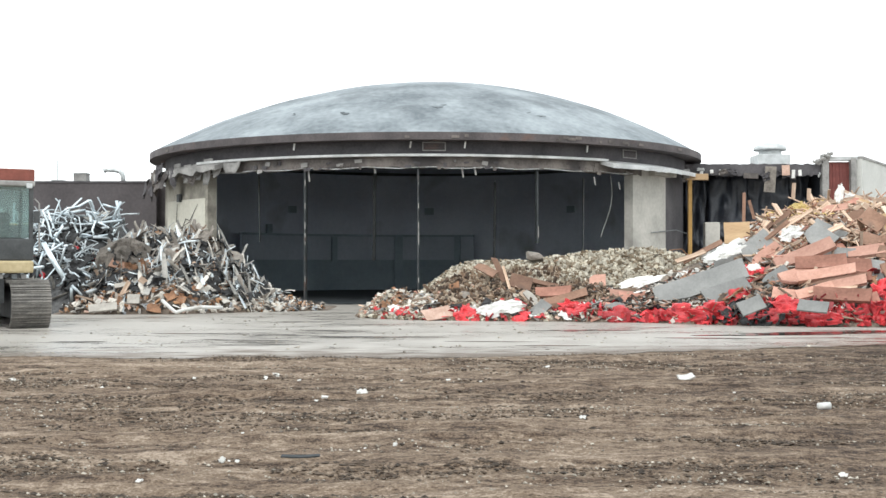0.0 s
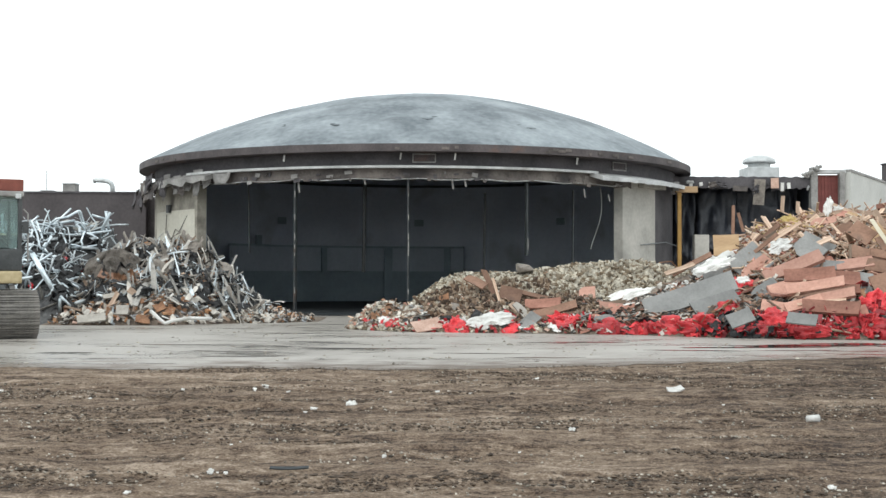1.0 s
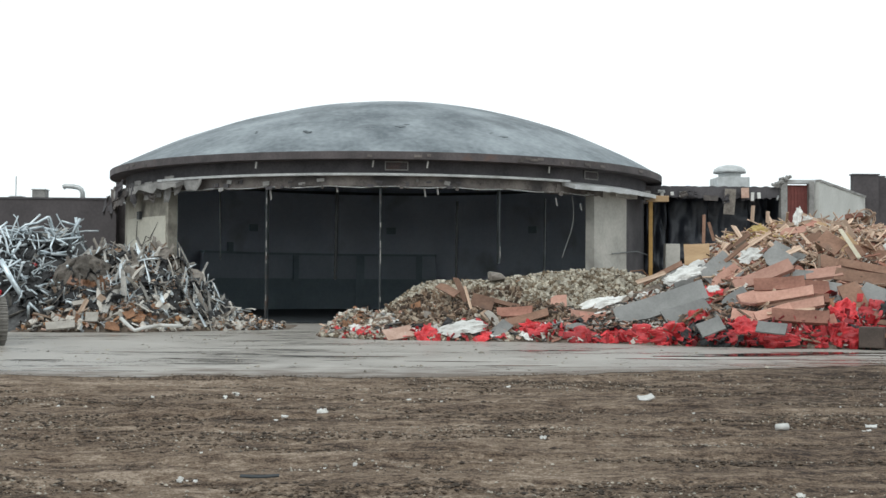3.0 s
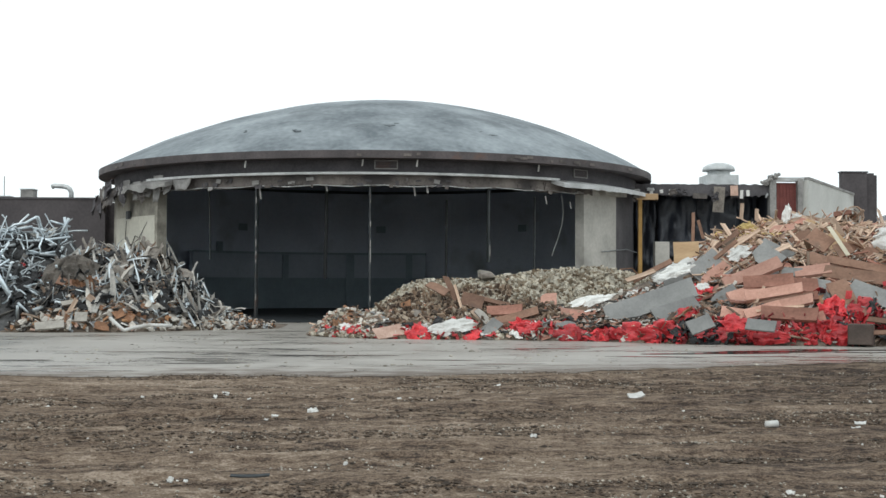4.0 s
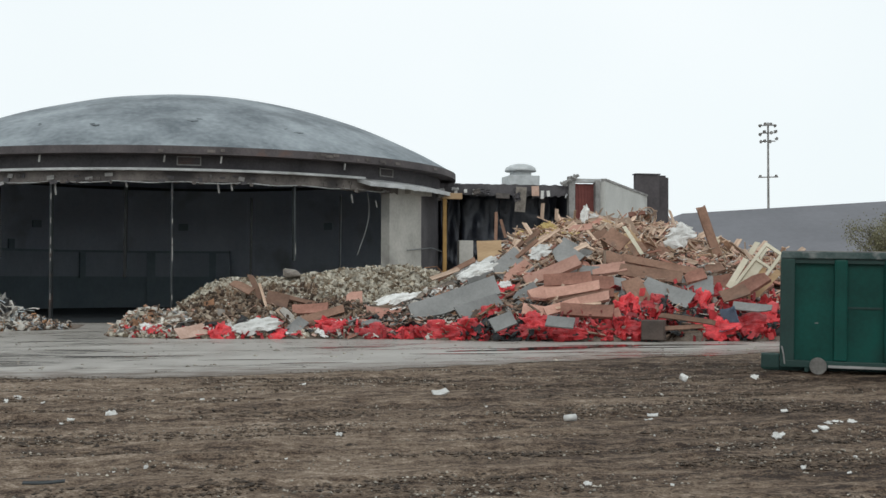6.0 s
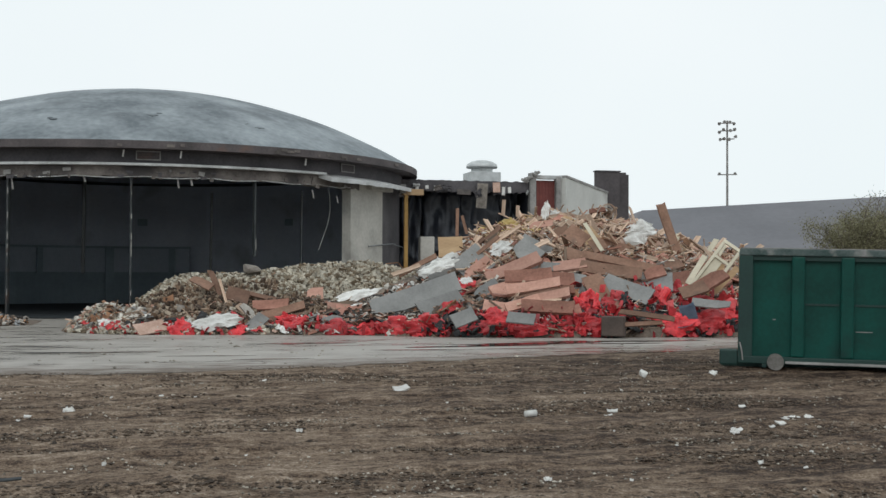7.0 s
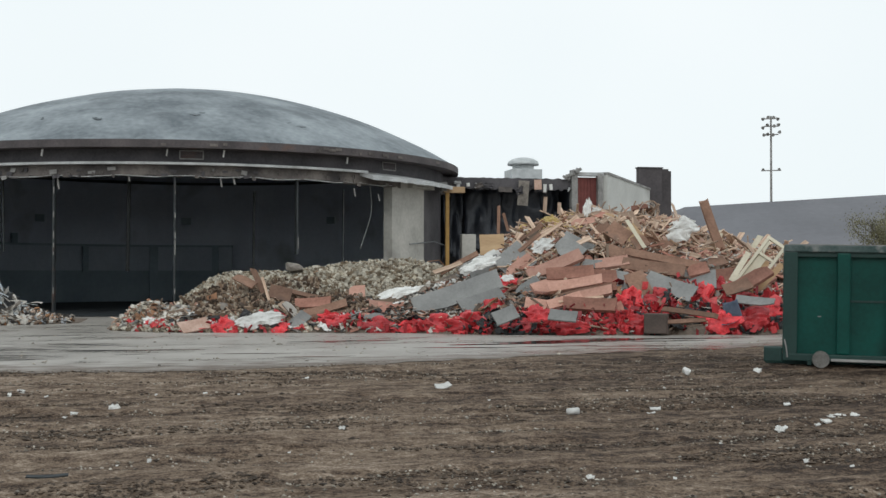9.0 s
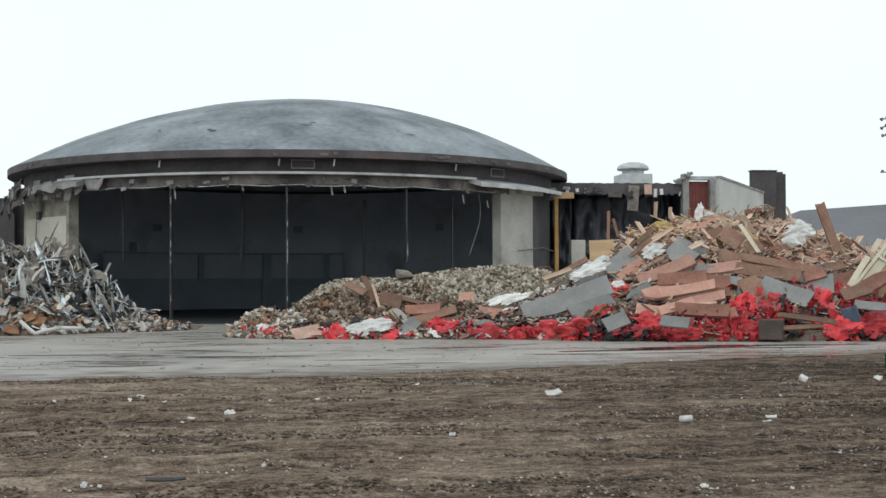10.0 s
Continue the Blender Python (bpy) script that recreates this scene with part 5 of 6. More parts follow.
lay(main, "grey_board", 12.45, 28.95, 1.27, 1.07, 0.65, 7, 55, -23)
lay(main, "pink_board", 13.38, 29.30, 1.36, 0.61, 0.55, 10, 55, -25)
lay(main, "pink_board", 14.32, 29.35, 1.21, 1.05, 0.45, 38, 55, -26)
lay(main, "grey_board", 13.69, 28.05, 0.76, 1.06, 0.32, -6, 55, -26)
lay(main, "old_plank", 12.14, 30.25, 1.85, 2.18, 0.21, -12, 70, -22)
lay(main, "rusty_board", 11.61, 29.80, 1.63, 1.69, 0.36, -9, 55, -21)
lay(main, "white_sheet", 13.84, 33.30, 2.81, 0.81, 0.54, -9, 70, -23)
lay(main, "rusty_board", 11.08, 30.60, 1.97, 0.94, 0.43, -24, 55, -20)
lay(main, "pink_board", 10.59, 30.10, 1.73, 0.90, 0.40, 12, 55, -19)
lay(main, "rusty_board", 11.09, 32.00, 2.54, 0.72, 0.57, -55, 55, -19)
lay(main, "plywood", 11.83, 31.75, 2.46, 0.82, 0.51, -51, 55, -20)
lay(main, "plywood", 11.57, 32.90, 2.90, 0.57, 0.57, 65, 55, -19)
lay(main, "red_sheet", 10.31, 28.05, 0.75, 0.68, 0.52, 46, 55, -20)
lay(main, "red_sheet", 11.14, 28.10, 0.81, 0.53, 0.50, 24, 55, -22)
lay(main, "red_sheet", 12.22, 28.15, 0.88, 0.86, 0.35, 73, 55, -23)
lay(main, "red_sheet", 12.92, 28.35, 0.99, 0.67, 0.54, 0, 55, -24)
lay(main, "red_sheet", 10.28, 27.20, 0.26, 0.82, 0.40, 0, 55, -21)
lay(main, "red_sheet", 9.78, 27.40, 0.33, 0.69, 0.49, 12, 55, -20)
lay(main, "red_sheet", 12.27, 27.10, 0.29, 0.84, 0.48, 0, 55, -24)
lay(main, "red_sheet", 13.04, 27.15, 0.35, 0.80, 0.51, 12, 55, -26)
lay(main, "red_sheet", 13.72, 27.45, 0.47, 0.58, 0.63, 0, 55, -27)
lay(main, "red_sheet", 13.24, 28.05, 0.81, 0.58, 0.46, 0, 55, -25)
lay(main, "red_sheet", 5.65, 28.85, 0.22, 0.97, 0.44, 0, 55, -11)
lay(main, "red_sheet", 6.42, 28.50, 0.28, 0.96, 0.47, 6, 55, -13)
lay(main, "red_sheet", 5.06, 29.05, 0.16, 0.69, 0.34, 0, 55, -10)
lay(main, "red_sheet", 7.09, 28.95, 0.59, 0.58, 0.43, 24, 55, -14)
lay(main, "red_sheet", 7.52, 27.85, 0.22, 0.68, 0.36, 0, 55, -15)
lay(main, "red_sheet", 8.51, 27.40, 0.18, 0.94, 0.33, 0, 55, -17)
lay(main, "pink_board", 8.63, 29.25, 1.12, 0.88, 0.50, 24, 55, -16)
lay(main, "pink_board", 8.14, 28.55, 0.67, 0.70, 0.40, -12, 55, -16)
lay(main, "pink_board", 14.86, 31.30, 1.76, 0.81, 0.45, 55, 55, -25)
lay(main, "plank", 13.59, 31.70, 2.24, 0.98, 0.14, -21, 70, -23)
lay(main, "plank", 12.94, 33.30, 3.01, 0.94, 0.11, 16, 70, -21)
lay(main, "plank", 12.06, 33.30, 3.17, 1.00, 0.11, -13, 70, -20)
lay(main, "plank", 10.85, 33.30, 3.15, 0.99, 0.10, 9, 70, -18)
lay(main, "plank", 11.36, 33.30, 3.32, 0.84, 0.09, -26, 70, -19)
lay(main, "plank", 13.00, 32.15, 2.56, 0.99, 0.12, 26, 70, -22)
lay(main, "old_plank", 8.16, 32.63, 2.97, 0.77, 0.08, 88, 80, -14)
lay(main, "old_plank", 8.39, 32.71, 2.90, 0.55, 0.08, -75, 80, -14)
lay(main, "plank", 9.66, 33.15, 3.40, 0.43, 0.10, 86, 80, -16)
lay(main, "plank", 10.13, 33.30, 3.33, 0.36, 0.10, 88, 80, -17)
lay(main, "plank", 12.58, 33.30, 3.17, 0.75, 0.13, 75, 80, -21)

front = thing("low_debris_heap", "low strewn heap of boards, plaster and red plastic", "debris heap")
part("fill", FRONT.mesh(0.12), "rubblebase", front)
strew(front, FRONT, "pink_board", 12, 0.45, 1.5, 6, 0.2, 0.9, 11, 0.4, 0.06)
strew(front, FRONT, "grey_board", 10, 0.45, -1, 6, 0.1, 0.9, 12, 0.4, 0.06)
strew(front, FRONT, "old_plank", 90, 0.5, -2, 6, 0.1, 1.0, 13, 0.6, 0.06)
strew(front, FRONT, "thin_stick", 50, 0.5, -2, 6, 0.1, 1.0, 93, 0.7, 0.06)
strew(front, FRONT, "rusty_scrap", 50, 0.6, -1.8, 4, 0.1, 1.0, 95, 0.6, 0.05)
strew(front, FRONT, "red_sheet", 22, 0.26, -1.8, 6, 0.0, 0.3, 14, 0.8, 0.03)
strew(front, FRONT, "pale_chip", 90, 0.26, -2, 6, 0.0, 1.0, 18, 0.8, 0.05)
strew(front, FRONT, "pink_chip", 60, 0.26, -1, 6, 0.0, 1.0, 19, 0.8, 0.05)
strew(front, FRONT, "plaster_chunk", 90, 0.3, -2, 5, 0.0, 0.9, 15, 0.6, 0.03)
strew(front, FRONT, "concrete_chunk", 110, 0.25, -2, 2.5, 0.1, 1.0, 97, 0.6, 0.03)
strew(front, FRONT, "white_sheet", 8, 0.3, -1.5, 6, 0.05, 0.8, 16, 0.5, 0.05)
strew(front, FRONT, "dark_gap_scrap", 24, 0.35, -1, 6, 0.05, 0.6, 17, 0.5, 0.04)
small_bits(front, FRONT, "crumbs", "boardbits", 1800, (0.06, 0.3), (0.03, 0.14), (0.01, 0.05), -2.2, 6, 0.0, 1.05, 211, 0.08)
strew(front, FRONT, "plaster_chunk", 40, 0.34, -1.95, -0.4, 0.1, 1.0, 20, 0.8, 0.06)
strew(front, FRONT, "rusty_scrap", 14, 0.5, -1.9, -0.9, 0.3, 1.0, 26, 0.8, 0.08)
sack = part("sack", lump_bm(random.Random(14), 26, 0.8), "feltbrown", front, "grey-brown crumpled sack")
sack.matrix_world = pose(2.75, 36.2, 1.62, 0, 10, 30) @ Matrix.Diagonal((0.75, 0.6, 0.5, 1))
small_bits(front, FRONT, "earth_clods", "earthbits", 1300, (0.08, 0.34), (0.04, 0.13), (0.03, 0.1), -0.2, 4.2, 0.35, 1.05, 214, 0.14, 0.5, 0.5)
small_bits(front, FRONT, "plaster_crumbs", "grit", 1500, (0.05, 0.2), (0.04, 0.15), (0.03, 0.1), -2.2, 3, 0.0, 1.0, 212, 0.06)
small_bits(front, FRONT, "red_shreds", "redbits", 130, (0.07, 0.26), (0.05, 0.16), (0.004, 0.02), -1.0, 6, -0.02, 0.3, 213, 0.18, 0.5, 0.8)
lay(front, "pink_board", 4.06, 31.66, 0.95, 0.45, 0.47, 0, 50, -7)
lay(front, "white_sheet", 5.2, 31.60, 0.95, 0.85, 0.3, 19, 50, -9)
lay(front, "grey_board", 4.21, 29.80, 0.28, 0.66, 0.40, 16, 50, -8)
lay(front, "old_plank", 1.56, 31.87, 1.08, 1.11, 0.15, -67, 75, -3)
lay(front, "rusty_board", 1.14, 31.91, 1.26, 0.71, 0.28, -37, 50, -2)
lay(front, "pink_board", 2.84, 31.50, 0.65, 0.92, 0.31, 0, 50, -5)
lay(front, "plank", 2.21, 30.80, 0.50, 0.67, 0.18, -48, 65, -4)
lay(front, "red_sheet", 0.55, 30.10, 0.13, 0.48, 0.41, 0, 50, -1)
lay(front, "red_sheet", 1.89, 29.85, 0.18, 0.42, 0.44, 0, 50, -4)
lay(front, "red_sheet", 3.39, 29.65, 0.19, 0.56, 0.44, 0, 50, -7)
lay(front, "red_sheet", 4.35, 29.35, 0.15, 0.70, 0.44, 0, 50, -8)
lay(front, "red_sheet", 3.20, 30.15, 0.32, 0.57, 0.33, 0, 50, -6)
lay(front, "blue_sheet", 3.71, 30.85, 0.56, 0.59, 0.30, 13, 50, -7)
lay(front, "pink_board", 4.83, 30.65, 0.52, 0.73, 0.38, -7, 50, -9)
lay(front, "old_plank", 3.09, 30.50, 0.41, 1.30, 0.10, 9, 60, -6)
lay(front, "old_plank", 2.62, 31.78, 0.93, 1.21, 0.12, -16, 60, -5)
lay(front, "white_sheet", 3.47, 30.10, 0.32, 0.57, 0.26, 0, 50, -7)
lay(front, "grey_board", 2.42, 30.15, 0.28, 0.58, 0.35, 48, 50, -5)
lay(front, "plaster_slab", 2.27, 30.60, 0.52, 0.6, 0.2, -55, 60, -3)
lay(front, "plank", 1.66, 31.00, 0.95, 0.85, 0.06, -73, 80, -2)
lay(front, "rusty_board", 2.03, 31.40, 0.94, 0.6, 0.4, -15, 60, -2)
lay(front, "white_sheet", -1.25, 30.90, 0.28, 0.26, 0.16, 0, 55, 0)
lay(front, "old_plank", 2.99, 30.60, 0.54, 1.3, 0.22, 18, 55, -5)
lay(front, "pink_board", 2.83, 31.00, 0.68, 0.95, 0.34, 6, 50, -5)
lay(front, "white_sheet", 1.42, 30.00, 0.31, 1.0, 0.34, 10, 55, -2)
lay(front, "grey_board", 2.36, 29.90, 0.17, 0.36, 0.3, 60, 60, -3)
lay(front, "tan_board", -0.14, 30.30, 0.17, 0.85, 0.42, 14, 40, 8)
lay(front, "greyfelt", 0.80, 31.30, 0.51, 0.9, 0.4, -8, 55, 0)
lay(front, "rusty_scrap", 0.32, 31.80, 0.67, 0.3, 0.6, 10, 70, 0)
lay(front, "pink_board", 4.54, 30.90, 0.62, 0.7, 0.25, -8, 50, -6)
lay(front, "white_sheet", 4.99, 30.60, 0.61, 0.3, 0.2, -30, 60, -6)

rubble = thing("rubble_heap", "heap of pale broken concrete rubble", "rubble heap")
part("fill", RUBBLE.mesh(0.1), "concretefill", rubble)
strew(rubble, RUBBLE, "concrete_block", 34, 0.3, -0.6, 9.3, 0.2, 1.0, 25, 0.7, 0.02)
strew(rubble, RUBBLE, "concrete_chunk", 220, 0.19, -1, 9.5, 0.1, 1.05, 21, 0.7, 0.02)
strew(rubble, RUBBLE, "small_chunk", 300, 0.13, -1, 9.0, 0.35, 1.05, 22, 0.7, 0.04)
small_bits(rubble, RUBBLE, "grit", "grit", 9000, (0.05, 0.2), (0.04, 0.14), (0.04, 0.13), -1.2, 9.6, 0.02, 1.1, 221, 0.1, 0.3)
small_bits(rubble, RUBBLE, "earth_clods", "earthbits", 2200, (0.08, 0.34), (0.04, 0.13), (0.03, 0.1), -0.4, 3.4, 0.0, 0.72, 222, 0.16, 0.6, 0.5)
strew(rubble, RUBBLE, "pale_chip", 40, 0.2, -1, 9.0, 0.3, 1.05, 24, 0.9, 0.05)
strew(rubble, RUBBLE, "rusty_scrap", 40, 0.4, -1, 4, 0.2, 0.9, 23, 0.7, 0.03)

metal = thing("scrap_metal_heap", "tangled heap of galvanised ducts and bent pipes", "scrap heap")
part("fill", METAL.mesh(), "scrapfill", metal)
strew(metal, METAL, "duct_pipe", 170, 0.7, -16, -8.9, 0.1, 0.97, 31, 0.9, 0.08)
strew(metal, METAL, "thin_rod", 200, 0.8, -16, -8.9, 0.1, 0.99, 35, 0.9, 0.1)
strew(metal, METAL, "bent_frame", 85, 0.95, -15, -9.0, 0.15, 1.0, 36, 1.2, 0.16)
strew(metal, METAL, "bent_strip", 40, 0.8, -16, -9, 0.1, 1.0, 32, 0.9, 0.08)
# painted dark gaps within the tangle
strew(metal, METAL, "dark_gap_scrap", 110, 0.6, -15, -9, 0.1, 0.9, 33, 0.9, 0.05)
strew(metal, METAL, "red_sheet", 9, 0.22, -12.5, -9.4, 0.2, 0.7, 34, 0.9, 0.14)


def pipe(a, b, r):
    """A straight length of galvanised pipe lying in the tangle, slightly bowed."""
    a, b = Vector(a), Vector(b)
    m = (a + b) / 2 + Vector((0, -0.03, LAY_RNG.uniform(-0.05, 0.07)))
    return part("pipe", tube(bmesh.new(), [a, m, b], r * 1.0, 8), "brightgalv", metal, smooth=True)


pipe((-11.38, 34.20, 2.01), (-10.70, 34.35, 0.80), 0.074)
pipe((-12.58, 37.00, 2.83), (-11.58, 37.15, 2.58), 0.033)
pipe((-12.45, 37.15, 3.01), (-11.45, 37.30, 2.67), 0.033)
pipe((-11.86, 36.95, 2.66), (-10.69, 37.10, 2.58), 0.049)
pipe((-11.53, 37.00, 2.57), (-9.92, 37.15, 2.75), 0.041)
pipe((-10.74, 35.00, 1.36), (-9.96, 35.15, 1.28), 0.057)
pipe((-10.46, 34.60, 1.20), (-9.85, 34.75, 0.88), 0.049)
pipe((-10.22, 34.35, 0.88), (-9.45, 34.50, 1.04), 0.049)
pipe((-10.21, 37.55, 3.38), (-10.12, 37.70, 2.68), 0.049)
pipe((-9.96, 37.10, 3.32), (-10.30, 37.25, 2.58), 0.049)
pipe((-10.69, 37.70, 3.27), (-10.11, 37.85, 3.09), 0.033)
pipe((-11.15, 37.45, 3.03), (-10.48, 37.60, 2.85), 0.041)
pipe((-10.99, 36.35, 2.21), (-10.01, 36.50, 2.30), 0.041)
pipe((-11.43, 34.35, 1.77), (-11.72, 34.50, 0.88), 0.033)
pipe((-11.07, 35.00, 2.02), (-11.94, 35.15, 1.36), 0.033)
pipe((-10.45, 33.80, 0.81), (-10.10, 33.95, 0.41), 0.041)
pipe((-10.39, 33.60, 0.74), (-10.43, 33.75, 0.34), 0.041)
pipe((-12.66, 37.25, 3.02), (-12.68, 37.40, 2.58), 0.033)
pipe((-11.33, 35.80, 2.54), (-11.71, 35.95, 1.87), 0.033)
pipe((-9.65, 35.20, 1.20), (-9.27, 35.35, 0.87), 0.041)
pipe((-12.25, 37.60, 2.85), (-11.24, 37.75, 3.09), 0.041)
pipe((-10.82, 36.95, 2.74), (-10.17, 37.10, 2.40), 0.041)

grey = thing("mixed_debris_heap", "heap of grey bent metal, plaster and broken wood", "debris heap")
part("fill", GREY.mesh(), "rubblebase", grey)
small_bits(grey, GREY, "crumbs", "greybits", 1900, (0.06, 0.3), (0.03, 0.16), (0.01, 0.06), -10.7, -3.7, 0.0, 1.0, 231, 0.1, 0.15)
strew(grey, GREY, "ribbon", 60, 1.0, -9.0, -5.4, 0.15, 0.98, 52, 0.5, 0.12, 90)
strew(grey, GREY, "silver_ribbon", 34, 0.75, -8.6, -5.6, 0.15, 0.9, 55, 0.5, 0.16, 90)
strew(grey, GREY, "felt_ribbon", 60, 1.0, -10.4, -5.6, 0.25, 1.0, 53, 0.6, 0.12, 90)
strew(grey, GREY, "pale_ribbon", 60, 0.85, -8.6, -4.9, 0.05, 0.95, 54, 0.7, 0.12, 90)
strew(grey, GREY, "pale_chip", 60, 0.3, -10.6, -4.6, 0.0, 0.95, 49, 0.9, 0.06)
strew(grey, GREY, "pink_chip", 70, 0.28, -10.4, -6, 0.0, 0.7, 50, 0.9, 0.06)
strew(grey, GREY, "small_chunk", 140, 0.14, -10.6, -3.8, 0.0, 0.5, 51, 0.9, 0.04)
strew(grey, GREY, "bent_strip", 60, 0.5, -10.6, -5, 0.25, 1.03, 41, 0.9, 0.07)
strew(grey, GREY, "thin_rod", 120, 0.6, -10, -5, 0.2, 1.0, 48, 0.9, 0.06)
strew(grey, GREY, "plaster_chunk", 160, 0.2, -10.6, -3.8, 0.0, 0.8, 42, 0.7, 0.04)
strew(grey, GREY, "plaster_chunk", 60, 0.32, -10.4, -4.6, 0.0, 0.35, 56, 0.8, 0.1)
strew(grey, GREY, "rusty_scrap", 90, 0.5, -10.6, -6, 0.05, 0.9, 43, 0.7, 0.07)
strew(grey, GREY, "old_plank", 70, 0.4, -10.6, -5, 0.1, 0.95, 44, 0.8, 0.06)
strew(grey, GREY, "plank", 30, 0.35, -10.6, -6, 0.05, 0.6, 46, 0.8, 0.06)
strew(grey, GREY, "duct_pipe", 40, 0.6, -9.5, -5, 0.1, 1.0, 45, 0.8, 0.06)
strew(grey, GREY, "dark_gap_scrap", 110, 0.45, -10, -5.3, 0.15, 0.95, 47, 0.8, 0.07)


def felt_mat(x0, y0, z0, half, high, drop, seed, mat="feltbrown"):
    """A heavy mat slung over the heap's shoulder: bulging crest, creased front, torn hem."""
    bm = bmesh.new()
    rows = []
    for j in range(11):
        v = j / 10
        row = []
        for i in range(17):
            u = i / 8 - 1
            hem = 1 + 0.3 * noise.noise((u * 2.5, seed, 0))
            z = z0 + high * math.cos(1.25 * u) - drop * hem * v ** 1.4
            y = y0 + 0.25 - 0.75 * v ** 0.7
            k = 0.09 * noise.noise((u * 3, v * 3, seed)) + 0.05 * noise.noise((u * 8, v * 5, seed + 3))
            row.append(bm.verts.new((x0 + half * u * (1 + 0.08 * v) + k, y - 2 * k, z + k)))
        rows.append(row)
    for p, q in zip(rows, rows[1:]):
        for i in range(16):
            bm.faces.new((p[i], q[i], q[i + 1], p[i + 1]))
    bmesh.ops.solidify(bm, geom=bm.faces[:], thickness=0.04)
    return part("felt_mat", bm, mat, grey, "crushed grey-brown felt mat slung over debris")


felt_mat(-9.35, 35.3, 1.75, 0.75, 0.42, 0.75, 3)
felt_mat(-8.25, 36.0, 1.9, 0.6, 0.38, 0.9, 8)
felt_mat(-9.0, 35.0, 1.35, 0.5, 0.3, 0.55, 12, "rust")
felt_mat(-7.4, 35.7, 1.5, 0.45, 0.3, 0.8, 15, "greymetal")
part("white_pipe", tube(bmesh.new(), [(-7.75, 33.1, 0.42), (-7.5, 33.05, 0.2), (-7.35, 33.05, 0.08), (-7.1, 33.1, 0.16), (-6.7, 33.2, 0.22), (-6.1, 33.3, 0.2)], 0.05, 10), "white", grey, "bent white pipe", smooth=True)
lay(grey, "bent_strip", -7.94, 34.25, 0.89, 0.20, 1.88, 0, 75, 13)
lay(grey, "rusty_scrap", -7.66, 33.75, 0.50, 0.37, 0.28, 24, 55, 13)
lay(grey, "rusty_scrap", -8.07, 33.45, 0.19, 0.45, 0.31, -12, 55, 14)
lay(grey, "rusty_scrap", -7.36, 33.80, 0.42, 0.27, 0.30, 65, 55, 12)
lay(grey, "plaster_slab", -8.67, 33.65, 0.42, 0.36, 0.29, 0, 55, 14)
lay(grey, "plaster_slab", -9.46, 33.40, 0.20, 0.81, 0.24, 6, 55, 16)
lay(grey, "plaster_slab", -9.12, 34.15, 0.81, 0.46, 0.14, 12, 55, 15)
lay(grey, "plank", -8.36, 34.15, 0.81, 0.67, 0.17, -37, 70, 14)
lay(grey, "plank", -9.04, 33.85, 0.58, 0.79, 0.12, 62, 70, 15)
lay(grey, "rusty_board", -9.18, 35.00, 1.36, 1.04, 0.41, -18, 55, 15)
lay(main, "white_sheet", 12.93, 31.00, 2.67, 0.7, 0.5, 5, 75, -22)
lay(main, "white_sheet", 8.81, 30.50, 2.19, 0.5, 0.28, 25, 60, -16)
lay(main, "white_sheet", 7.49, 29.00, 1.35, 0.26, 0.16, 0, 60, -15)
lay(main, "white_sheet", 7.27, 31.00, 1.72, 0.8, 0.3, 20, 60, -14)
lay(main, "rusty_board", 11.09, 31.00, 2.56, 0.65, 0.5, -40, 65, -19)
lay(main, "rusty_board", 11.57, 30.60, 2.31, 0.5, 0.4, -60, 65, -20)
lay(main, "grey_board", 9.59, 30.60, 2.11, 0.8, 0.6, -40, 62, -18)
lay(main, "white_plank", 11.40, 30.50, 2.53, 0.9, 0.1, -58, 70, -19)
lay(main, "old_plank", 8.55, 31.50, 2.15, 1.2, 0.1, 42, 70, -15)
lay(main, "plank", 9.33, 32.00, 2.56, 1.1, 0.09, 35, 70, -16)
lay(main, "pink_board", 13.61, 28.00, 1.35, 0.9, 0.4, 40, 60, -26)
lay(main, "rusty_board", 12.96, 27.60, 1.14, 0.7, 0.4, 25, 60, -26)
lay(main, "pink_board", 12.53, 29.00, 1.55, 0.55, 0.4, 20, 60, -23)
lay(main, "grey_board", 13.22, 27.20, 0.80, 1.0, 0.22, -5, 60, -26)
lay(main, "old_plank", 11.40, 26.90, 0.54, 1.3, 0.12, -8, 60, -23)
lay(main, "old_plank", 11.15, 26.80, 0.34, 1.1, 0.1, 4, 60, -23)
# ribbons and loops on the crest
lay(main, "white_sheet", 10.95, 33.2, 3.35, 0.48, 0.18, 80, 80, -18)
lay(main, "white_sheet", 11.2, 33.2, 3.25, 0.24, 0.2, 40, 75, -18)
lay(main, "white_sheet", 13.75, 32.9, 2.85, 0.55, 0.4, 10, 70, -23)
for i in range(7):
    r, cx, cz, tw = 0.16 + 0.025 * i, 12.75 + 0.05 * math.sin(i * 2.1), 3.28 + 0.03 * math.cos(i * 1.7), 0.5 * i
    loop = [(cx + r * math.cos(a * 0.42), 33.0 + 0.12 * math.sin(a * 0.42 + tw), cz + r * math.sin(a * 0.42)) for a in range(16)]
    part("wire_loop", tube(bmesh.new(), loop, 0.012, 5), "plaster" if i % 2 else "wood", main, "coiled pale wire")
lay(main, "rusty_board", 11.05, 31.90, 2.50, 0.84, 0.62, -51, 65, -19)
lay(main, "rusty_board", 12.20, 31.20, 2.25, 1.01, 0.41, -15, 65, -21)
lay(main, "plank", 11.64, 32.05, 2.58, 1.23, 0.15, -52, 70, -20)
lay(main, "plank", 12.25, 32.50, 2.76, 1.06, 0.15, -60, 70, -21)
lay(main, "white_plank", 11.51, 32.35, 2.68, 0.91, 0.13, -63, 70, -20)
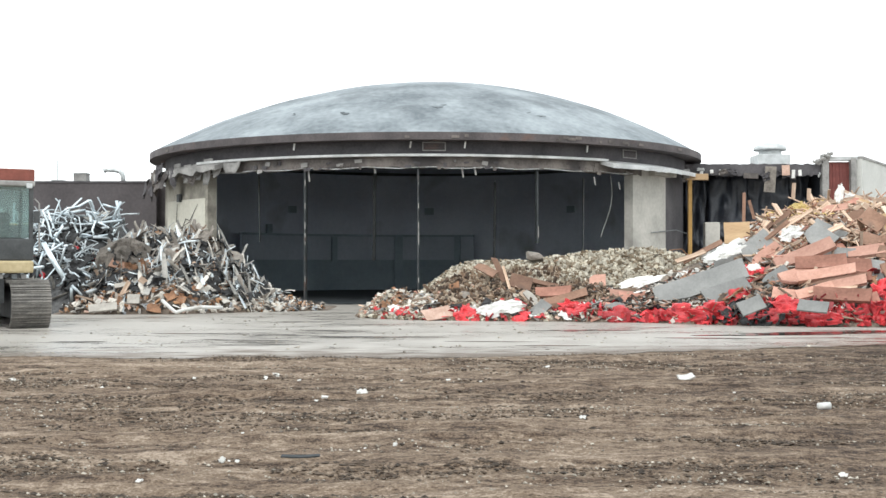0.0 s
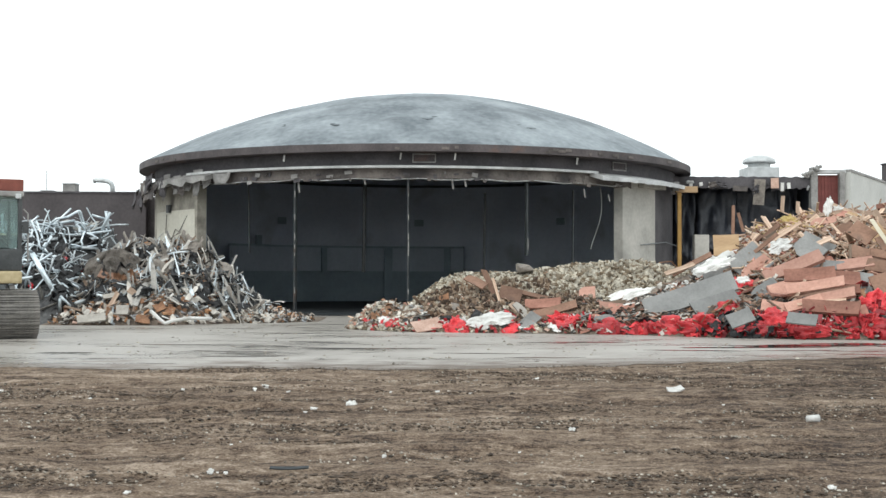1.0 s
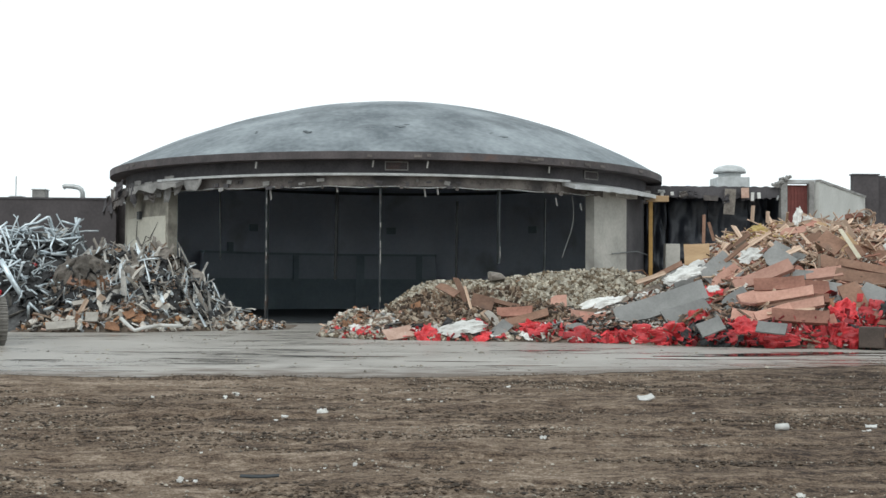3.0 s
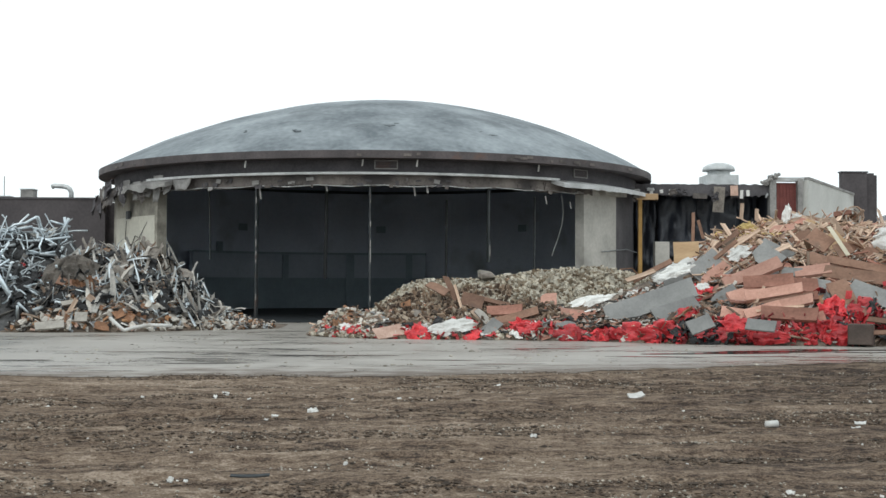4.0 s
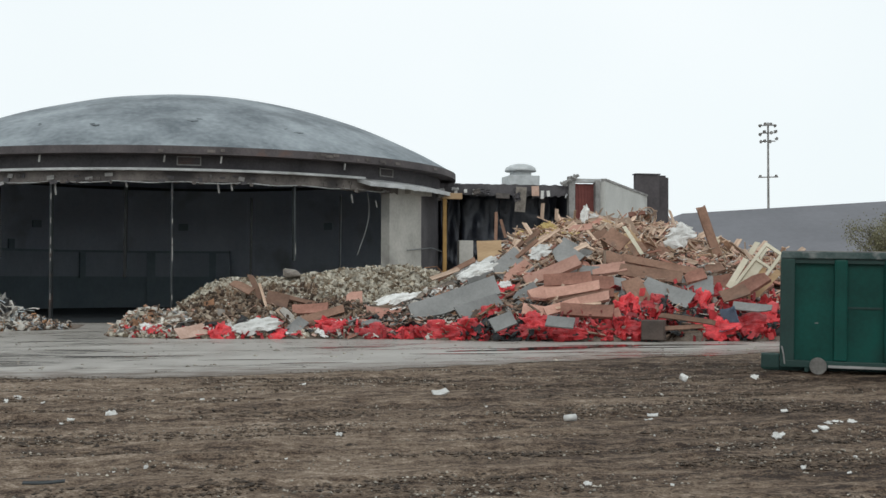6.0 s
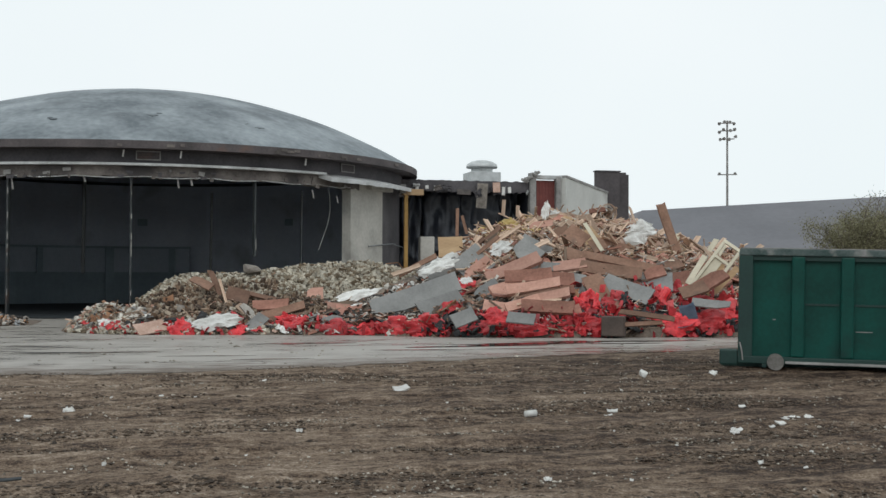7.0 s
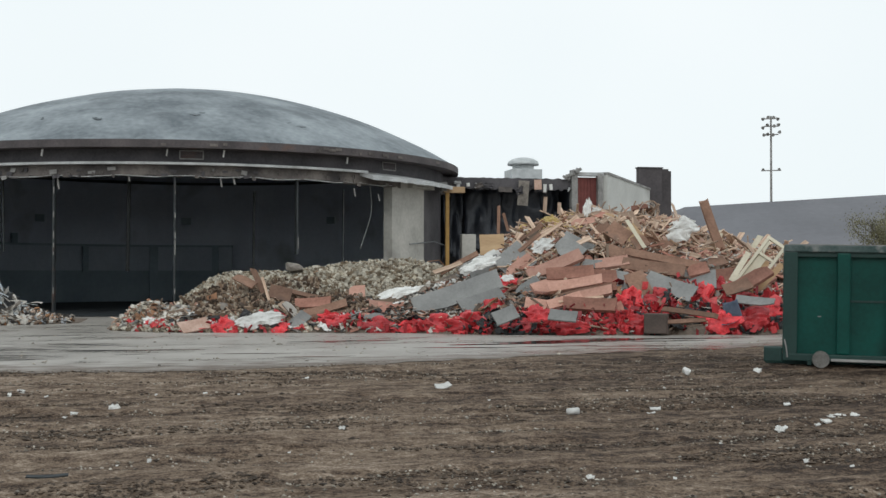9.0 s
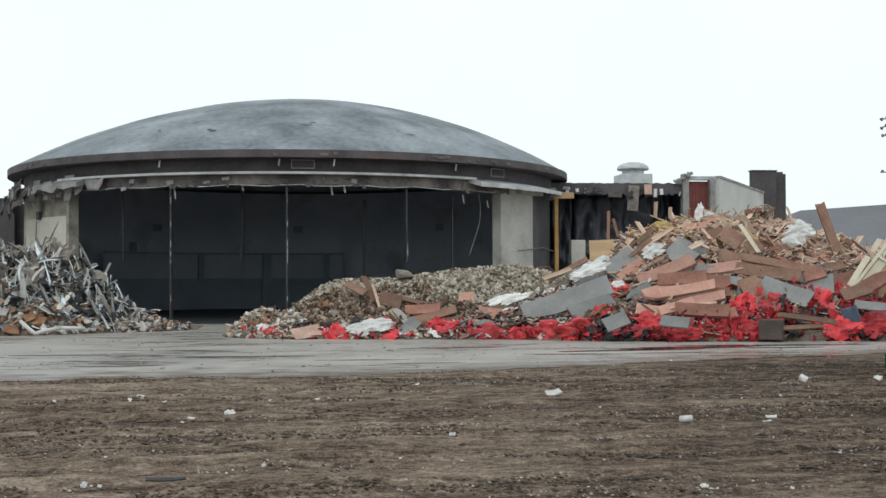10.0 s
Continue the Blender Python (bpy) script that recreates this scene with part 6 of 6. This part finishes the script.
lay(main, "pink_board", 10.75, 33.00, 2.92, 0.75, 0.26, 9, 60, -18)
lay(main, "pink_board", 11.28, 33.30, 3.15, 0.66, 0.23, -12, 60, -19)
lay(main, "plank", 14.34, 33.24, 2.64, 0.76, 0.16, 32, 70, -23)
lay(main, "plank", 12.91, 30.70, 2.03, 0.88, 0.13, -21, 70, -23)
lay(main, "plank", 15.38, 32.95, 2.28, 0.89, 0.14, 62, 70, -25)
lay(main, "plank", 14.80, 32.10, 2.01, 0.80, 0.13, -62, 70, -25)
lay(main, "white_plank", 14.90, 33.09, 2.41, 0.65, 0.14, 71, 70, -24)
lay(main, "plank", 14.19, 32.30, 2.25, 0.51, 0.12, 80, 75, -24)
lay(main, "white_plank", 10.41, 33.00, 2.85, 0.66, 0.18, 23, 60, -18)
lay(main, "plank", 9.23, 32.40, 2.45, 0.99, 0.13, 41, 65, -16)
lay(main, "old_plank", 8.93, 32.50, 2.45, 1.09, 0.13, 45, 65, -15)
lay(main, "old_plank", 8.48, 32.35, 2.21, 0.98, 0.13, 43, 65, -15)
lay(main, "plank", 9.75, 32.50, 2.54, 0.81, 0.14, -27, 65, -17)
lay(main, "old_plank", 7.83, 33.35, 1.98, 1.17, 0.14, 34, 60, -13)
lay(main, "old_plank", 6.93, 32.20, 1.73, 1.12, 0.14, 32, 60, -12)
lay(main, "plank", 6.59, 32.08, 1.61, 0.78, 0.12, 23, 60, -12)
lay(main, "rusty_board", 14.22, 29.95, 1.45, 0.68, 0.36, 54, 60, -25)
lay(main, "white_plank", 15.47, 32.20, 2.02, 1.22, 0.15, 59, 72, -26)
lay(main, "white_plank", 15.27, 31.35, 1.76, 1.36, 0.13, 61, 72, -26)
lay(main, "rusty_board", 13.60, 30.40, 1.75, 0.70, 0.35, 23, 60, -24)
lay(main, "pink_board", 13.47, 33.30, 3.02, 0.57, 0.19, -6, 60, -22)
lay(main, "white_plank", 11.52, 33.25, 3.04, 0.50, 0.15, 6, 60, -19)
lay(main, "pink_board", 12.58, 33.30, 3.39, 0.50, 0.15, 11, 65, -21)
lay(main, "old_plank", 7.33, 32.60, 1.74, 0.66, 0.24, 39, 60, -13)
lay(main, "white_sheet", 6.34, 31.25, 1.09, 0.67, 0.28, 22, 55, -11)


# ---- single large pieces on the heaps ----
def plank_up():
    """The thick plank that stands out of the heap, leaning over."""
    a, b = Vector((14.16, 31.2, 2.1)), Vector((13.78, 31.5, 3.5))
    d = (b - a).normalized()
    side = d.cross(Vector((0, 1, 0))).normalized()
    m = Matrix((( *d, 0), (*side, 0), (*d.cross(side), 0), (0, 0, 0, 1))).transposed()
    ob = part("leaning_plank", plank_bm(random.Random(3), (b - a).length, 0.25, 0.09), "brownboard")
    ob.matrix_world = Matrix.Translation((a + b) / 2) @ m
    return tagged(ob, "thick brown plank leaning upright out of the heap", "plank")


plank_up()


def frame_bundle():
    """A torn-out cream door frame with its boards, propped on the heap's end."""
    t = thing("door_frame", "torn-out cream wooden door frame propped on debris", "door frame")
    m = pose(13.93, 28.4, 1.66, 78, 0, -26) @ pose(0, 0, 0, 0, 0, -36) @ Matrix.Diagonal((0.9, 0.82, 1, 1))
    for name, x0, x1, y0, y1 in (("jamb", -0.30, -0.21, -0.85, 0.85), ("jamb", 0.22, 0.31, -0.7, 0.85), ("head", -0.30, 0.31, 0.85, 0.95), ("rail", -0.21, 0.22, 0.3, 0.38)):
        part(name, boxed(x0, x1, y0, y1, -0.06, 0.06, m=m, bevel=0.008), "creamwood", t)
    part("panel", boxed(-0.2, 0.05, -0.8, 0.3, -0.02, 0.0, m=m), "creamwood", t)
    part("panel", boxed(0.34, 0.52, -0.9, 0.5, -0.05, -0.02, m=m @ pose(0, 0, 0, 0, 0, -6)), "ply", t)
    part("panel", boxed(-0.52, -0.36, -0.85, 0.2, 0.0, 0.04, m=m @ pose(0, 0, 0, 0, 0, 5)), "creamwood", t)
    part("panel", boxed(0.0, 0.2, -0.9, 0.25, -0.07, -0.03, m=m @ pose(0, 0, 0, 0, 0, 8)), "ply", t)


frame_bundle()


def shell_chair():
    """A moulded plastic seat shell without legs: ribbed back, curved seat."""
    t = thing("chair_shell", "blue-grey moulded plastic chair shell among red plastic", "chair", (12.5, 26.9, 0.28), rz=-24)
    bm = bmesh.new()
    rows = []
    for i in range(13):
        s = i / 12
        if s < 0.5:
            p = (0.22 - 0.46 * s * 2, 0.02)
        else:
            k = (s - 0.5) * 2
            p = (-0.24 - 0.10 * k + 0.02, 0.02 + 0.44 * k)
        w = 0.22 - 0.05 * abs(s - 0.5)
        rows.append([bm.verts.new((w * (j - 4) / 4, p[0] + 0.03 * abs((j - 4) / 4) ** 2, p[1] + 0.04 * abs((j - 4) / 4) ** 2)) for j in range(9)])
    for a, b in zip(rows, rows[1:]):
        for j in range(8):
            bm.faces.new((a[j], a[j + 1], b[j + 1], b[j]))
    bmesh.ops.solidify(bm, geom=bm.faces[:], thickness=0.012)
    bmesh.ops.transform(bm, matrix=pose(0, 0, 0, -12, 14, 160), verts=bm.verts)
    part("seat", bm, "blue", t, smooth=True)


shell_chair()
crate = thing("dark_box", "dark brown broken cabinet box at the heap's foot", "box", (10.55, 26.85, 0.0), rz=-28)
part("carcass", boxed(-0.27, 0.27, -0.2, 0.25, 0.05, 0.52, bevel=0.015), "darkwood", crate)
part("front_panel", boxed(-0.25, 0.25, -0.225, -0.203, 0.07, 0.5, bevel=0.006), "darkwood", crate)


# ---- excavator ----
def excavator():
    ex = thing("excavator", "tracked excavator with tinted cab and worn steel tracks", "excavator", (-9.02, 26.35, 0.0), rz=28)
    half, length = 0.53, 3.9
    shoe_me = None
    for cx in (0.0, -2.35):
        tr = part("track", boxed(cx - 0.30, cx + 0.30, 0.35, length - 0.35, 0.18, 0.88, bevel=0.08), "cabgrey", ex, "dark track frame")
        for y, r in ((0.53, 0.42), (length - 0.53, 0.42)):
            bm = turned([(r * 0.5, -0.28), (r, -0.26), (r, 0.26), (r * 0.5, 0.28)], 20)
            bmesh.ops.transform(bm, matrix=pose(cx, y, half, 0, 90, 0), verts=bm.verts)
            part("idler_wheel", bm, "track", tr)
        straight, bend = length - 2 * half, math.pi * half
        total, n = 2 * straight + 2 * bend, 37
        for i in range(n):
            s = total * i / n
            if s < straight:
                y, z, a = half + s, 0.035, 180
            elif s < straight + bend:
                q = (s - straight) / half
                y, z, a = length - half + half * math.sin(q), half - (half - 0.035) * math.cos(q), 180 + math.degrees(q)
            elif s < 2 * straight + bend:
                y, z, a = length - half - (s - straight - bend), 2 * half - 0.035, 0
            else:
                q = (s - 2 * straight - bend) / half
                y, z, a = half - half * math.sin(q), half + (half - 0.035) * math.cos(q), math.degrees(q)
            if shoe_me is None:
                bm = boxed(-0.42, 0.42, -0.115, 0.115, -0.02, 0.02)
                for gy in (-0.085, -0.02, 0.05):
                    box(bm, -0.42, 0.42, gy, gy + 0.022, 0.02, 0.05)
                shoe_me = as_mesh("shoe", bm, "track")
            ob = new("shoe", shoe_me)
            ob.parent = tr
            ob.matrix_local = pose(cx, y, z, a, 0, 0)
    part("carbody", boxed(-1.9, -0.45, 0.9, 3.0, 0.55, 1.08), "cabgrey", ex)
    part("house_skirt", boxed(-2.6, 0.16, 0.72, 4.3, 1.22, 1.5, bevel=0.05), "cabyellow", ex, "worn cream-yellow lower body panel")
    part("house", boxed(-2.5, 0.1, 2.55, 4.3, 1.5, 2.4, bevel=0.06), "cabyellow", ex)
    for i, x in enumerate((-0.9, -0.6, -0.3, -0.1)):
        part("fitting", boxed(x, x + 0.12, 0.82, 0.95, 1.09, 1.2, bevel=0.02), "ductgrey" if i % 2 else "steel", ex)
    cab = part("cab", boxed(-1.15, 0.18, 0.85, 2.45, 1.5, 2.0, bevel=0.04), "cabgrey", ex, "dark steel cab")
    for x, y in ((-1.13, 0.87), (0.08, 0.87), (-1.13, 2.35), (0.08, 2.35)):
        part("pillar", boxed(x, x + 0.09, y, y + 0.09, 1.98, 3.2, bevel=0.015), "cabgrey", cab)
    part("window", boxed(-1.03, 0.07, 0.89, 0.905, 2.02, 3.16), "glass", cab, "pale green tinted glass")
    part("window", boxed(0.125, 0.14, 0.97, 2.34, 2.02, 3.16), "glass", cab, "pale green tinted glass")
    part("rear_panel", boxed(-1.04, 0.08, 2.38, 2.42, 1.98, 2.35), "cabgrey", cab)
    part("window", boxed(-1.04, 0.08, 2.39, 2.41, 2.36, 3.16), "glass", cab, "pale green tinted glass")
    part("seat", boxed(-0.75, -0.25, 1.4, 1.9, 1.9, 2.6, bevel=0.08), "black", cab)
    part("roof", boxed(-1.17, 0.2, 0.82, 2.48, 3.18, 3.3, bevel=0.03), "ductgrey", cab, "pale cab roof edge")
    part("roof_guard", boxed(-1.2, 0.22, 1.0, 2.5, 3.31, 3.58, bevel=0.03), "redbrick", cab, "dull red roof guard")
    part("work_light", boxed(0.0, 0.13, 0.74, 0.82, 3.13, 3.24, bevel=0.02), "ventmetal", cab)
    part("hand_rail", tube(bmesh.new(), [(0.22, 0.9, 1.6), (0.3, 0.9, 1.7), (0.3, 0.9, 2.8), (0.2, 0.9, 2.9)], 0.018, 6), "ductgrey", cab)
    part("mirror", boxed(0.16, 0.3, 0.78, 0.82, 2.35, 2.62, bevel=0.01), "cabgrey", cab)


excavator()


# ---- roll-off container ----
def container():
    c = thing("roll_off_container", "dark green steel roll-off waste container with ribbed sides", "dumpster", (8.97, 17.45, 0.0), rz=-27)
    c.matrix_world = pose(8.97, 17.45, 0.03, 0, 1.0, -27)
    L, D, z0, z1 = 6.4, 2.4, 0.2, 1.79
    part("side_wall", boxed(0.02, L, 0.10, 0.13, z0, z1), "green", c, "dark green side sheet")
    part("side_wall", boxed(0.02, L, D - 0.13, D - 0.10, z0, z1), "green", c)
    part("end_wall", boxed(0.0, 0.05, 0.13, D - 0.13, z0, z1), "green", c)
    part("end_wall", boxed(L - 0.05, L, 0.13, D - 0.13, z0, z1), "green", c)
    part("floor_plate", boxed(0.05, L - 0.05, 0.13, D - 0.13, z0, z0 + 0.05), "greendark", c)
    part("corner_post", boxed(-0.02, 0.19, 0.0, 0.10, z0 - 0.02, z1, bevel=0.012), "greendark", c, "near-black green corner post")
    part("corner_post", boxed(-0.02, 0.19, D - 0.1, D, z0 - 0.02, z1, bevel=0.012), "greendark", c)
    for y in (0.0, D - 0.12):
        part("top_rail", boxed(-0.02, L, y - 0.01, y + 0.13, z1, z1 + 0.11, bevel=0.018), "rail", c, "worn dark top rail")
        part("bottom_rail", boxed(-0.02, L, y - 0.005, y + 0.125, z0 - 0.11, z0, bevel=0.012), "greendark", c)
    part("top_edge", boxed(0.0, L, 0.0, 0.11, z1 + 0.112, z1 + 0.125), "ductgrey", c, "scraped pale rim")
    # added dark strip that paints the top rail's shade on the side sheet
    part("rail_shade_strip", boxed(0.19, L, 0.03, 0.1, z1 - 0.07, z1 - 0.003), "greendark", c)
    for x, z, w in ((1.55, 1.32, 0.09), (2.55, 0.83, 0.3), (0.5, 0.78, 0.05), (2.3, 1.0, 0.2), (3.4, 1.3, 0.2), (1.75, 0.62, 0.25)):
        part("scrape", boxed(x, x + w, 0.094, 0.0985, z, z + 0.012), "ductgrey", c, "pale scrape in the paint")
    part("bottom_edge", boxed(0.7, L, -0.018, -0.006, z0 - 0.1, z0 - 0.06), "ductgrey", c, "scraped pale lower edge")
    x = 0.78
    while x < L - 0.2:
        rib = boxed(x, x + 0.2, 0.0, 0.098, z0 + 0.002, z1 - 0.002, bevel=0.03)
        part("rib", rib, "green", c)
        x += 0.74
    x = 0.98
    while x < L - 0.6:
        part("wall_crease", boxed(x, x + 0.52, 0.085, 0.098, 1.02, 1.05), "greendark", c)
        x += 0.74
    part("tail_bracket", boxed(-0.31, -0.025, 0.02, 0.16, 0.05, 0.3, bevel=0.03), "greendark", c, "dark green projecting skid end")
    part("skid", boxed(-0.28, L, 0.5, 0.65, 0.0, 0.088), "greendark", c)
    part("skid", boxed(-0.28, L, D - 0.65, D - 0.5, 0.0, 0.088), "greendark", c)
    for x in (0.55, L - 0.6):
        w = part("roller_wheel", turned([(0.03, -0.06), (0.05, -0.06), (0.06, -0.03), (0.1, -0.03), (0.105, -0.09), (0.125, -0.09), (0.13, 0.09), (0.03, 0.09)], 24), "track", c, "worn grey steel roller")
        w.matrix_local = pose(x, 0.02, 0.125, 90, 0, 0)
        part("roller_bracket", boxed(x - 0.2, x - 0.14, 0.0, 0.12, 0.03, 0.1), "greendark", c)
    part("pull_chain", tube(bmesh.new(), [(-0.0, -0.02, 0.42), (0.03, -0.03, 0.3), (0.05, -0.02, 0.14)], 0.012, 5), "ductgrey", c)


container()

# ---- litter on the mud ----
LITTER = ((-5.31, 14.87, 0.09), (-1.79, 14.93, 0.10), (-1.30, 13.10, 0.10), (-0.52, 14.93, 0.06), (0.06, 15.00, 0.10), (-1.59, 8.94, 0.04), (-1.52, 8.91, 0.04), (1.45, 16.82, 0.08), (-1.68, 10.56, 0.03), (-1.68, 11.71, 0.03), (-0.62, 9.55, 0.04), (-2.04, 8.14, 0.05), (-2.25, 15.22, 0.12), (1.35, 11.50, 0.05), (0.72, 9.97, 0.05), (8.23, 16.91, 0.14), (4.81, 12.36, 0.12), (4.62, 11.97, 0.07), (5.35, 10.49, 0.17), (6.10, 10.98, 0.18), (6.46, 11.39, 0.14), (6.56, 11.22, 0.11), (2.82, 10.44, 0.04), (2.76, 8.35, 0.05), (4.25, 10.80, 0.04), (5.50, 12.91, 0.05), (5.85, 9.50, 0.09), (5.39, 9.19, 0.06), (2.37, 9.68, 0.04), (6.44, 12.47, 0.14), (-0.91, 13.49, 0.19), (0.46, 14.80, 0.06))
SCRAPS = ((5.45, 10.59, 0.2), (5.41, 10.63, 0.12), (5.89, 10.77, 0.16), (6.11, 11.04, 0.14), (6.26, 11.20, 0.2), (6.44, 11.41, 0.2), (6.56, 11.44, 0.1), (6.62, 11.34, 0.2),
          (4.87, 12.36, 0.2), (4.69, 12.03, 0.12), (8.21, 16.80, 0.22), (2.79, 10.43, 0.09), (5.55, 12.87, 0.07), (2.77, 8.35, 0.12), (3.36, 8.19, 0.1), (4.90, 8.44, 0.1),
          (4.43, 9.78, 0.06), (3.28, 13.57, 0.1), (5.25, 14.35, 0.07), (4.68, 8.74, 0.08), (6.48, 12.56, 0.1), (5.75, 12.38, 0.07), (5.85, 14.62, 0.06), (-5.34, 14.93, 0.2),
          (-3.15, 15.23, 0.12), (-1.65, 8.98, 0.1), (-1.53, 8.93, 0.1), (-2.05, 8.12, 0.12), (-2.16, 15.58, 0.16), (-1.29, 13.09, 0.18), (-0.92, 13.53, 0.3), (1.32, 11.41, 0.12),
          (0.59, 16.54, 0.1), (1.47, 16.89, 0.14), (-3.99, 14.05, 0.1), (-1.73, 10.38, 0.08), (-1.35, 12.78, 0.1), (-0.39, 9.74, 0.07), (2.78, 10.46, 0.12), (-2.84, 11.31, 0.06))


def litter(x, y, s, seed):
    rng = random.Random(seed)
    if seed % 3 == 0:
        bm = crumple_bm(rng, 0.5)
    else:
        bm = sheet_bm(rng, 1.0, rng.uniform(0.4, 0.7), 0.12, 0.4, 0.12)
    ob = part("paper_scrap" if seed % 3 else "plastic_scrap", bm, "white")
    ob.matrix_world = pose(x, y, 0.012 + 0.1 * s, rng.uniform(15, 50), rng.uniform(-12, 12), rng.uniform(-25, 25)) @ Matrix.Diagonal((s, s, s, 1))
    return tagged(ob, "white scrap of litter lying on brown mud", "litter", "litter on the mud")


for i, (x, y, s) in enumerate(LITTER):
    litter(x, y, (0.65 if i % 3 else 0.5) * s, i)
for i, (x, y, s) in enumerate(SCRAPS):
    litter(x, y, 0.45 * s, i + 50)
slip = part("foam_strip", sheet_bm(random.Random(2), 0.23, 0.085, 0.025, 0.25, 0.15), "white")
slip.matrix_world = pose(2.99, 14.87, 0.06, 35, -8, 12)
tagged(slip, "bent white foam strip lying on brown mud", "litter")
cup = thing("foam_cup", "white foam cup lying on its side", "cup", (3.83, 12.11, 0.04), rz=8)
bm = turned([(0.032, -0.062), (0.04, 0.062), (0.036, 0.06), (0.03, -0.05)], 20)
bmesh.ops.transform(bm, matrix=pose(0, 0, 0, 0, 90, 0), verts=bm.verts)
part("cup_wall", bm, "white", cup, smooth=True)
ball = part("crumpled_bag", lump_bm(random.Random(6), 30, 0.9), "white")
ball.matrix_world = pose(6.93, 16.46, 0.06) @ Matrix.Diagonal((0.15, 0.13, 0.15, 1))
tagged(ball, "crumpled white bag lying on brown mud", "bag")
strip = part("metal_strip", sheet_bm(random.Random(9), 0.3, 0.03, 0.01, 0.1, 0.03), "dimsteel")
strip.matrix_world = pose(-1.07, 8.99, 0.04, 20, 0, 3)
tagged(strip, "bent grey metal strip pressed into mud", "scrap")


# ---- shallow puddles on the concrete ----
def puddle(x, y, length, width, seed):
    """A thin film of water with an uneven, drawn-out outline."""
    bm = bmesh.new()
    n = 40
    ring = []
    for i in range(n):
        a = 2 * math.pi * i / n
        r = 1 + 0.5 * noise.noise((1.6 * math.cos(a), 1.6 * math.sin(a), seed * 3.7)) + 0.3 * noise.noise((5 * math.cos(a), 5 * math.sin(a), seed * 1.3))
        ring.append(bm.verts.new((length / 2 * r * math.cos(a), width / 2 * r * math.sin(a), 0)))
    bm.faces.new(ring)
    low = bmesh.ops.extrude_face_region(bm, geom=bm.faces[:])
    bmesh.ops.translate(bm, vec=(0, 0, -0.003), verts=[v for v in low["geom"] if isinstance(v, bmesh.types.BMVert)])
    bmesh.ops.recalc_face_normals(bm, faces=bm.faces)
    ob = part("puddle", bm, "puddle")
    ob.matrix_world = pose(x, y, 0.0115, 0, 0, 6 * math.sin(seed))
    return tagged(ob, "shallow dark puddle on wet grey concrete", "puddle", "puddles on the concrete")


for i, (x, y, length, width) in enumerate(((6.3, 24.2, 3.2, 0.34), (8.2, 25.1, 2.6, 0.45), (7.4, 24.7, 3.0, 0.3), (9.6, 25.5, 2.6, 0.4), (5.0, 23.2, 2.0, 0.13), (9.8, 24.6, 1.8, 0.2), (3.2, 25.8, 2.2, 0.18), (7.2, 23.3, 1.6, 0.1),
                                            (-6.7, 22.1, 0.9, 0.16), (-5.2, 24.6, 1.5, 0.12), (-1.6, 23.6, 2.0, 0.12), (0.9, 22.2, 1.6, 0.1), (-3.4, 21.3, 1.4, 0.09), (11.4, 25.4, 1.6, 0.2), (2.0, 21.2, 1.3, 0.09))):
    puddle(x, y, length, width, i + 1)


# ---- gravel and clods in the mud, shards on the concrete ----
def ground_height(x, y):
    e = slab_edge(x) - y
    k = min(1.0, max(0.0, e / 0.8))
    rut = noise.noise((x * 0.28, y * 1.5 + 0.25 * math.sin(x * 0.3), 0)) * 0.055
    return k * (rut + noise.noise((x * 1.3, y * 2.1, 5)) * 0.035 + noise.noise((x * 4.2, y * 4.7, 9)) * 0.022)


def strewn(name, label, mat, count, small, large, flat, seed, y0, y1, wide=1.0, clump=0.0, zmin=None):
    """Many small stones in one mesh: squashed, jittered octahedra."""
    rng = random.Random(seed)
    verts, faces = [], []
    made = 0
    while made < count:
        y = y0 + (y1 - y0) * rng.random()
        x = rng.uniform(-0.40 * y - 0.2, 0.66 * y + 0.2)
        if y > slab_edge(x) + 0.25 and mat != "shard":
            made += 0.25
            continue
        if clump and noise.noise((x * 0.55, y * 1.2, seed)) + 0.5 * noise.noise((x * 2.2, y * 3.1, seed)) < rng.uniform(-clump, clump):
            made += 0.2
            continue
        r = small + (large - small) * rng.random() ** 3
        z = ground_height(x, y) if mat != "shard" else 0.006
        n = len(verts)
        t = rng.uniform(0, math.pi)
        c, s = math.cos(t) * r, math.sin(t) * r
        w = wide * rng.uniform(0.7, 1.3)
        j = [rng.uniform(0.6, 1.3) for _ in range(6)]
        verts += [(x + c * j[0] * w, y + s * j[0], z), (x - s * j[1] * w, y + c * j[1], z + 0.2 * r), (x - c * j[2] * w, y - s * j[2], z), (x + s * j[3] * w, y - c * j[3], z + 0.1 * r),
                  (x + 0.3 * c, y + 0.3 * s, z + r * flat * j[4]), (x, y, z - r * 0.5)]
        for a, b in ((0, 1), (1, 2), (2, 3), (3, 0)):
            faces += [(n + a, n + b, n + 4), (n + b, n + a, n + 5)]
        made += 1
    me = bpy.data.meshes.new(name)
    me.from_pydata(verts, [], faces)
    me.materials.append(M["stone" if mat == "shard" else mat])
    return tagged(new(name, me), label, "gravel", kind="stuff")


strewn("mud_clods", "small dark clods of churned mud", "clod", 40000, 0.007, 0.028, 0.6, 1, 7.3, 19.5, 1.4, 0.22)
strewn("gravel", "small pale stones scattered in mud", "stone", 15000, 0.004, 0.019, 0.8, 2, 7.3, 20.5, 1.0, 0.3)
strewn("concrete_crumbs", "small crumbs of debris on wet concrete", "shard", 700, 0.01, 0.06, 0.6, 3, 19.5, 33, 1.0, 0.5)
